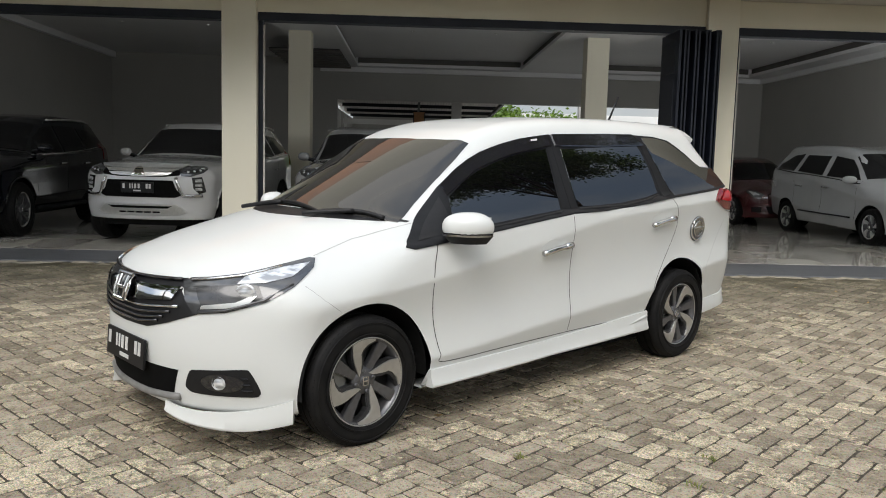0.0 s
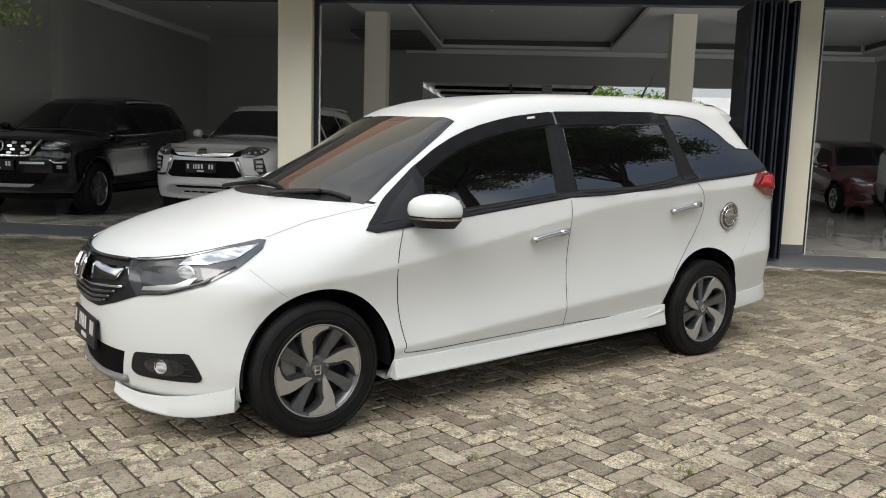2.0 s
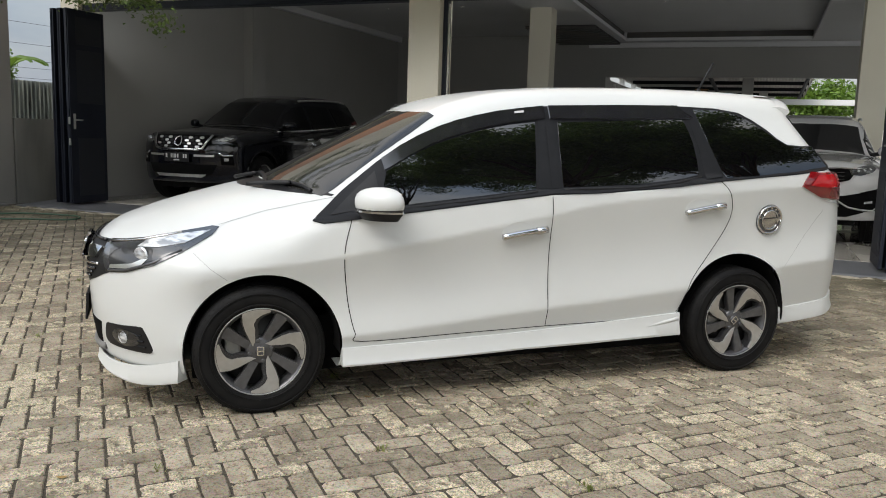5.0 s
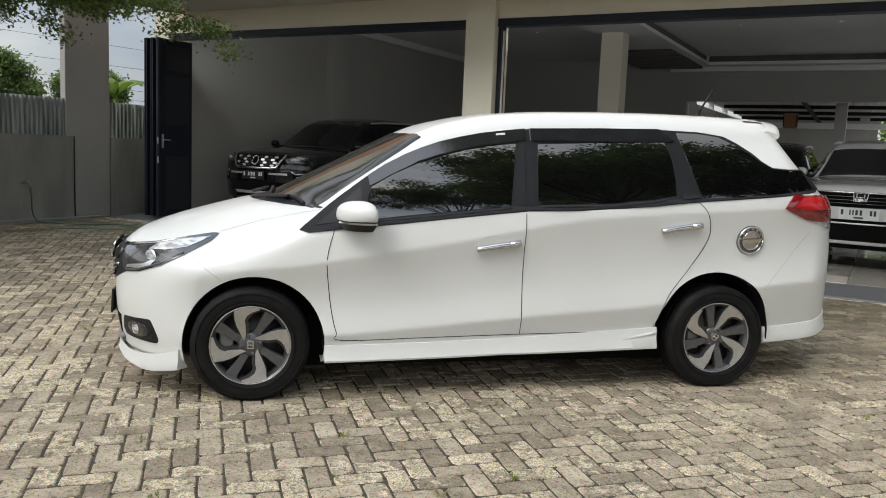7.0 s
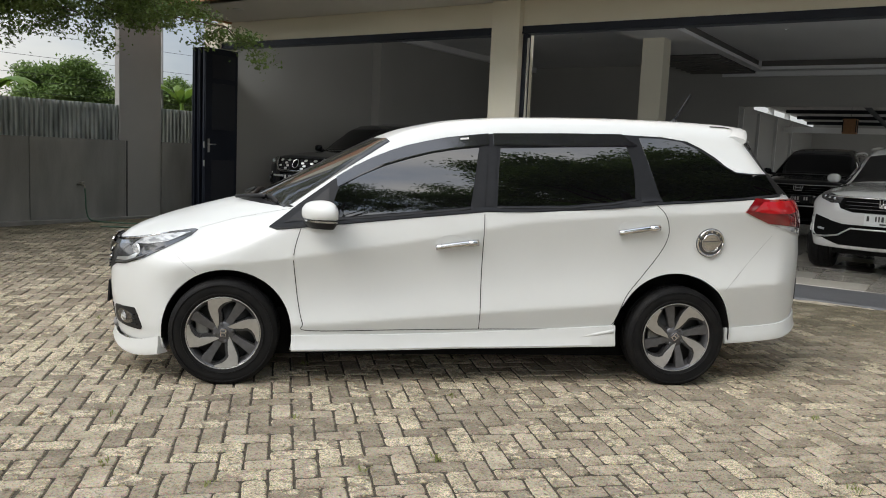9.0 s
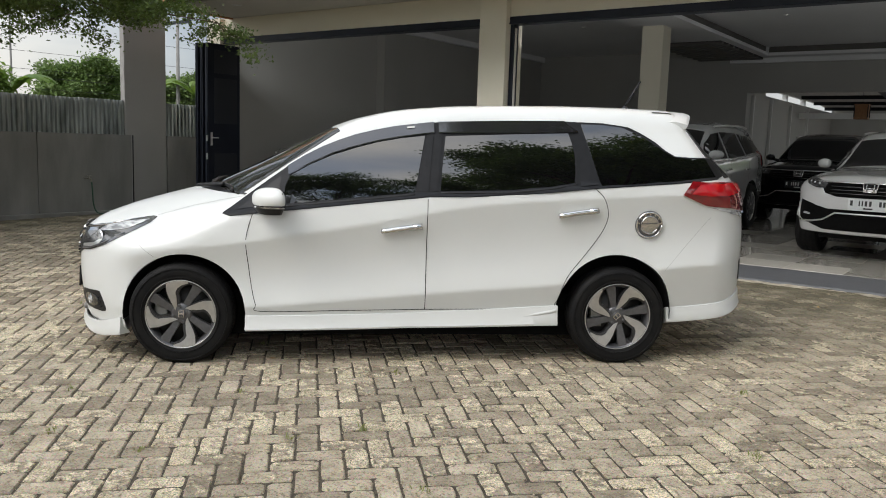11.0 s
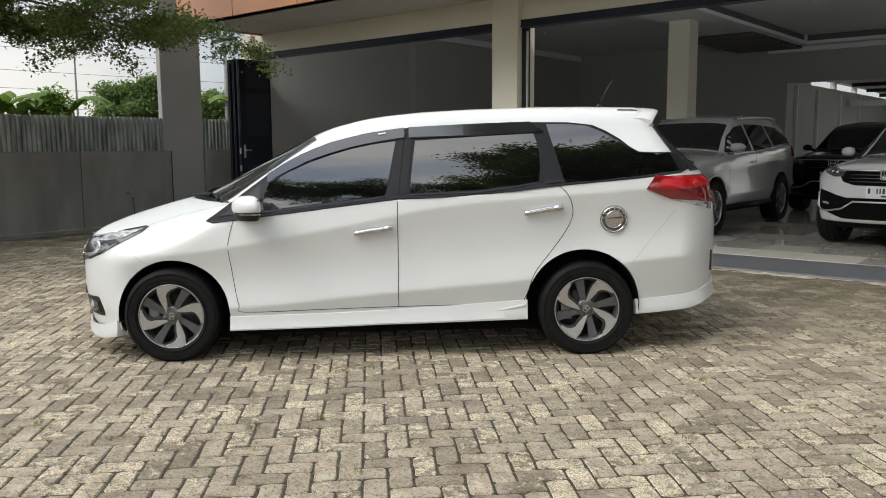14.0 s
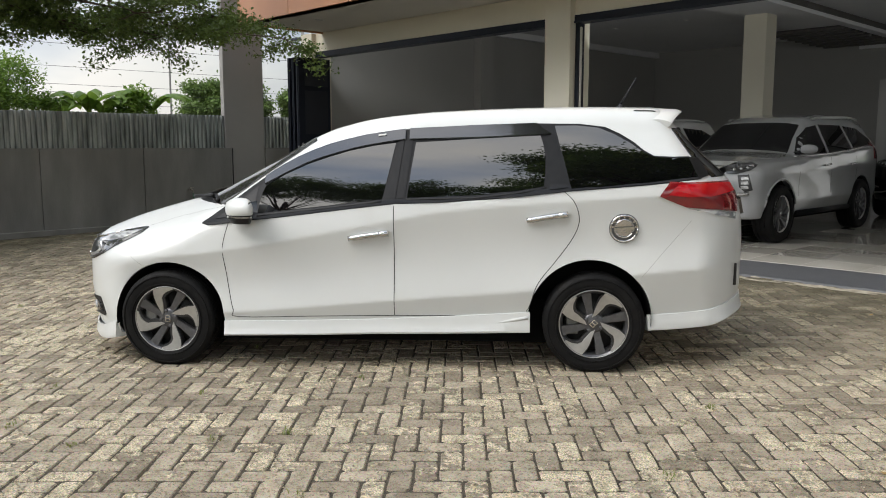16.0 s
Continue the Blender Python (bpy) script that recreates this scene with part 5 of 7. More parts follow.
    g = [(-0.375, 0.782), (-0.2, 0.772), (0, 0.768), (0.2, 0.772), (0.375, 0.782), (0.385, 0.731), (0.478, 0.640), (0.34, 0.59), (0.209, 0.555), (0, 0.55), (-0.209, 0.555), (-0.34, 0.59), (-0.478, 0.640), (-0.385, 0.731)]
    grille = part("grille", laid(f, "front", g, 0.004, 0.02, 0.06), M_BLACK, root, "black radiator grille")
    bar = [(-0.385, 0.744), (-0.2, 0.736), (-0.07, 0.737), (0.07, 0.737), (0.2, 0.736), (0.385, 0.744), (0.355, 0.690), (0.14, 0.668), (-0.14, 0.668), (-0.355, 0.690)]
    part("grille_bar", laid(f, "front", bar, 0.016, 0.014, 0.05, dome=0.012), M_CHROME, grille, "broad chrome grille bar", True)
    part("grille_top_strip", seam(f, "front", [(-0.36, 0.772), (0, 0.758), (0.36, 0.772)], lift=0.012, round_=0.008), M_BLACK_GLOSS, grille, "", True)
    for z0, z1 in ((0.655, 0.645), (0.628, 0.620), (0.603, 0.596), (0.582, 0.575)):
        w = 0.40 - (0.66 - z0) * 1.5
        part("grille_slat", seam(f, "front", [(-w, z0 + 0.012), (-0.15, z1), (0.15, z1), (w, z0 + 0.012)], lift=0.010, round_=0.007), M_CHROME if z0 > 0.65 else M_BLACK_GLOSS, grille, "", True)
    em = part("emblem", laid(f, "front", [(-0.062, 0.652), (0.062, 0.652), (0.072, 0.748), (-0.072, 0.748)], 0.036, 0.02, 0.03), M_BLACK_GLOSS, grille, "chrome framed maker's badge")
    for a, b in (((-0.064, 0.652), (-0.074, 0.748)), ((0.064, 0.652), (0.074, 0.748)), ((-0.074, 0.748), (0.074, 0.748)), ((-0.064, 0.652), (0.064, 0.652)), ((-0.036, 0.660), (-0.042, 0.740)), ((0.036, 0.660), (0.042, 0.740)), ((-0.036, 0.697), (0.036, 0.697))):
        part("emblem_bar", seam(f, "front", [a, b], lift=0.040, round_=0.008), M_CHROME, em)
    # Flat sheet; the shade inside the intake is put into its colour
    part("lower_intake", laid(f, "front", [(-0.385, 0.384), (-0.2, 0.388), (0, 0.39), (0.2, 0.388), (0.385, 0.384), (0.335, 0.262), (0.15, 0.252), (0, 0.250), (-0.15, 0.252), (-0.335, 0.262)], 0.003, 0.02, 0.06), M_VOID, root, "black lower air intake")
    part("skid_trim", seam(f, "front", [(-0.37, 0.258), (-0.15, 0.244), (0.0, 0.242), (0.15, 0.244), (0.37, 0.258)], lift=0.006, round_=0.017), M_SKID, root, "grey bumper skid trim", True)
    number_plate(root, pose(-0.782, 0.0, 0.425, -4, 0, -90))
    # tail
    tl = [(69.3, 1.069), (67.5, 1.11), (65.4, 1.147), (55, 1.146), (44, 1.142), (33.0, 1.140), (29.9, 1.05), (34.5, 0.958), (44, 0.975), (60.1, 1.006)]
    hot = [(66.5, 1.075), (63.0, 1.132), (48, 1.130), (37.0, 1.125), (36.0, 1.08), (52, 1.062)]
    cl = [(60.0, 1.000), (44, 0.970), (34.5, 0.953), (36.5, 0.915), (47, 0.945)]
    for s in (-1, 1):
        t = part("tail_light", laid(f, "tail", tl, 0.010, 0.012, 0.04, s, 0.014), M_RED_DARK, root, "red wrap-around tail light", True)
        part("tail_lens", laid(f, "tail", hot, 0.026, 0.004, 0.04, s), M_RED, t, "bright red lens", True)
        part("reverse_lens", laid(f, "tail", cl, 0.006, 0.008, 0.04, s, 0.008), M_LAMP, t, "clear reversing lamp", True)
        part("rear_reflector", laid(f, "tail", [(33.5, 0.502), (36.5, 0.51), (36.2, 0.645), (34.0, 0.64)], 0.004, 0.01, 0.04, s), M_BLACK, root, "black bumper vent")
    part("tailgate_plate_panel", laid(f, "back", [(-0.42, 0.93), (0.42, 0.93), (0.40, 1.02), (-0.40, 1.02)], 0.02, 0.02, 0.08), M_CHROME, root, "chrome tailgate strip")
    return root


build_people_carrier()


# ---- ground ----
def yard_sheet():
    xs = [-900, -60, -20, -8.1, 0, 10, 20, 60, 900]
    ys = [-900, -60, -12.0, 0, 5, 9.25, 9.6, 60, 900]
    bm = bmesh.new()
    rows = [[bm.verts.new((x, y, ground_z(y) + PAVE - 0.006)) for x in xs] for y in ys]
    for r0, r1 in zip(rows, rows[1:]):
        for i in range(len(xs) - 1):
            bm.faces.new((r0[i], r0[i + 1], r1[i + 1], r1[i]))
    return bm


solid("ground", yard_sheet(), M_SAND, "sandy soil between and beyond the paving", "ground", kind="structure")

# ---- showroom building ----
FLOOR = 0.185
FRONT = 10.0       # outer face of the columns
LINTEL = 10.1
LEFT, RIGHT, BACK, CEIL, DROP = -7.6, 9.6, 21.7, 3.98, 3.76


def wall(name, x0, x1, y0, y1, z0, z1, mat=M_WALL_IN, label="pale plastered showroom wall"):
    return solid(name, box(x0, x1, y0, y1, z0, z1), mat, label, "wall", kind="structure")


# columns of the front and the inner row
def column(x, y, w, d, top, label, plinth=True, mat=M_WALL, name="column"):
    c = thing(name, label, "column", pose(x, y, FLOOR), kind="structure")
    part("shaft", box(-w / 2, w / 2, 0, d, 0, top - FLOOR, 0.008), mat, c)
    if plinth:
        part("plinth", box(-w / 2 - 0.006, w / 2 + 0.006, -0.006, d + 0.006, -0.06, 0.115, 0.004), M_STRIP, c, "dark stone plinth")
    return c


for cx, cw in ((-1.853, 0.415), (4.01, 0.385), (9.78, 0.40)):
    column(cx, FRONT, cw, 0.42, 3.42, "cream painted front column on a dark plinth")
for cx, cy in ((-1.93, 15.75), (3.72, 15.5)):
    column(cx, cy, 0.42, 0.40, CEIL, "pale plastered column inside the showroom", True, M_WALL)
column(-7.55, FRONT, 0.34, 0.42, 3.42, "cream painted corner column", True)

# beam over the openings, lintels
wall("wall_beam", -7.72, 9.98, LINTEL, 10.40, 3.10, 3.42, M_WALL, "cream painted beam over the shop fronts")
for x0, x1 in ((-7.38, -2.061), (-1.645, 3.817), (4.203, 9.58)):
    lin = solid("door_lintel", box(x0, x1, LINTEL - 0.015, LINTEL + 0.16, 3.0, 3.098, 0.004), M_STEEL, "navy painted steel door track over the opening", "door track", kind="structure")
    part("track_lip", box(x0 + 0.002, x1 - 0.002, LINTEL - 0.03, LINTEL - 0.017, 3.0, 3.02), M_STEEL, lin)
for x0 in (-1.643, 4.205):
    jamb = solid("door_jamb", box(x0, x0 + 0.055, LINTEL + 0.01, LINTEL + 0.13, FLOOR, 2.998, 0.003), M_STEEL, "navy steel door jamb", "door frame", kind="structure")
    part("jamb_edge", box(x0 + 0.057, x0 + 0.074, LINTEL + 0.03, LINTEL + 0.06, FLOOR, 2.95), M_SOFFIT, jamb, "pale sealing strip")

# overhanging upper storey
OVER, SOFFIT = 8.45, 3.425
solid("soffit", box(-7.2, 12.0, OVER + 0.02, 10.5, SOFFIT, SOFFIT + 0.06), M_SOFFIT, "white soffit under the overhanging storey", "ceiling", kind="structure")
upper = thing("wall_upper", "upper storey clad in orange panels", "wall", pose(0, OVER, SOFFIT), kind="structure")
part("core", box(-7.15, 12.0, 0.03, 0.30, 0.0, 3.4), M_WALL, upper)
for i in range(13):
    x0 = -7.2 + i * 1.48
    part("panel", box(x0, x0 + 1.465, -0.01, 0.03, -0.03, 0.86, 0.004), M_ORANGE, upper)
part("panel", box(-7.2, -7.16, 0.032, 2.0, -0.03, 0.86), M_ORANGE, upper)
for i in range(5):
    dl = thing("downlight", "small round downlight in the soffit", "lamp", pose(-6.0 + i * 3.0, 9.2, SOFFIT - 0.001), group="soffit downlights")
    part("ring", lathe([(0.075, 0), (0.078, -0.008), (0.062, -0.012), (0.055, -0.004)], 24, "z"), M_SILVER, dl, "", True)
    part("cover", lathe([(0.0005, -0.003), (0.055, -0.004)], 24, "z"), M_LIGHTCOVER, dl)

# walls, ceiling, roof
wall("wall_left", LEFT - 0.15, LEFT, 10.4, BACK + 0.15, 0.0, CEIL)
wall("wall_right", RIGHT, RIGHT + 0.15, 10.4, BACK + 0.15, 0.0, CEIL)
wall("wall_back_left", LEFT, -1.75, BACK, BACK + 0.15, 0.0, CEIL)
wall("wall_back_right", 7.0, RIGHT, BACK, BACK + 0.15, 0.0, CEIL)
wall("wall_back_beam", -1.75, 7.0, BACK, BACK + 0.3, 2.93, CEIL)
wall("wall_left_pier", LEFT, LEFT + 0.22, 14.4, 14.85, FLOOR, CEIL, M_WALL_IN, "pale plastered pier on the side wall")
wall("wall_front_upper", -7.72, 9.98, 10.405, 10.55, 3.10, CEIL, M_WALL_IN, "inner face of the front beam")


def tray_ceiling():
    """Gypsum ceiling: plain over the first bay, with a dropped border round a raised field over the others."""
    bm = bmesh.new()
    z0, z1 = DROP, CEIL

    def sheet(x0, x1, y0, y1, z):
        bm.faces.new([bm.verts.new(p) for p in ((x0, y0, z), (x0, y1, z), (x1, y1, z), (x1, y0, z))])
    sheet(LEFT, -2.3, 10.55, BACK, z1)
    for x0, x1 in ((-1.2, 3.0), (4.6, 9.0)):
        y0, y1 = 11.9, 21.2
        a = [(x0, y0), (x1, y0), (x1, y1), (x0, y1)]
        for g, (za, zb) in ((0.0, (z0, z0 + 0.07)), (-0.09, (z0 + 0.07, z1))):
            b = [(x0 + g, y0 + g), (x1 - g, y0 + g), (x1 - g, y1 - g), (x0 + g, y1 - g)]
            lo, hi = [bm.verts.new((*p, za)) for p in b], [bm.verts.new((*p, zb)) for p in b]
            for i in range(4):
                bm.faces.new((lo[i], lo[(i + 1) % 4], hi[(i + 1) % 4], hi[i]))
        sheet(x0 - 0.1, x1 + 0.1, y0 - 0.1, y1 + 0.1, z1)
    xs, ys = [-2.3, -1.2, 3.0, 4.6, 9.0, RIGHT], [10.55, 11.9, 21.2, BACK]
    for i in range(5):
        for j in range(3):
            if not (j == 1 and i in (1, 3)):
                sheet(xs[i], xs[i + 1], ys[j], ys[j + 1], z0)
    sheet(-2.3, -2.3 + 0.001, 10.55, BACK, z1)
    bm.faces.new([bm.verts.new(p) for p in ((-2.3, 10.55, z0), (-2.3, BACK, z0), (-2.3, BACK, z1), (-2.3, 10.55, z1))])
    box(LEFT - 0.15, RIGHT + 0.15, 10.5, BACK + 0.3, CEIL + 0.05, CEIL + 0.2, bm=bm)
    return bm


solid("ceiling", tray_ceiling(), M_CEIL, "grey-white gypsum tray ceiling", "ceiling", kind="structure")
for k, (x0, x1, y0, y1) in enumerate(((LEFT, LEFT + 0.12, 10.55, BACK), (-2.2, RIGHT - 0.12, BACK - 0.12, BACK), (RIGHT - 0.12, RIGHT, 10.55, BACK))):
    solid("crown_trim", box(x0, x1, y0, y1, (CEIL - 0.14 if k == 0 else DROP - 0.12), (CEIL - 0.002 if k == 0 else DROP - 0.002), 0.01), M_CEIL, "stepped gypsum crown moulding", "trim", kind="structure")
# Dark strips put the shade of the tray's risers into colour
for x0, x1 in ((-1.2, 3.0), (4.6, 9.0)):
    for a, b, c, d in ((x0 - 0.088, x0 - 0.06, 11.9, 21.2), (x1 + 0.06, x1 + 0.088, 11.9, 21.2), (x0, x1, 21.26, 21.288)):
        solid("tray_shade_strip", box(a, b, c, d, DROP + 0.06, CEIL - 0.01), M_TRAY, "taupe strip painting shade into the ceiling tray", "trim", kind="structure")
spots = []
for x in (-5.6, -3.9, 0.2, 1.9, 6.0, 7.6):
    for y in (13.2, 16.8):
        spots.append((x, y))
        dl = thing("downlight", "small lit ceiling spot", "lamp", pose(x, y, CEIL - 0.001), group="ceiling spots")
        part("ring", lathe([(0.05, 0), (0.053, -0.006), (0.042, -0.010), (0.036, -0.003)], 16, "z"), M_LIGHTCOVER, dl, "", True)
        part("bulb", lathe([(0.0005, -0.004), (0.017, -0.004)], 16, "z"), M_BULB, dl, "glowing lamp face")
# added area lamps inside the three shop fronts, aimed up to brighten the ceilings
for x0, x1, power in ((-7.38, -2.061, 8.0), (-1.645, 3.3, 14.0), (4.203, 9.58, 62.0)):
    lamp = new("bay_fill", bpy.data.lights.new("bay_fill", "AREA"))
    lamp.data.shape, lamp.data.size, lamp.data.size_y = "RECTANGLE", x1 - x0 - 0.1, 0.8
    lamp.data.energy, lamp.data.color = power, (0.95, 0.98, 1.0)
    lamp.matrix_world = look(((x0 + x1) / 2, 10.62, 2.5), ((x0 + x1) / 2, 12.6, 4.6))
# slatted ceiling opening by the inner column
vent = thing("ceiling_grille", "dark slatted opening in the ceiling", "vent", pose(-2.2, 19.9, DROP - 0.002))
# Near-black sheet in place of the shade behind the slats
part("backing", box(-0.75, 0.8, -1.7, 1.7, -0.004, 0.001), M_STEEL_SHADE, vent)
for k in range(9):
    part("slat", box(-0.75, 0.8, -1.62 + k * 0.39, -1.48 + k * 0.39, -0.05, -0.006), M_TRAY, vent)

# floor: threshold strip and tiles
ramp = bmesh.new()
prism([(9.22, 0.128), (9.24, 0.150), (10.02, FLOOR - 0.002), (10.02, 0.02), (9.22, 0.02)], 17.7, "x", -7.9, bm=ramp)
strip = solid("threshold", ramp, M_STRIP, "dark grey stone threshold along the shop fronts", "pavement", kind="structure")
solid("floor", box(LEFT, RIGHT, 10.02, 34.0, 0.05, FLOOR - 0.006), M_SAND, "showroom floor bed", "floor", kind="structure")

# folding doors
def folded_door(x0, x1, panels, y0, y1, label, flat_first):
    """A stack of folded steel panels; the innermost carries the handle."""
    d = thing("folding_door", label, "door", pose(0, 0, FLOOR), group="folded steel doors")
    step = (x1 - x0) / panels
    h = 2.965 - FLOOR
    for k in range(panels):
        a = x0 + step * k
        lean = step * 0.36 * (1 if k % 2 else -1)
        ox = a + step / 2
        outline = [(ox - lean - 0.016, y0), (ox - lean + 0.016, y0), (ox + lean + 0.016, y1), (ox + lean - 0.016, y1)]
        leaf = part("door_panel", prism(outline, h - 0.03, "z", 0.015), M_STEEL, d)
        part("edge_rib", box(ox - lean - 0.021, ox - lean + 0.021, y0 - 0.012, y0 + 0.02, 0.015, h - 0.02, 0.003), M_STEEL, leaf)
    inner = x0 - 0.012 if flat_first else x1 + 0.012
    part("inner_leaf", box(inner - 0.016, inner + 0.016, y0, y1 + 0.10, 0.015, h - 0.02, 0.003), M_STEEL, d)
    s = -1 if flat_first else 1
    for z in (0.9, 1.20):
        part("hinge", box(inner - 0.01, inner + 0.01, y0 - 0.02, y0 + 0.015, z - 0.05, z + 0.05, 0.003), M_SILVER, d)
    h0 = part("handle_plate", box(inner + s * 0.018 - 0.004, inner + s * 0.018 + 0.004, y0 + 0.05, y0 + 0.09, 1.08, 1.30, 0.002), M_SILVER, d, "steel handle plate")
    part("lever", tube([(inner + s * 0.01, y0 + 0.07, 1.21), (inner + s * 0.05, y0 + 0.07, 1.21), (inner + s * 0.05, y0 + 0.19, 1.21)], 0.009, 8), M_SILVER, h0, "", True)
    # Near-black fields paint the shade of the leaf's insets
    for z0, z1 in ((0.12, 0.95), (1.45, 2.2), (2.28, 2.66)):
        part("inset_shade", box(inner + s * 0.017 - 0.003, inner + s * 0.017 + 0.003, y0 + 0.13, y1 + 0.04, z0, z1, 0.002), M_STEEL_SHADE, d)
    return d


folded_door(3.31, 3.80, 8, 9.42, 9.98, "navy steel folding doors stacked against the column", True)
folded_door(-7.42, -7.10, 5, 9.50, 10.07, "navy steel folding doors stacked at the corner", False)

# ---- boundary wall, pillar ----
WALLX = -8.12
bw = thing("wall_boundary", "weathered cement boundary wall", "wall", pose(WALLX, 0, 0), kind="structure")
bays = [(-8.84 + k * 1.6, -7.24 + k * 1.6) for k in range(11)] + [(9.46, 11.2)]
for k, (y0, y1) in enumerate(bays):
    part("wall_bay", box(-0.14, 0.0 if k % 2 else 0.003, y0 + 0.006, y1 - 0.006, -0.2, 1.395, 0.004), M_CONC, bw)
part("wall_core", box(-0.135, -0.022, -8.8, 8.75, -0.2, 1.38), M_CONC, bw)
part("wall_foot", box(0.005, 0.12, -8.0, 9.2, -0.15, 0.16, 0.01), M_CONC, bw)


def corrugated(y0, y1, z0, z1, pitch=0.0745, depth=0.04):
    bm = bmesh.new()
    ys, xs = [], []
    y = y0
    k = 0
    while y < y1:
        for dy, dx in ((0.0, 0.0), (pitch * 0.42, 0.0), (pitch * 0.55, depth), (pitch * 0.87, depth)):
            ys.append(y + dy)
            xs.append(dx)
        y += pitch
    lo = [bm.verts.new((x, yy, z0)) for x, yy in zip(xs, ys)]
    hi = [bm.verts.new((x, yy, z1)) for x, yy in zip(xs, ys)]
    for i in range(len(ys) - 1):
        bm.faces.new((lo[i], lo[i + 1], hi[i + 1], hi[i]))
    return bm


fence = thing("sheet_fence", "weathered corrugated zinc sheets on the boundary wall", "fence", pose(WALLX - 0.07, 0, 0))
for y0 in [-8.57 + k * 0.82 for k in range(21)] + [9.46, 10.28]:
    k = round((y0 + 8.57) / 0.82)
    sheet = part("zinc_sheet", corrugated(y0, y0 + 0.83, 1.38, 1.955 + 0.004 * math.sin(k * 2.3)), M_ZINC, fence, m=pose(0.006 * (k % 2), 0, 0))
for z in (1.55, 1.85):
    part("fence_rail", box(-0.05, -0.012, -8.5, 8.64, z, z + 0.04), M_STEEL, fence)

pil = thing("pillar", "tall grey painted pillar by the boundary wall", "pillar", pose(-8.135, 8.655, 0.0), kind="structure")
part("shaft", box(-0.12, 0.0, 0.0, 0.795, 0.0, 6.2, 0.012), M_PILLAR, pil)
solid("drain_pipe", tube([(-8.105, 8.775, 0.12), (-8.105, 8.775, 1.39)], 0.009, 8), M_GREY_TRIM, "thin grey conduit down the wall", "pipe", smooth=True)
# tap and hose
tap = thing("water_tap", "metal water tap on a stub pipe at the wall", "tap", pose(-8.11, 7.91, 0.69))
part("pipe", tube([(0, 0, 0), (0.10, 0, 0), (0.13, 0, 0.0)], 0.014, 10), M_BRASS, tap, "", True)
part("spout", tube([(0.12, 0, 0.0), (0.17, 0, -0.005), (0.19, 0, -0.05)], 0.012, 10), M_BRASS, tap, "", True)
part("tap_handle", box(0.09, 0.15, -0.035, 0.035, 0.035, 0.045, 0.003), M_BRASS, tap)
part("stem", tube([(0.12, 0, 0.0), (0.12, 0, 0.04)], 0.008, 8), M_BRASS, tap)
hose_pts = [(-7.92, 7.91, 0.64), (-7.90, 7.91, 0.5), (-7.93, 7.94, 0.3), (-7.90, 7.98, 0.16), (-7.75, 8.05, 0.135), (-7.3, 8.25, 0.135), (-6.9, 8.6, 0.14), (-6.2, 8.7, 0.14), (-6.0, 8.4, 0.135), (-6.6, 8.1, 0.13), (-7.2, 7.7, 0.125)]
solid("garden_hose", tube([tuple(p) for p in curve_through(hose_pts, False, 6)], 0.011, 8), M_HOSE, "green garden hose lying from the tap over the paving", "hose", smooth=True)

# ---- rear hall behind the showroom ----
# The left and end walls take the darkened plaster to look dimmer
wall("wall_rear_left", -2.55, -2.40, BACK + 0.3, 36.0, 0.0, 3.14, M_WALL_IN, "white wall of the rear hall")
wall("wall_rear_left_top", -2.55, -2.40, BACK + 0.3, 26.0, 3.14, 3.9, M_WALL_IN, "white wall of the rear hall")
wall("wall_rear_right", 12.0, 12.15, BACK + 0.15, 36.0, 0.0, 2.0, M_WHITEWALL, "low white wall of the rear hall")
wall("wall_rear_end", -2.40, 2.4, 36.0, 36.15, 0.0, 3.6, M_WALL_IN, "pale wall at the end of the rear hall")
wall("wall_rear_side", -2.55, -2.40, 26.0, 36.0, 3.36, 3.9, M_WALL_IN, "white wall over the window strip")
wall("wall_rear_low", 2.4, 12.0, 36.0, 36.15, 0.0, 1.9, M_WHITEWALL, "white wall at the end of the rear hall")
for y in (22.5, 24.5, 26.5, 29, 31.5):
    solid("hall_post", box(-2.39, -2.31, y, y + 0.08, FLOOR, 3.05), M_WHITEWALL, "slim white post on the rear wall", "post", group="rear hall posts", kind="structure")
for x, y in ((1.6, 25.5), (5.6, 25.5), (2.0, 33.0), (7.4, 33.0)):
    column(x, y, 0.3, 0.3, 3.3, "grey column of the rear hall", False, M_WALL_IN)
roof = thing("hall_roof", "corrugated metal roof on steel purlins over the rear hall", "roof", pose(0, 0, 0), kind="structure")
rs = bmesh.new()
n = 62
for k in range(n):
    x0 = -2.7 + k * 0.1
    za, zb = 3.95 - 0.02 * (x0 + 2.7), 3.35 - 0.02 * (x0 + 2.7)
    vs = [rs.verts.new(p) for p in ((x0, 22.02, za), (x0 + 0.06, 22.02, za + 0.02), (x0 + 0.1, 22.02, za), (x0 + 0.1, 36.4, zb), (x0 + 0.06, 36.4, zb + 0.02), (x0, 36.4, zb))]
    rs.faces.new((vs[0], vs[1], vs[4], vs[5])), rs.faces.new((vs[1], vs[2], vs[3], vs[4]))
part("sheeting", rs, M_HALLROOF, roof)
for k in range(7):
    y = 22.6 + k * 2.0
    z = 3.86 - (y - 22.02) * 0.0418
    part("purlin", box(-2.4, 3.4, y, y + 0.07, z - 0.17, z - 0.05), M_GREY_TRIM, roof)
for x in (0.4, 3.2):
    part("rafter", prism([(22.1, 3.62), (36.2, 3.05), (36.2, 2.93), (22.1, 3.5)], 0.08, "x", x), M_GREY_TRIM, roof)
solid("hall_beam", box(-2.3, 9.0, 30.0, 30.16, 2.66, 2.84), M_WHITEWALL, "white painted beam across the rear hall", "beam", kind="structure")
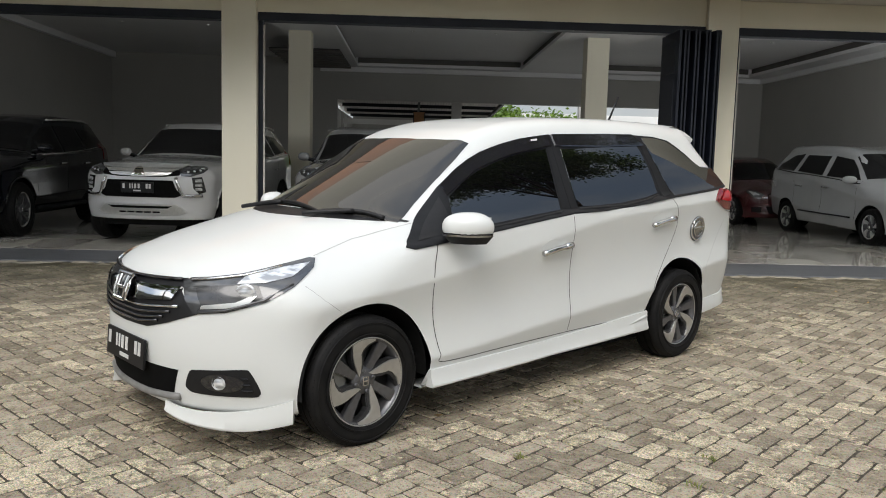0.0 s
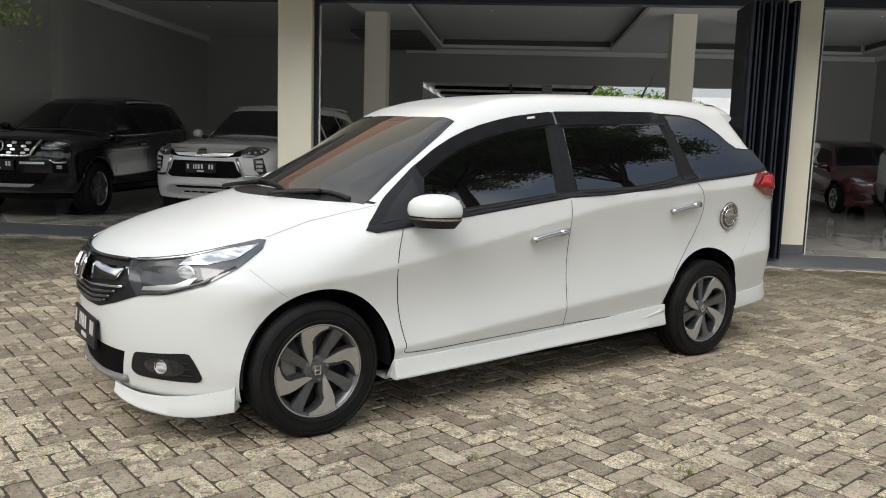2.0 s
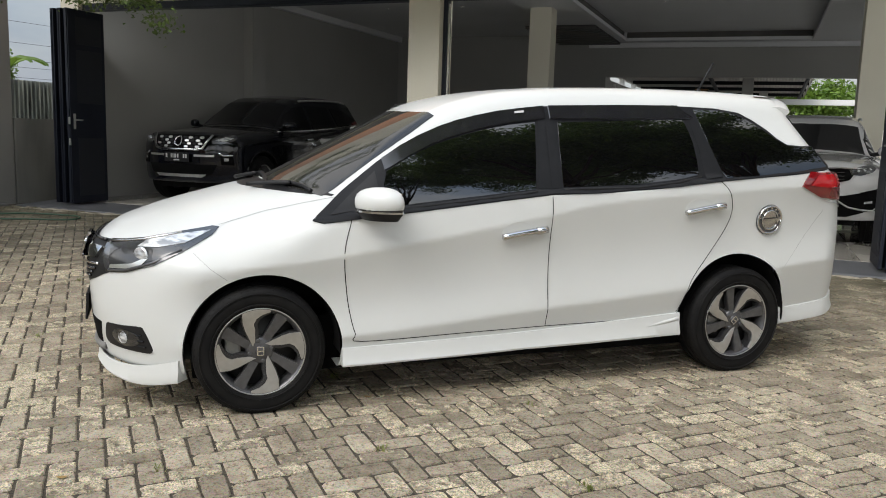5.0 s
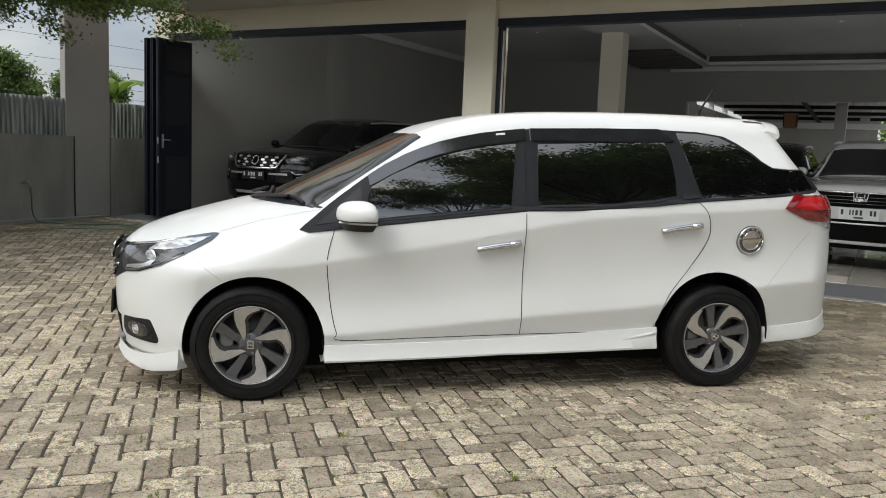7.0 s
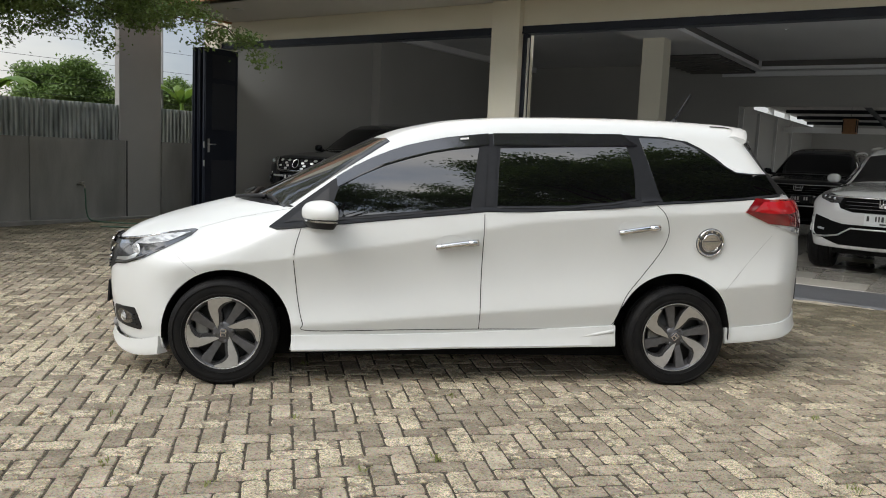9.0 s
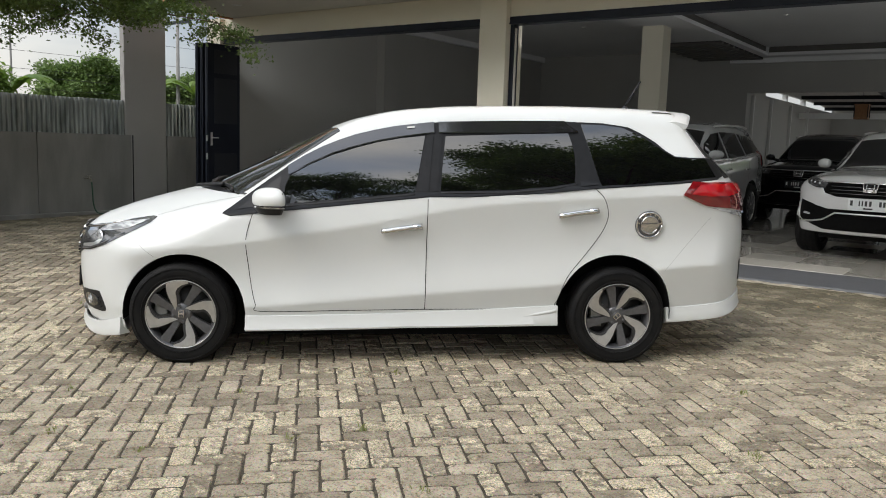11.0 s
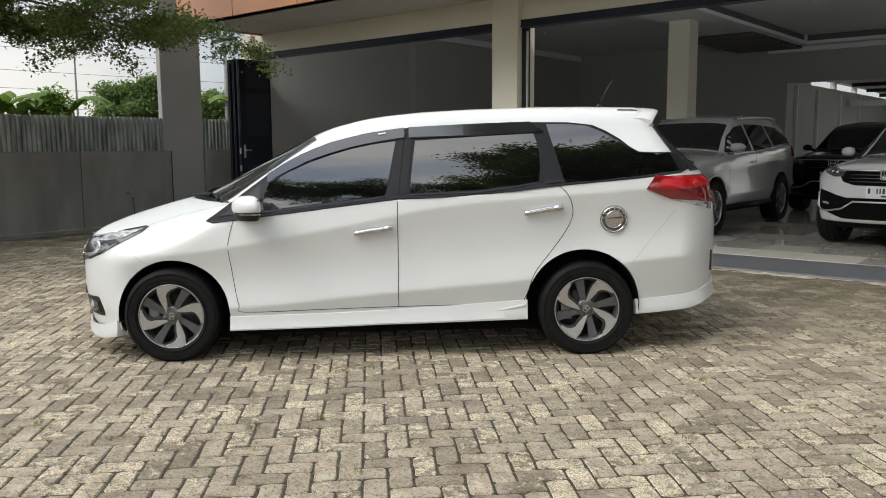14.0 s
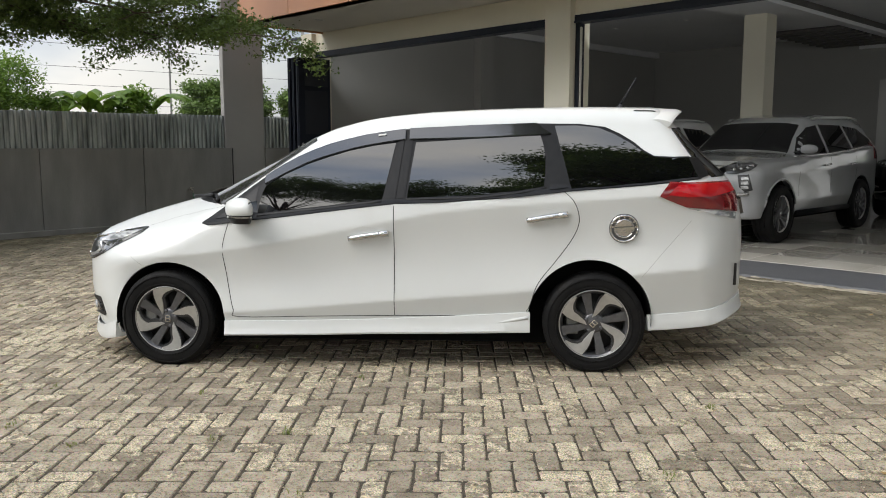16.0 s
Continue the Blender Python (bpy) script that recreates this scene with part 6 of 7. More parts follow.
for y in (28.6, 31.2):
    solid("window_mullion", box(-2.56, -2.39, y, y + 0.10, 3.141, 3.359), M_WHITEWALL, "white mullion in the high window strip", "window frame", group="hall window mullions", kind="structure")
cage = thing("hanging_cage", "small amber wooden cage hanging under the hall roof", "cage", pose(0.42, 24.6, 2.42))
part("base", box(-0.17, 0.17, -0.17, 0.17, 0.0, 0.04, 0.005), M_CAGE, cage)
part("lid", box(-0.17, 0.17, -0.17, 0.17, 0.36, 0.39, 0.005), M_CAGE, cage)
part("cover", box(-0.15, 0.15, -0.15, 0.15, 0.04, 0.36), M_CAGE, cage, "thin amber cloth cover")
for x in (-0.16, 0.16):
    for y in (-0.16, 0.16):
        part("post", box(x - 0.012, x + 0.012, y - 0.012, y + 0.012, 0.04, 0.36), M_GREY_TRIM, cage)
part("cord", tube([(0, 0, 0.39), (0, 0, 1.2)], 0.006, 6), M_WIRE, cage)
solid("neighbour_house", box(2.0, 16.0, 46.0, 52.0, 0.0, 4.2), M_WHITEWALL, "white neighbouring house behind the hall", "house")

# ---- floor tiles ----
def tile_floor(x0, x1, y0, y1, size=0.6):
    verts, faces = [], []
    nx, ny = int((x1 - x0) / size) + 1, int((y1 - y0) / size) + 1
    g = 0.0012
    for i in range(nx):
        for j in range(ny):
            a, b = x0 + i * size + g, min(x0 + (i + 1) * size, x1) - g
            c, d = y0 + j * size + g, min(y0 + (j + 1) * size, y1) - g
            if b <= a or d <= c:
                continue
            k = len(verts)
            z = FLOOR
            verts += [(a, c, z - 0.004), (b, c, z - 0.004), (b, d, z - 0.004), (a, d, z - 0.004), (a + g, c + g, z), (b - g, c + g, z), (b - g, d - g, z), (a + g, d - g, z)]
            faces += [(k + 4, k + 5, k + 6, k + 7), (k, k + 1, k + 5, k + 4), (k + 1, k + 2, k + 6, k + 5), (k + 2, k + 3, k + 7, k + 6), (k + 3, k, k + 4, k + 7)]
    return verts, faces


tagged(link("floor_tiles", mesh_from("floor_tiles", *tile_floor(LEFT, RIGHT, 10.03, 34.0), M_TILE), bpy.data.objects["floor"]), kind="stuff")


# ---- cars in the showroom ----
SUV = dict(
    top=[(-1.0, 0.78), (-0.90, 0.94), (-0.82, 1.02), (-0.7, 1.07), (-0.2, 1.13), (0.35, 1.165), (0.45, 1.19), (1.15, 1.585), (1.4, 1.665), (2.0, 1.725), (2.7, 1.73), (3.3, 1.70), (3.8, 1.64)],
    rear=[(0.2, 3.80), (0.45, 3.86), (0.9, 3.87), (1.1, 3.84), (1.25, 3.78), (1.6, 3.58), (1.75, 3.50)],
    front=[(0.2, -0.80), (0.4, -0.86), (0.6, -0.88), (0.8, -0.88), (0.95, -0.86), (1.05, -0.80), (1.15, -0.65)],
    belt=[(-0.85, 1.02), (0.3, 1.06), (1.5, 1.12), (2.6, 1.18), (3.7, 1.26)],
    taper=[(-0.88, -0.10), (-0.6, -0.045), (-0.3, -0.01), (0.0, 0.0), (3.0, 0.0), (3.5, -0.02), (3.85, -0.08)],
    glass=[(0.2, -0.04), (0.9, -0.02), (1.5, 0.0), (3.0, -0.01), (3.7, -0.06)],
    crease=[(-0.8, 0.86), (0.3, 0.90), (2.6, 0.98), (3.8, 1.0)], low=[(-0.8, 0.52), (0.4, 0.52), (2.6, 0.56), (3.8, 0.60)],
    sweep=[(-0.9, 0.05), (-0.3, 0.08), (0.3, 0.20), (0.6, 0.20), (1.15, 0.10), (1.6, 0.0), (3.8, 0.0)],
    crown=[(-0.8, 0.10), (0.3, 0.05), (0.9, 0.06), (1.5, 0.08), (3.7, 0.10)],
    half=0.915, lean=0.33, inset=0.04, hollow=0.012, nose=0.22, tail=0.25, edge=0.09, under=0.33)


def scaled(p, sx, sy, sz):
    q = {}
    for k, v in p.items():
        if k in ("top", "belt", "crease", "low"):
            q[k] = [(a * sx, b * sz) for a, b in v]
        elif k in ("rear", "front"):
            q[k] = [(a * sz, b * sx) for a, b in v]
        elif k in ("taper", "glass", "sweep", "crown"):
            q[k] = [(a * sx, b) for a, b in v]
        elif k == "half":
            q[k] = v * sy
        elif k == "under":
            q[k] = v * sz
        else:
            q[k] = v
    return q


def inner_car(name, label, template, sx, sy, sz, m, paint, style, wheelbase, face, white_plate=False):
    suv = template is SUV
    f = car_field(scaled(template, sx, sy, sz))
    root = thing(name, label, "car", m)
    r = {"suv": 0.375, "small": 0.30}[style]
    ar = r + 0.055
    arches = [(0.0, r, ar), (wheelbase, r, ar)]
    front = -0.98 * sx if suv else -0.92 * sx
    end = 3.98 * sx if suv else 3.74 * sx
    shell(f, root, (front, -1.0, 0.14), (end, 1.0, 1.9 * sz), 0.036, arches, paint, [
        ("hood", lambda c, n: (n[:, 2] > 0.5) & (c[:, 0] < 0.38 * sx) & (np.abs(c[:, 1]) < 0.66), ""),
        ("roof", lambda c, n: (n[:, 2] > 0.6) & (c[:, 0] > 1.1 * sx) & (c[:, 2] > 1.3 * sz), "")])
    for x, z, a in arches:
        for s in (-1, 1):
            wheel_well(root, x, z, a - 0.004, 0.84 * sy if suv else 0.78, 0.45, s)
            add_wheel(root, style, x, (0.80 * sy if suv else 0.72) * s, r, s, 0.2 + x)
    part("underbody", box(front + 0.4, end - 0.4, -0.6, 0.6, 0.24, 0.5), M_GAP, root)

    def pt(*q):
        return [(x * sx, z * sz) for x, z in q]
    if suv:
        scr = [(0.62, -0.68), (0.9, -0.62), (1.18, -0.58), (1.12, 0.0), (1.18, 0.58), (0.9, 0.62), (0.62, 0.68), (0.50, 0.35), (0.46, 0.0), (0.50, -0.35)]
        wins = [pt((0.66, 1.13), (0.95, 1.36), (1.25, 1.50), (1.58, 1.54), (1.58, 1.15)), pt((1.68, 1.15), (1.68, 1.55), (2.45, 1.55), (2.52, 1.20)), pt((2.62, 1.22), (2.55, 1.54), (3.05, 1.51), (3.42, 1.36), (3.45, 1.28))]
        belt = pt((0.58, 1.10), (1.6, 1.135), (2.6, 1.195), (3.48, 1.27))
    else:
        scr = [(0.37, -0.655), (0.641, -0.582), (0.90, -0.515), (0.832, 0.0), (0.90, 0.515), (0.641, 0.582), (0.37, 0.655), (0.18, 0.38), (0.10, 0.0), (0.18, -0.38)]
        wins = [pt((0.46, 1.0), (0.70, 1.18), (0.95, 1.33), (1.42, 1.39), (1.38, 1.05)), pt((1.53, 1.06), (1.57, 1.39), (2.30, 1.41), (2.35, 1.12)), pt((2.50, 1.12), (2.42, 1.43), (2.75, 1.40), (3.05, 1.24), (3.08, 1.16))]
        belt = pt((0.40, 0.94), (1.4, 1.03), (2.4, 1.09), (3.1, 1.15))
    part("windscreen", laid(f, "top", [(x * sx, y * sy) for x, y in scr], 0.006, 0.01, 0.12), M_GLASS_PLAIN, root, "dark windscreen")
    for o in wins:
        twin("side_window", lambda s, q=o: laid(f, "side", q, 0.006, 0.01, 0.1, s), M_GLASS_PLAIN, root, "dark tinted glass")
    twin("belt_strip", lambda s: seam(f, "side", belt, side=s, lift=0.004, round_=0.011, cell=0.1), M_CHROME if suv else M_BLACK, root, "", True)
    for x in (0.52, 1.60, 2.56) if suv else (0.40, 1.45, 2.40):
        z0, z1 = (0.5, 1.1) if suv else (0.36, 0.98)
        twin("door_gap", lambda s, q=x: seam(f, "side", pt((q, z0), (q, z1)), 0.008, side=s, cell=0.1), M_GAP, root)
    for x in (1.42, 2.38) if suv else (1.28, 2.2):
        z = (0.98 if suv else 0.86) * sz
        twin("door_handle", lambda s, q=x: seam(f, "side", [(q * sx - 0.1, z), (q * sx + 0.1, z + 0.01)], side=s, lift=0.02, round_=0.014), M_CHROME, root, "chrome door handle", True)
    zm, xm = (1.20, 0.75) if suv else (1.0, 0.55)
    for s in (-1, 1):
        mir = part("side_mirror", mirror_shell(s), paint, root, "", False, pose(xm * sx, (0.925 * sy if suv else 0.87) * s, zm * sz))
        mir.scale = (0.95, 0.95, 0.95)
        part("mirror_arm", tube([(-0.02, 0.07 * -s, -0.03), (-0.04, 0.2 * -s, -0.06)], [0.03, 0.03], 8), M_BLACK, mir)
    # face
    def lay(nm, kind, pts, mat, lift, parent=None, side=-1, label="", dome=0.0):
        return part(nm, laid(f, kind, [(u, z * sz) for u, z in pts], lift, 0.014, 0.07, side, dome), mat, parent or root, label)

    def rod(nm, kind, pts, r, mat, lift=0.012, parent=None, side=-1, label=""):
        return part(nm, seam(f, kind, [(u, z * sz) for u, z in pts], lift=lift, round_=r, cell=2 if kind == "nose" else 0.08, side=side), mat, parent or root, label, True)
    if suv:
        if face == "shield":
            gr = lay("grille", "front", [(-0.60, 1.035), (0.60, 1.035), (0.50, 0.91), (0.30, 0.89), (-0.30, 0.89), (-0.50, 0.91)], M_VOID, 0.006, label="dark radiator grille")
            for z0, h, w in ((1.022, 0.020, 0.58), (0.972, 0.016, 0.48), (0.925, 0.016, 0.42)):
                lay("grille_bar", "front", [(-w, z0 + h), (w, z0 + h), (w - 0.06, z0 - h), (0.1, z0 - h - 0.012), (-0.1, z0 - h - 0.012), (-w + 0.06, z0 - h)], M_SILVER, 0.018, gr, label="satin silver grille bar", dome=0.006)
            lay("lower_grille", "front", [(-0.43, 0.845), (0.43, 0.845), (0.47, 0.74), (0.53, 0.655), (0.46, 0.625), (-0.46, 0.625), (-0.53, 0.655), (-0.47, 0.74)], M_VOID, 0.008, label="black shield-shaped lower grille")
            lay("emblem", "front", [(-0.085, 0.895), (0.085, 0.895), (0.045, 0.985), (0.0, 1.005), (-0.045, 0.985)], M_CHROME, 0.034, label="chrome maker's badge")
            guard = lay("bumper_guard", "front", [(-0.48, 0.535), (0.48, 0.535), (0.58, 0.44), (0.50, 0.40), (-0.50, 0.40), (-0.58, 0.44)], M_SILVER, 0.014, label="silver skid plate")
            lay("guard_slot", "front", [(-0.42, 0.515), (0.42, 0.515), (0.36, 0.485), (-0.36, 0.485)], M_VOID, 0.018, guard)
            for k in range(5):
                lay("guard_slot", "front", [(-0.27 + k * 0.11, 0.445), (-0.18 + k * 0.11, 0.445), (-0.18 + k * 0.11, 0.425), (-0.27 + k * 0.11, 0.425)], M_VOID, 0.018, guard)
        elif face == "vgrille":
            gr = lay("grille", "front", [(-0.56, 1.02), (0.56, 1.02), (0.44, 0.82), (-0.44, 0.82)], M_VOID, 0.006, label="dark honeycomb radiator grille")
            for r_ in range(4):
                for k in range(9 - r_ % 2):
                    u, z = -0.36 + k * 0.09 + 0.045 * (r_ % 2), 0.985 - r_ * 0.043
                    if abs(u) > 0.07:
                        lay("grille_cell", "front", [(u - 0.036, z), (u - 0.02, z + 0.015), (u + 0.02, z + 0.015), (u + 0.036, z), (u + 0.02, z - 0.015), (u - 0.02, z - 0.015)], M_GREY_TRIM if k % 2 else M_SILVER, 0.012, gr)
            rod("grille_frame", "front", [(-0.50, 1.015), (-0.40, 0.83), (-0.30, 0.815), (0.30, 0.815), (0.40, 0.83), (0.50, 1.015)], 0.020, M_CHROME, 0.016, gr, label="chrome V-shaped grille frame")
            rod("emblem", "front", [(0.06 * math.cos(2 * math.pi * k / 20), 0.925 + 0.06 * math.sin(2 * math.pi * k / 20)) for k in range(21)], 0.010, M_CHROME, 0.022, label="round chrome maker's badge")
            lay("lower_grille", "front", [(-0.60, 0.60), (0.60, 0.60), (0.52, 0.46), (-0.52, 0.46)], M_VOID, 0.006, label="black lower grille")
            lay("bumper_guard", "front", [(-0.44, 0.455), (0.44, 0.455), (0.38, 0.415), (-0.38, 0.415)], M_SILVER, 0.014, label="silver skid plate")
            for y0, y1 in ((-0.56, -0.27), (0.27, 0.56)):
                lay("bumper_strip", "front", [(y0, 0.745), (y1, 0.745), (y1, 0.715), (y0, 0.715)], M_SILVER, 0.012, label="bright bumper strip")
        else:
            gr = lay("grille", "front", [(-0.58, 0.985), (0.58, 0.985), (0.50, 0.84), (0.36, 0.80), (-0.36, 0.80), (-0.50, 0.84)], M_VOID, 0.006, label="dark radiator grille")
            rod("grille_bar", "front", [(-0.66, 0.978), (-0.2, 0.972), (0.2, 0.972), (0.66, 0.978)], 0.011, M_CHROME, 0.016, gr, label="chrome grille bar")
            for z0 in (0.925, 0.885, 0.845):
                rod("grille_slat", "front", [(-0.44, z0), (0.44, z0)], 0.007, M_BLACK_GLOSS, 0.012, gr)
            em = lay("emblem", "front", [(-0.07, 0.865), (0.07, 0.865), (0.082, 0.965), (-0.082, 0.965)], M_BLACK_GLOSS, 0.026, label="chrome framed maker's badge")
            for p0, p1 in (((-0.066, 0.870), (-0.078, 0.962)), ((0.066, 0.870), (0.078, 0.962)), ((-0.078, 0.962), (0.078, 0.962)), ((-0.066, 0.870), (0.066, 0.870)), ((-0.036, 0.880), (-0.042, 0.952)), ((0.036, 0.880), (0.042, 0.952)), ((-0.036, 0.915), (0.036, 0.915))):
                rod("emblem_bar", "front", [p0, p1], 0.008, M_CHROME, 0.032, em)
            lay("lower_grille", "front", [(-0.70, 0.70), (-0.46, 0.645), (0.46, 0.645), (0.70, 0.70), (0.68, 0.44), (0.50, 0.38), (-0.50, 0.38), (-0.68, 0.44)], M_VOID, 0.008, label="black lower bumper")
            rod("chrome_trim", "front", [(-0.66, 0.47), (-0.50, 0.505), (-0.36, 0.60), (0.36, 0.60), (0.50, 0.505), (0.66, 0.47)], 0.010, M_SILVER, 0.016, label="silver bumper trim line")
        for s in (-1, 1):
            hi = 0.025 if face == "shield" else 0.0
            hl = lay("headlight", "nose", [(26, 0.965 + hi), (27, 0.905), (33, 0.90), (41, 0.945), (47, 1.01), (44, 1.035), (34, 1.005 + hi)], M_LAMP_DARK, 0.010, None, s, "narrow swept headlight")
            lay("lamp_reflector", "nose", [(29, 0.955), (35, 0.935), (42, 0.985), (36, 0.995)], M_LAMP if face == "vgrille" else M_LAMP_GREY, 0.016, hl, s)
            for u, z in ((31.5, 0.958), (35.5, 0.965), (39.5, 0.978)):
                o, d = rays("nose", [(u, z * sz)], s)
                q = cast(f, o, d, 1.6)[0]
                part("lamp_bulb", lathe([(0.0005, -0.022), (0.012, -0.02), (0.018, -0.012), (0.02, 0.002)], 14), M_LAMP, hl, "", True, Matrix.Translation(q) @ pose(0, 0, 0, 0, 0, (-90 + u) if s < 0 else (-90 - u)))
            if face == "shield":
                pod = lay("fog_pod", "nose", [(33.5, 0.885), (40, 0.895), (42.5, 0.70), (38, 0.675), (34.5, 0.74)], M_LAMP_GREY, 0.010, None, s, "tall fog lamp pod")
                for z in (0.845, 0.79, 0.735):
                    lay("fog_lamp", "nose", [(35.4, z + 0.018), (39.5, z + 0.020), (39.9, z - 0.018), (35.6, z - 0.020)], M_LAMP, 0.015, pod, s)
                rod("chrome_blade", "nose", [(23.5, 0.885), (25.0, 0.80), (26.5, 0.70), (28.0, 0.655), (33, 0.645), (40, 0.655)], 0.024, M_CHROME, 0.010, None, s, "chrome front blade")
            elif face == "vgrille":
                rod("chrome_blade", "nose", [(31, 0.775), (34, 0.735), (41, 0.745)], 0.014, M_CHROME, 0.010, None, s, "chrome fog lamp strip")
                lay("fog_bezel", "nose", [(32, 0.73), (41, 0.735), (42, 0.60), (33, 0.60)], M_VOID, 0.008, None, s, "dark lamp pod")
                lay("fog_lamp", "nose", [(35, 0.66), (38, 0.66), (38, 0.70), (35, 0.70)], M_LAMP, 0.014, None, s)
            else:
                lay("fog_bezel", "nose", [(33, 0.69), (44, 0.74), (46, 0.47), (34, 0.44)], M_VOID, 0.008, None, s, "dark lamp pod")
                lay("fog_lamp", "nose", [(36, 0.575), (41, 0.585), (41, 0.56), (36, 0.55)], M_LAMP, 0.014, None, s)
                rod("chrome_trim", "nose", [(33, 0.475), (42, 0.465), (45.5, 0.52), (45.5, 0.70)], 0.010, M_SILVER, 0.014, None, s, "silver bumper trim line")
            part("roof_rail", seam(f, "top", [(1.5 * sx, 0.60 * s * sy), (3.2 * sx, 0.60 * s * sy)], lift=0.035, round_=0.016, cell=0.2), M_SILVER, root, "", True)
            part("side_step", tube([(0.5 * sx, 0.90 * s * sy, 0.36), (2.3 * sx, 0.90 * s * sy, 0.36)], 0.035, 8), M_GREY_TRIM, root, "", True)
            part("tail_light", laid(f, "tail", [(55, 1.05 * sz), (38, 1.05 * sz), (40, 1.35 * sz), (52, 1.30 * sz)], 0.01, 0.012, 0.08, s), M_RED_DARK, root)
            part("arch_trim", seam(f, "side", [((r + 0.075) * math.cos(t), r + (r + 0.075) * math.sin(t)) for t in np.linspace(0.25, 2.9, 16)], 0.0, side=s, lift=0.004, round_=0.014, cell=0.1), paint, root, "", True)
        number_plate(root, pose(-0.915 * sx, 0, {"shield": 0.75, "vgrille": 0.70}.get(face, 0.72) * sz, 0, 0, -90), white_plate)
    else:
        part("grille", laid(f, "front", pt((-0.36, 0.74), (0.36, 0.74), (0.30, 0.62), (-0.30, 0.62)), 0.006, 0.02, 0.1), M_BLACK_GLOSS, root, "dark grille")
        part("grille_slat", seam(f, "front", pt((-0.36, 0.70), (0.36, 0.70)), lift=0.012, round_=0.012, cell=0.08), M_CHROME, root, "", True)
        part("lower_grille", laid(f, "front", pt((-0.42, 0.46), (0.42, 0.46), (0.34, 0.30), (-0.34, 0.30)), 0.006, 0.02, 0.1), M_BLACK, root, "black lower grille")
        for s in (-1, 1):
            hl = part("headlight", laid(f, "nose", [(26, 0.72 * sz), (28, 0.64 * sz), (38, 0.66 * sz), (51, 0.79 * sz), (48, 0.83 * sz), (34, 0.785 * sz)], 0.010, 0.012, 0.08, s), M_LAMP_DARK, root, "headlight")
            part("lamp_reflector", laid(f, "nose", [(30, 0.71 * sz), (38, 0.695 * sz), (46, 0.78 * sz), (37, 0.765 * sz)], 0.014, 0.004, 0.06, s), M_LAMP, hl)
            part("fog_bezel", laid(f, "nose", [(28, 0.44 * sz), (40, 0.44 * sz), (40, 0.32 * sz), (28, 0.32 * sz)], 0.006, 0.012, 0.08, s), M_BLACK, root)
            part("tail_light", laid(f, "tail", [(64, 0.98 * sz), (44, 0.98 * sz), (44, 0.80 * sz), (62, 0.82 * sz)], 0.01, 0.012, 0.06, s, 0.01), M_LAMP, root, "clear wrap-around tail light")
            part("side_moulding", seam(f, "side", [(0.5 * sx, 0.42), (2.2 * sx, 0.45)], side=s, lift=0.004, round_=0.014, cell=0.1), M_GREY_TRIM, root, "", True)
        number_plate(root, pose(-0.79 * sx, 0, 0.50 * sz, 0, 0, -90), white_plate)
    return root


def parked(x, y, yaw, ahead):
    """Pose for a car whose nose (ahead metres before its front axle) stands at (x, y); yaw 0 faces the yard."""
    a = radians(90 + yaw)
    return pose(x + ahead * math.cos(a), y + ahead * math.sin(a), FLOOR, 0, 0, 90 + yaw)


inner_car("suv", "black off-road wagon parked beside the showroom wall", SUV, 1.03, 1.0, 1.02, parked(-5.98, 10.45, 2, 0.91), M_PAINT_BLACK, "suv", 2.85, "vgrille")
inner_car("suv", "white off-road wagon with bold chrome front", SUV, 1.0, 0.99, 1.0, parked(-3.27, 10.62, -6, 0.88), M_PAINT_WHITE2, "suv", 2.80, "shield")
inner_car("suv", "pearl white off-road wagon behind the open bay", SUV, 1.0, 0.99, 1.0, parked(-0.50, 10.95, 0, 0.88), M_PAINT_SILVER, "suv", 2.80, "shield")
inner_car("suv", "white compact crossover with a white number plate", SUV, 0.97, 1.0, 0.945, parked(2.62, 11.22, -4, 0.85), M_PAINT_WHITE2, "suv", 2.66, "dark", True)
inner_car("suv", "black people mover standing deep in the showroom", SUV, 1.0, 0.97, 0.98, parked(0.75, 16.3, 0, 0.88), M_PAINT_BLACK, "suv", 2.75, "dark")
inner_car("hatchback", "dark maroon small car on the glossy floor", MPV, 0.90, 1.0, 0.93, parked(7.95, 16.4, 2, 0.72), M_PAINT_MAROON, "small", 2.40, "small")
inner_car("minivan", "silver-white people carrier on the glossy floor", MPV, 1.0, 1.0, 1.05, parked(8.55, 12.15, 3, 0.79), M_PAINT_SILVER, "small", 2.655, "small")


# ---- trees, wires and the far side ----
def leaf_cloud(centres, per, spread, size, seed, flat=0.8):
    """Many small folded leaves scattered in clumps."""
    g = np.random.default_rng(seed)
    c = np.repeat(np.asarray(centres, float), per, axis=0)
    n = len(c)
    p = c + g.normal(0, 1, (n, 3)) * np.asarray(spread)
    a, b = g.uniform(0, 2 * np.pi, n), g.normal(0, 0.6, n)
    l = size * g.uniform(0.6, 1.25, n)
    d = np.stack([np.cos(a) * np.cos(b), np.sin(a) * np.cos(b), np.sin(b)], 1)
    up = np.stack([g.normal(0, 0.5, n), g.normal(0, 0.5, n), np.ones(n) * flat], 1)
    s = np.cross(d, up)
    s /= np.linalg.norm(s, axis=1)[:, None]
    nn = np.cross(s, d)
    w = (l * 0.28)[:, None]
    l = l[:, None]
    v = np.stack([p, p + d * l * 0.5 + s * w + nn * w * 0.4, p + d * l, p + d * l * 0.5 - s * w + nn * w * 0.4], 1).reshape(-1, 3)
    k = np.arange(n)[:, None] * 4
    f = np.concatenate([k + np.array([0, 1, 2]), k + np.array([0, 2, 3])], 0)
    return v, f


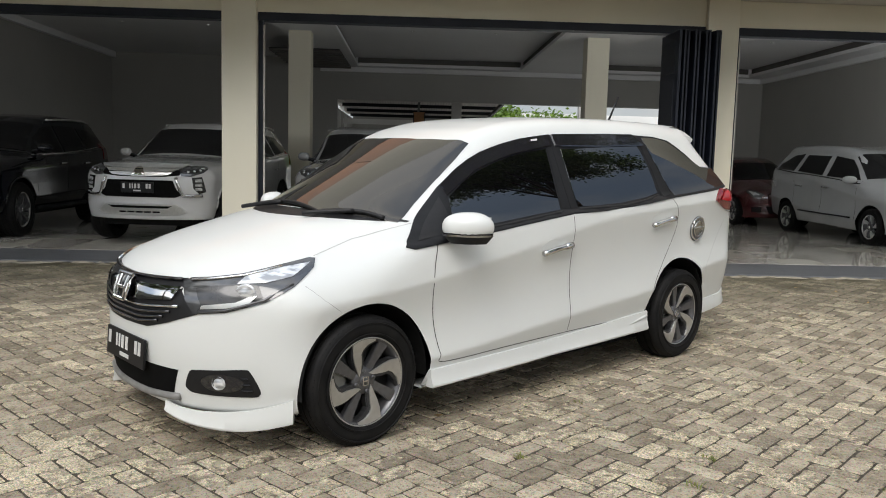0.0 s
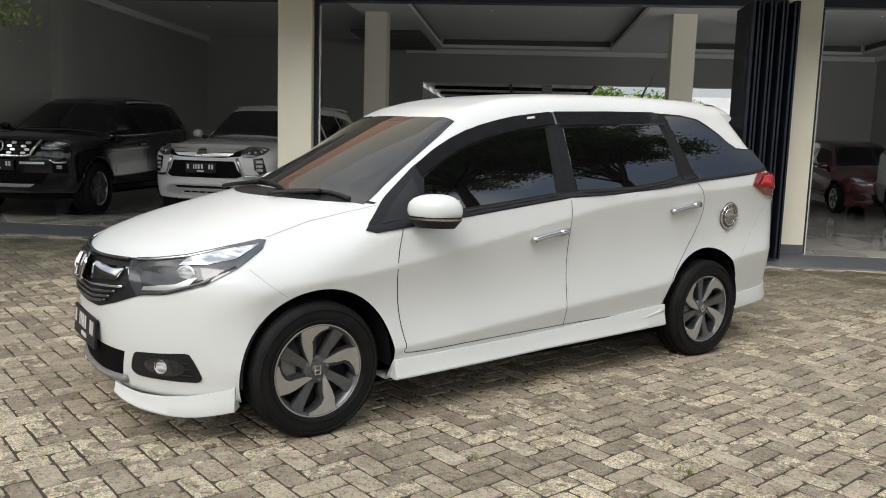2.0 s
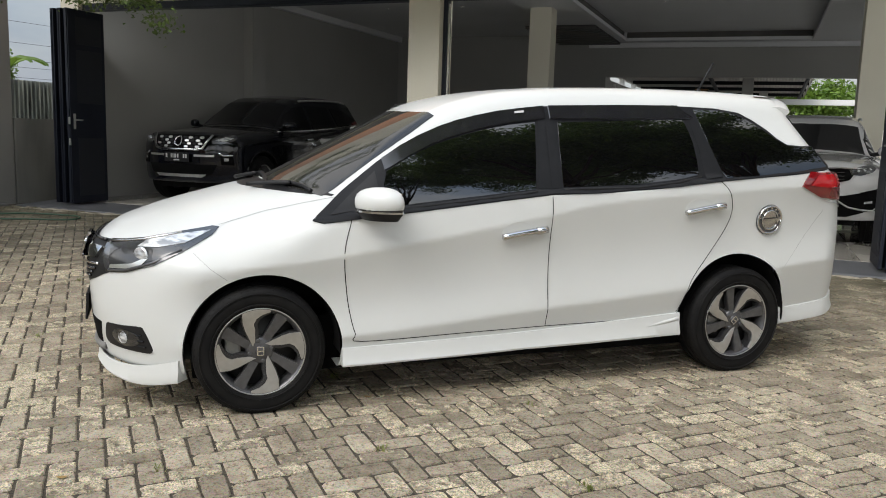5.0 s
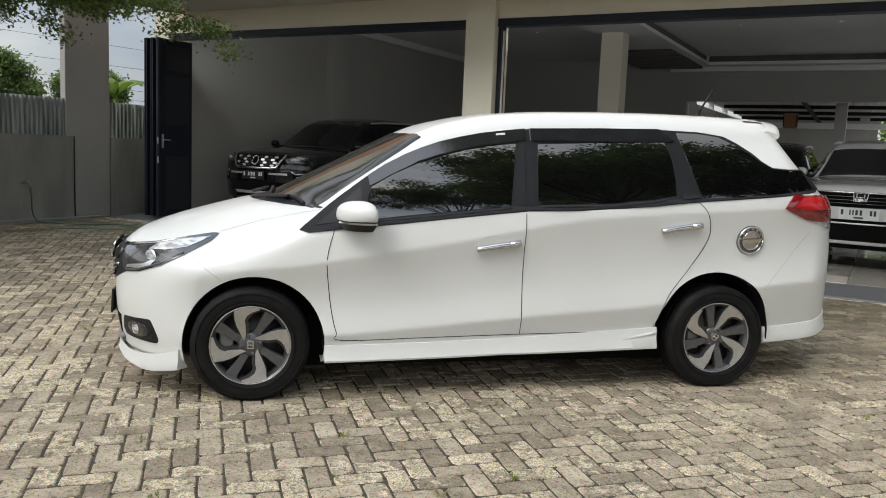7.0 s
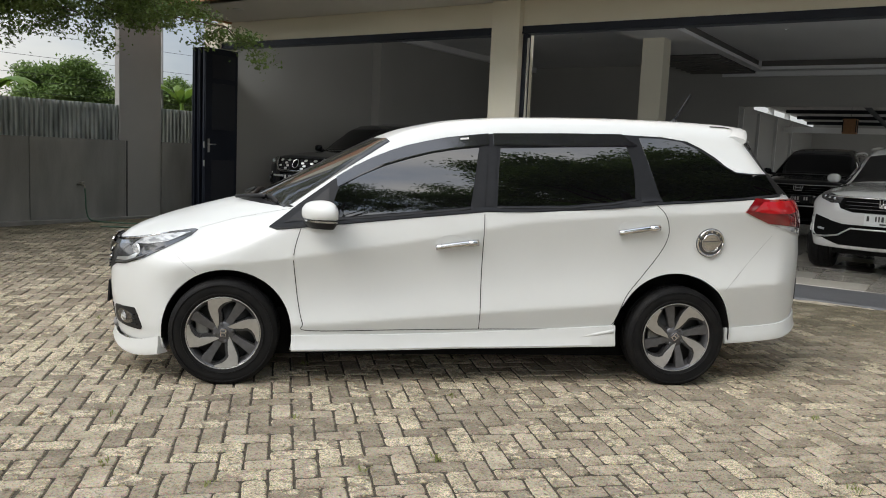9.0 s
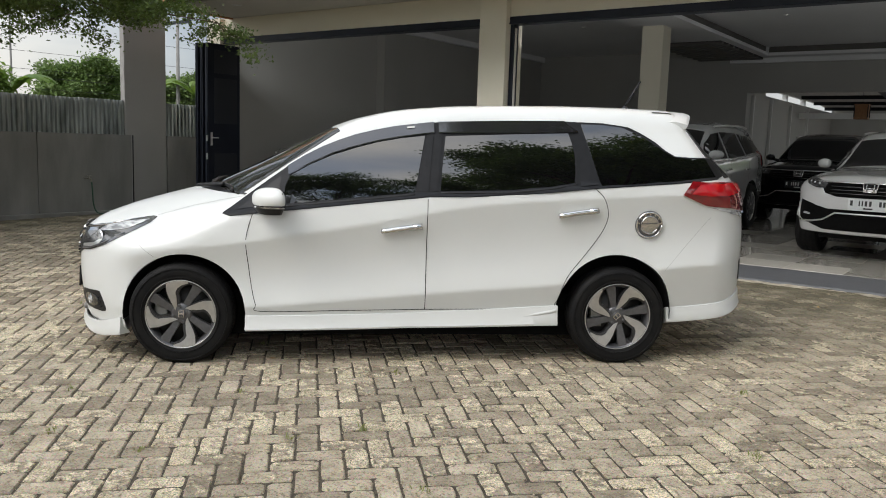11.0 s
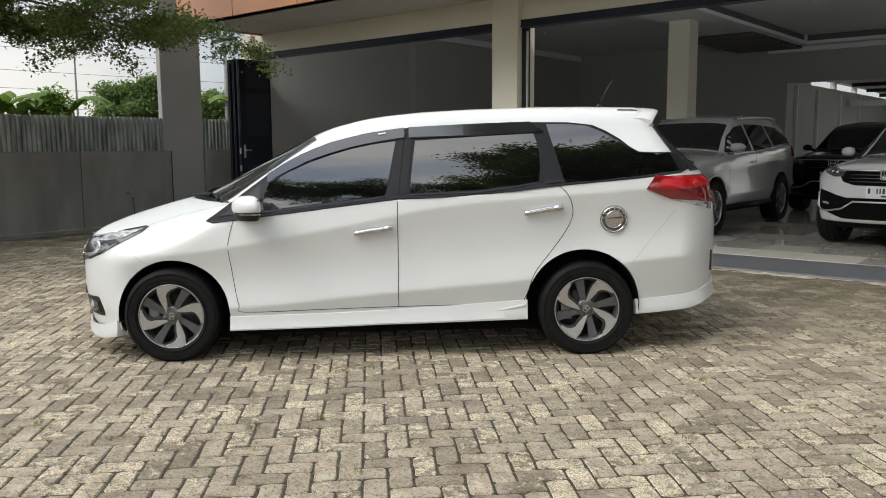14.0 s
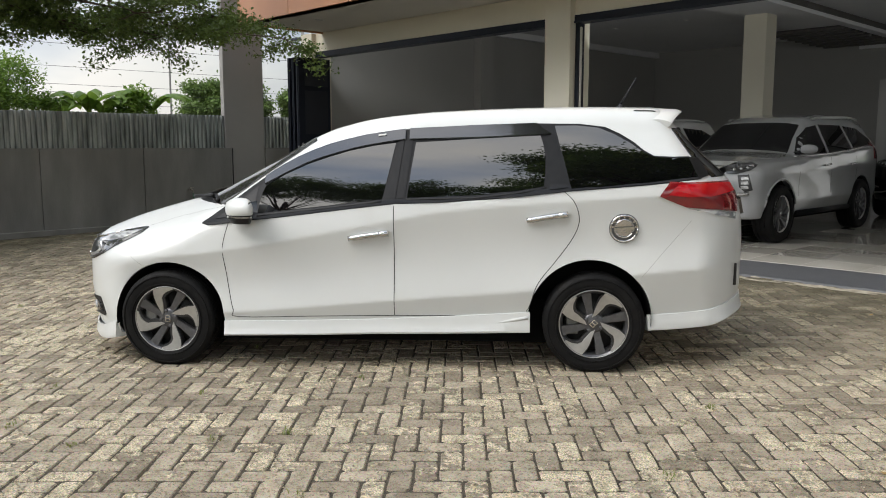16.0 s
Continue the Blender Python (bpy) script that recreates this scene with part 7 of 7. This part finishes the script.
def fast_mesh(name, v, f, mat):
    me = bpy.data.meshes.new(name)
    me.vertices.add(len(v))
    me.vertices.foreach_set("co", np.asarray(v, np.float32).ravel())
    k = f.shape[1]
    me.loops.add(f.size)
    me.loops.foreach_set("vertex_index", f.astype(np.int32).ravel())
    me.polygons.add(len(f))
    me.polygons.foreach_set("loop_start", np.arange(0, f.size, k, dtype=np.int32))
    me.update(calc_edges=True)
    me.validate()
    me.materials.append(mat)
    return me


def wander(a, b, n, amount, seed):
    r = random.Random(seed)
    a, b = Vector(a), Vector(b)
    return [a.lerp(b, i / n) + (Vector((r.gauss(0, 1), r.gauss(0, 1), r.gauss(0, 1))) * amount * (0.3 + i / n) if 0 < i < n else Vector()) for i in range(n + 1)]


# the yard tree whose boughs hang into the view
yard_tree = thing("tree", "leafy yard tree with small leaves and hanging boughs", "tree", pose(-6.9, 2.4, ground_z(2.4)))
O = Vector((-6.9, 2.4, ground_z(2.4)))
wood = bmesh.new()
tube([(0, 0, -0.1), (0.05, 0.03, 1.2), (0.0, 0.1, 2.6), (0.1, 0.25, 4.0)], [0.19, 0.155, 0.135, 0.11], 12, wood)
clumps = []
# Most boughs above 4 m are unseen, added to shade the yard and wall
boughs = [((0.1, 0.25, 3.7), (2.75, 4.95, 2.76)), ((0.1, 0.3, 3.9), (2.0, 4.6, 2.98)), ((0.1, 0.25, 3.6), (1.5, 3.9, 2.80)), ((0.1, 0.3, 3.8), (0.4, 4.2, 2.92)), ((0.1, 0.3, 3.7), (2.5, 4.1, 2.98)), ((0.1, 0.3, 3.6), (1.2, 4.9, 2.95)), ((0.1, 0.3, 3.5), (0.8, 3.2, 2.86)),
          ((0.1, 0.2, 3.9), (2.6, 3.4, 4.1)), ((0.1, 0.2, 4.0), (2.9, 4.4, 4.5)), ((0.1, 0.3, 4.0), (1.2, 4.4, 4.7)), ((0.1, 0.2, 4.0), (2.4, 2.0, 4.5)), ((0.1, 0.2, 4.0), (0.2, 3.2, 4.9)), ((0.1, 0.2, 4.0), (3.3, 2.8, 4.7)), ((0, 0.1, 3.8), (-2.0, 2.6, 3.9)), ((0, 0, 3.7), (-1.5, -2.0, 4.2)), ((0, 0, 3.9), (1.8, -1.8, 4.4)), ((0, 0, 4.0), (0.3, 0.4, 5.6)),
          ((0.1, 0.2, 4.0), (1.5, 3.5, 5.5)), ((0.1, 0.2, 4.0), (3.4, 4.4, 5.7)), ((0.1, 0.2, 4.0), (0.4, 5.2, 5.4)), ((0.1, 0.2, 4.0), (3.3, 1.4, 5.6)), ((0.1, 0.2, 4.0), (2.2, 5.9, 5.2)), ((0.1, 0.2, 4.0), (-0.6, 4.2, 5.3)), ((0, 0, 3.9), (-1.6, -1.2, 5.0)), ((0, 0, 3.9), (1.6, -1.1, 5.3)), ((0, 0, 3.9), (-1.0, 1.5, 5.6)), ((0, 0, 3.9), (1.9, 0.8, 5.5)), ((0, 0, 3.9), (-2.0, 0.6, 5.0)), ((0, 0, 3.9), (0.5, -2.1, 5.2)), ((0, 0, 3.9), (2.6, -0.5, 5.2)), ((0.1, 0.2, 4.0), (1.8, 2.0, 6.0)), ((0.1, 0.2, 4.0), (0.0, 2.4, 5.9))]
for bi, (a, b) in enumerate(boughs):
    line = wander(a, b, 8, 0.12, bi)
    tube(line, [0.045 * 0.74 ** i + 0.002 for i in range(9)], 7, wood)
    for i in range(3, 9):
        for k in range(3):
            r = random.Random(bi * 100 + i * 10 + k)
            tip = line[i] + Vector((r.gauss(0, 0.34), r.gauss(0, 0.30), r.gauss(-0.01, 0.11)))
            twig = wander(line[i], tip, 4, 0.03, bi * 31 + i * 7 + k)
            tube(twig, [0.006, 0.005, 0.004, 0.003, 0.002], 5, wood)
            clumps += [tuple(twig[2]), tuple(twig[3]), tuple(twig[4]), tuple(twig[4] + Vector((r.gauss(0, 0.12), r.gauss(0, 0.12), r.gauss(-0.02, 0.05))))]
part("trunk", wood, M_BARK, yard_tree, "", True)
v, f = leaf_cloud(clumps, 80, (0.10, 0.10, 0.055), 0.056, 5)
link("crown", fast_mesh("crown", v, f, M_LEAF), yard_tree, None, "dense small green leaves")


def far_tree(x, y, h, r, seed, mat, label, per=60, size=0.28, squash=0.8, z0=0.0, clumps=46, tight=0.20):
    t = thing("tree", label, "tree", pose(x, y, z0))
    rr = random.Random(seed)
    w = bmesh.new()
    tube([(0, 0, -0.3), (0.1, 0, h * 0.3), (0.0, 0.1, h * 0.6)], [0.22, 0.18, 0.10], 9, w)
    cl = []
    for k in range(clumps):
        a, b = rr.uniform(0, 6.283), rr.uniform(-0.5, 1.0)
        q = r * (rr.uniform(0.35, 1.0) + 0.10 * math.sin(3 * a + seed) * math.cos(2 * b))
        p = Vector((q * math.cos(a) * math.cos(b), q * math.sin(a) * math.cos(b), h - r * squash + q * squash * math.sin(b)))
        if k < 12:
            tube(wander((0, 0.05, h * 0.45), p * 0.9, 4, 0.08, seed + k), [0.07, 0.05, 0.04, 0.025, 0.012], 6, w)
        cl.append(tuple(p))
    part("trunk", w, M_BARK, t, "", True)
    v, f = leaf_cloud(cl, per, (r * tight, r * tight, r * tight * 0.6), size, seed)
    link("crown", fast_mesh("crown", v, f, mat), t, None, "rounded leafy crown")
    return t


far_tree(-27.0, 19.0, 4.45, 1.75, 11, M_LEAF_FAR, "round dark green tree beyond the boundary wall", 420, 0.15, clumps=90, tight=0.13)
far_tree(-24.9, 22.0, 4.0, 1.3, 12, M_LEAF_FAR, "round dark green tree beyond the boundary wall", 420, 0.15, clumps=80, tight=0.15)
far_tree(-20.2, 12.1, 3.5, 0.6, 14, M_LEAF_BRIGHT, "light green shrub beyond the boundary wall", 60, 0.17, 1.7, clumps=26, tight=0.34)
far_tree(-20.0, 7.75, 4.1, 1.5, 15, M_LEAF_BRIGHT, "light green tree beyond the boundary wall", 260, 0.11, clumps=80, tight=0.17)
far_tree(-20.3, 9.35, 3.0, 0.5, 18, M_LEAF_BRIGHT, "light green shrub beyond the boundary wall", 110, 0.10, clumps=22, tight=0.30)
far_tree(4.0, 42.0, 4.6, 1.8, 16, M_LEAF_BRIGHT, "bright green shrub tree behind the hall", 120, 0.25)
far_tree(8.0, 42.5, 4.2, 1.8, 17, M_LEAF_BRIGHT, "bright green shrub tree behind the hall", 120, 0.25)
# across the street and beside the yard, seen in the car's glass
far_tree(8.9, 0.9, 10.2, 3.5, 21, M_LEAF_FAR, "large yard tree with dense crown", 420, 0.13, 0.9, clumps=170, tight=0.085)
far_tree(9.9, 4.3, 8.8, 2.7, 22, M_LEAF_FAR, "large yard tree with dense crown", 380, 0.13, 0.9, clumps=130, tight=0.09)
for k, (x, y, h) in enumerate(((17, -4, 12.4), (14, -9, 12.8), (9.5, -13, 12.2), (4.5, -15, 12.9), (-1, -15.5, 12.0), (-6.5, -15, 12.4))):
    far_tree(x, y, h, 3.8, 80 + k, M_LEAF_FAR, "leafy green tree along the street", 230, 0.17, clumps=110, tight=0.10)
for k in range(9):
    far_tree(26 - k * 6.5, -30 - (k * 37 % 7), 6.5 + (k * 53 % 4) * 0.8, 3.2, 30 + k, M_LEAF_FAR, "leafy tree across the street", 160, 0.26)


def banana(x, y, h, seed, z0=0.0):
    t = thing("banana_plant", "light green banana plant beyond the boundary wall", "plant", pose(x, y, z0))
    rr = random.Random(seed)
    part("stem", tube([(0, 0, -0.2), (0.03, 0, h * 0.7)], [0.12, 0.07], 9), M_LEAF_BRIGHT, t, "", True)
    for k in range(8):
        a = k * 0.785 + rr.uniform(-0.3, 0.3)
        l = h * rr.uniform(0.4, 0.55)
        n = 9
        bm = bmesh.new()
        rows = []
        for i in range(n):
            q = i / (n - 1)
            rad = l * q * 0.75
            z = h * 0.68 + l * (0.95 * q - 0.75 * q * q) * rr.uniform(0.97, 1.03)
            w = 0.17 * math.sin(math.pi * min(q * 0.92 + 0.06, 1)) ** 0.6
            c, s = math.cos(a), math.sin(a)
            rows.append([bm.verts.new((rad * c - s * w * e, rad * s + c * w * e, z - abs(e) * 0.08)) for e in (-1, 0, 1)])
        for r0, r1 in zip(rows, rows[1:]):
            bm.faces.new((r0[0], r1[0], r1[1], r0[1])), bm.faces.new((r0[1], r1[1], r1[2], r0[2]))
        part("leaf", bm, M_LEAF_BRIGHT, t, "", True)


for k, (x, y, h) in enumerate(((-20.0, 10.75, 3.7), (-20.4, 11.35, 3.5), (-20.1, 12.75, 3.75), (-19.2, 18.6, 4.0), (-20.8, 10.2, 3.4))):
    banana(x, y, h, 60 + k)

pole = thing("utility_pole", "grey concrete utility pole carrying wires", "pole", pose(-20.0, 18.4, 0))
part("shaft", tube([(0, 0, -0.2), (0, 0, 6.0)], [0.075, 0.05], 12), M_POLE, pole, "", True)
part("cross_arm", box(-0.7, 0.7, -0.05, 0.05, 5.2, 5.3), M_STEEL, pole)
mast = solid("radio_mast", tube([(-49.3, 27.3, 0), (-49.3, 27.3, 9.5)], [0.10, 0.05], 6), M_POLE, "thin grey radio mast on the horizon", "mast")


def wire(a, b, sag, r):
    a, b = Vector(a), Vector(b)
    return tube([a.lerp(b, t) - Vector((0, 0, sag * 4 * t * (1 - t))) for t in np.linspace(0, 1, 15)], r, 5)


for k, (z, dy) in enumerate(((2.5, 0), (2.75, 0.2), (3.1, 0.1), (3.35, 0.3), (3.9, 0), (4.6, 0.2))):
    solid("overhead_wire", wire((-23.6, -22 + dy, z + 0.35), (-20.2, 48 + dy, z + 0.35), 0.35, 0.006), M_WIRE, "black overhead cable along the road", "cable", "overhead cables")
for k, z in enumerate((6.2, 6.5, 6.75, 7.4)):
    solid("overhead_wire", wire((-30, -15 - k * 0.2, z), (34, -11 - k * 0.2, z + 0.4), 0.8, 0.014), M_WIRE, "black overhead cable along the street", "cable", "overhead cables")
for x, y in ((-30.0, -15.3), (34.0, -11.3)):
    p2 = thing("utility_pole", "grey concrete utility pole carrying wires", "pole", pose(x, y, -0.2))
    part("shaft", tube([(0, 0, -0.2), (0, 0, 9.2)], [0.17, 0.11], 12), M_POLE, p2, "", True)
    part("cross_arm", box(-0.05, 0.05, -0.6, 0.6, 6.3, 6.4), M_STEEL, p2)
# street side behind the walk
solid("wall_street", box(-40, 40, -24.4, -24.2, -0.3, 1.6), M_WHITEWALL, "low white wall across the street", "wall", kind="structure")
solid("street_house", box(-14, -4, -36, -28, -0.3, 5.2), M_ORANGE, "orange painted house across the street", "house")


# ---- paving: herringbone stones laid at 45 degrees ----
def herringbone(x0, x1, y0, y1, pitch=0.1055):
    """Centres and quarter turns of the stones in a rotated grid."""
    c, s = math.cos(radians(45)), math.sin(radians(45))
    cx, cy = (x0 + x1) / 2, (y0 + y1) / 2
    n = int(math.hypot(x1 - x0, y1 - y0) / 2 / pitch) + 4
    out = []
    for j in range(-n, n):
        for i in range(-n, n):
            k = (i - j) % 4
            if k == 0:
                u, v, turn = i + 1.0, j + 0.5, 0
            elif k == 3:
                u, v, turn = i + 0.5, j + 1.0, 1
                if (i - (j + 1)) % 4 != 2:
                    continue
            else:
                continue
            u, v = u * pitch, v * pitch
            x, y = cx + u * c - v * s, cy + u * s + v * c
            if x0 < x < x1 and y0 < y < y1:
                out.append((x, y, turn))
    return out


def stone_shape(rng, jitter=0.0042):
    """Corners of one bevelled stone, 200 by 100 mm, with chipped corners and uneven sides."""
    hx, hy = 0.1002, 0.0479
    cut = [rng.uniform(0.003, 0.017) for _ in range(4)]
    rim = [(-1, -1, cut[0], 0), (-0.3, -1, 0, 0), (0.35, -1, 0, 0), (1, -1, -cut[1], 0), (1, -1, 0, cut[1]), (1, 0.1, 0, 0), (1, 1, 0, -cut[2]), (1, 1, -cut[2], 0),
           (0.3, 1, 0, 0), (-0.35, 1, 0, 0), (-1, 1, cut[3], 0), (-1, 1, 0, -cut[3]), (-1, 0.0, 0, 0), (-1, -1, 0, cut[0])]
    wob = [(rng.gauss(0, jitter * 0.27), rng.gauss(0, jitter * 0.27)) for _ in rim]
    q = []
    for z, ins in ((-0.018, 0.001), (-0.0055, 0.0), (0.0, 0.0050)):
        for (sx, sy, ox, oy), (wx, wy) in zip(rim, wob):
            q.append((sx * (hx - ins) + ox + wx, sy * (hy - ins) + oy + wy, z + rng.gauss(0, 0.0007)))
    n = len(rim)
    fc = [tuple(range(2 * n, 3 * n))] + [(r * n + a, r * n + (a + 1) % n, (r + 1) * n + (a + 1) % n, (r + 1) * n + a) for r in (0, 1) for a in range(n)]
    return q, fc


rng = random.Random(7)
pavement = thing("pavement", "worn grey concrete pavers in herringbone over the yard", "pavement", kind="structure")
stones = herringbone(-8.0, 9.5, -6.0, 9.2)
near = [q for q in stones if 0.55 < q[0] < 3.35 and 2.75 < q[1] < 5.05][:300]
taken = set(near)
shapes = [mesh_from("paver", *stone_shape(rng), M_PAVER_ONE) for _ in range(8)]
verts, faces = [], []
for x, y, turn in stones:
    ang = radians(45 + 90 * turn) + rng.gauss(0, 0.012)
    tx, ty, dz = rng.gauss(0, 0.005), rng.gauss(0, 0.005), rng.uniform(-0.002, 0.002)
    m = Matrix.Translation((x, y, ground_z(y) + PAVE + dz)) @ Matrix.Rotation(math.atan(SLOPE), 4, "X") @ Euler((tx, ty, ang)).to_matrix().to_4x4()
    if (x, y, turn) in taken:
        link("paver", rng.choice(shapes), pavement, m)
        continue
    q, fc = stone_shape(rng)
    k = len(verts)
    verts += [tuple(m @ Vector(p)) for p in q]
    faces += [tuple(k + i for i in g) for g in fc]
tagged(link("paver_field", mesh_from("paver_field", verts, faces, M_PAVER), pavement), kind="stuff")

# broken mortar along the threshold
mv, mf = [], []
for k in range(260):
    x, y = rng.uniform(-7.8, 9.4), 9.12 + rng.gauss(0, 0.045)
    r = rng.uniform(0.03, 0.11)
    i = len(mv)
    n = 6
    z = ground_z(y) + PAVE
    pts = [(x + r * 1.6 * rng.uniform(0.6, 1.1) * math.cos(2 * math.pi * t / n), y + r * 0.5 * rng.uniform(0.6, 1.1) * math.sin(2 * math.pi * t / n), z + 0.004) for t in range(n)]
    mv += pts + [(x, y, z + 0.004 + rng.uniform(0.004, 0.012))]
    mf += [(i + t, i + (t + 1) % n, i + n) for t in range(n)]
tagged(link("mortar_rubble", mesh_from("mortar_rubble", mv, mf, M_GRAVEL)), "crumbled pale mortar along the threshold edge", "rubble", kind="stuff")


# loose grit in the joints
gg = np.random.default_rng(3)
n = 12000
px_, py_ = gg.uniform(-3.2, 5.2, n), gg.uniform(1.6, 6.4, n)
pz_ = np.array([ground_z(v) for v in py_]) + PAVE + 0.0015
sz_ = gg.uniform(0.0018, 0.0052, n)
octa = np.array([(1, 0, 0), (0, 1, 0), (-1, 0, 0), (0, -1, 0), (0, 0, 0.8), (0, 0, -0.8)], float)
tri = np.array([(0, 1, 4), (1, 2, 4), (2, 3, 4), (3, 0, 4), (1, 0, 5), (2, 1, 5), (3, 2, 5), (0, 3, 5)])
gv = (octa[None] * sz_[:, None, None] * gg.uniform(0.7, 1.3, (n, 6, 1)) + np.stack([px_, py_, pz_], 1)[:, None, :]).reshape(-1, 3)
gf = (tri[None] + np.arange(n)[:, None, None] * 6).reshape(-1, 3)
tagged(link("grit", fast_mesh("grit", gv, gf, M_GRIT)), "loose sandy grit scattered over the paving joints", "gravel", kind="stuff")


# grass tufts and fallen leaves
def tuft(seed, n=16, h=0.028):
    r = random.Random(seed)
    v, fc = [], []
    for _ in range(n):
        a, l = r.uniform(0, 6.28), r.uniform(0.4, 1.0) * h
        x, y = r.gauss(0, 0.018), r.gauss(0, 0.018)
        dx, dy = math.cos(a) * l * r.uniform(0.3, 1.1), math.sin(a) * l * r.uniform(0.3, 1.1)
        px, py = -math.sin(a) * 0.0025, math.cos(a) * 0.0025
        k = len(v)
        v += [(x - px, y - py, 0), (x + px, y + py, 0), (x + dx * 0.5 + px, y + dy * 0.5 + py, l * 0.7), (x + dx * 0.5 - px, y + dy * 0.5 - py, l * 0.7), (x + dx, y + dy, l)]
        fc += [(k, k + 1, k + 2, k + 3), (k + 3, k + 2, k + 4)]
    return v, fc


tufts = [mesh_from("grass_tuft", *tuft(s), M_GRASS) for s in range(4)]
for k, (x, y) in enumerate(((0.55, 2.62), (1.05, 2.75), (0.05, 3.0), (1.45, 3.25), (1.62, 3.55), (0.1, 4.3), (-1.9, 4.2), (2.25, 3.2), (1.18, 4.35), (0.75, 3.55), (-3.0, 5.6), (3.2, 4.4), (-2.6, 3.6), (2.9, 5.3))):
    tagged(link("grass_tuft", tufts[k % 4], None, pose(x, y, ground_z(y) + PAVE - 0.004, 0, 0, k * 47)), "small green weed tuft growing in a paving joint", "weed", "weeds in the joints")


def fallen_leaf():
    bm = bmesh.new()
    pts = [(-0.025, 0, 0.004), (-0.008, 0.011, 0.001), (0.012, 0.010, 0.002), (0.028, 0, 0.007), (0.012, -0.010, 0.003), (-0.008, -0.011, 0.001)]
    vs = [bm.verts.new(p) for p in pts]
    bm.faces.new((vs[0], vs[1], vs[5])), bm.faces.new((vs[1], vs[2], vs[4], vs[5])), bm.faces.new((vs[2], vs[3], vs[4]))
    return bm


dry = to_mesh("fallen_leaf", fallen_leaf(), M_DRY)
for k in range(26):
    x, y = rng.uniform(-5.5, 5.0), rng.uniform(2.4, 8.8)
    tagged(link("fallen_leaf", dry, None, pose(x, y, ground_z(y) + PAVE + 0.004, rng.uniform(-8, 8), rng.uniform(-8, 8), rng.uniform(0, 360))), "small dry brown leaf fallen on the paving", "leaf", "fallen leaves")
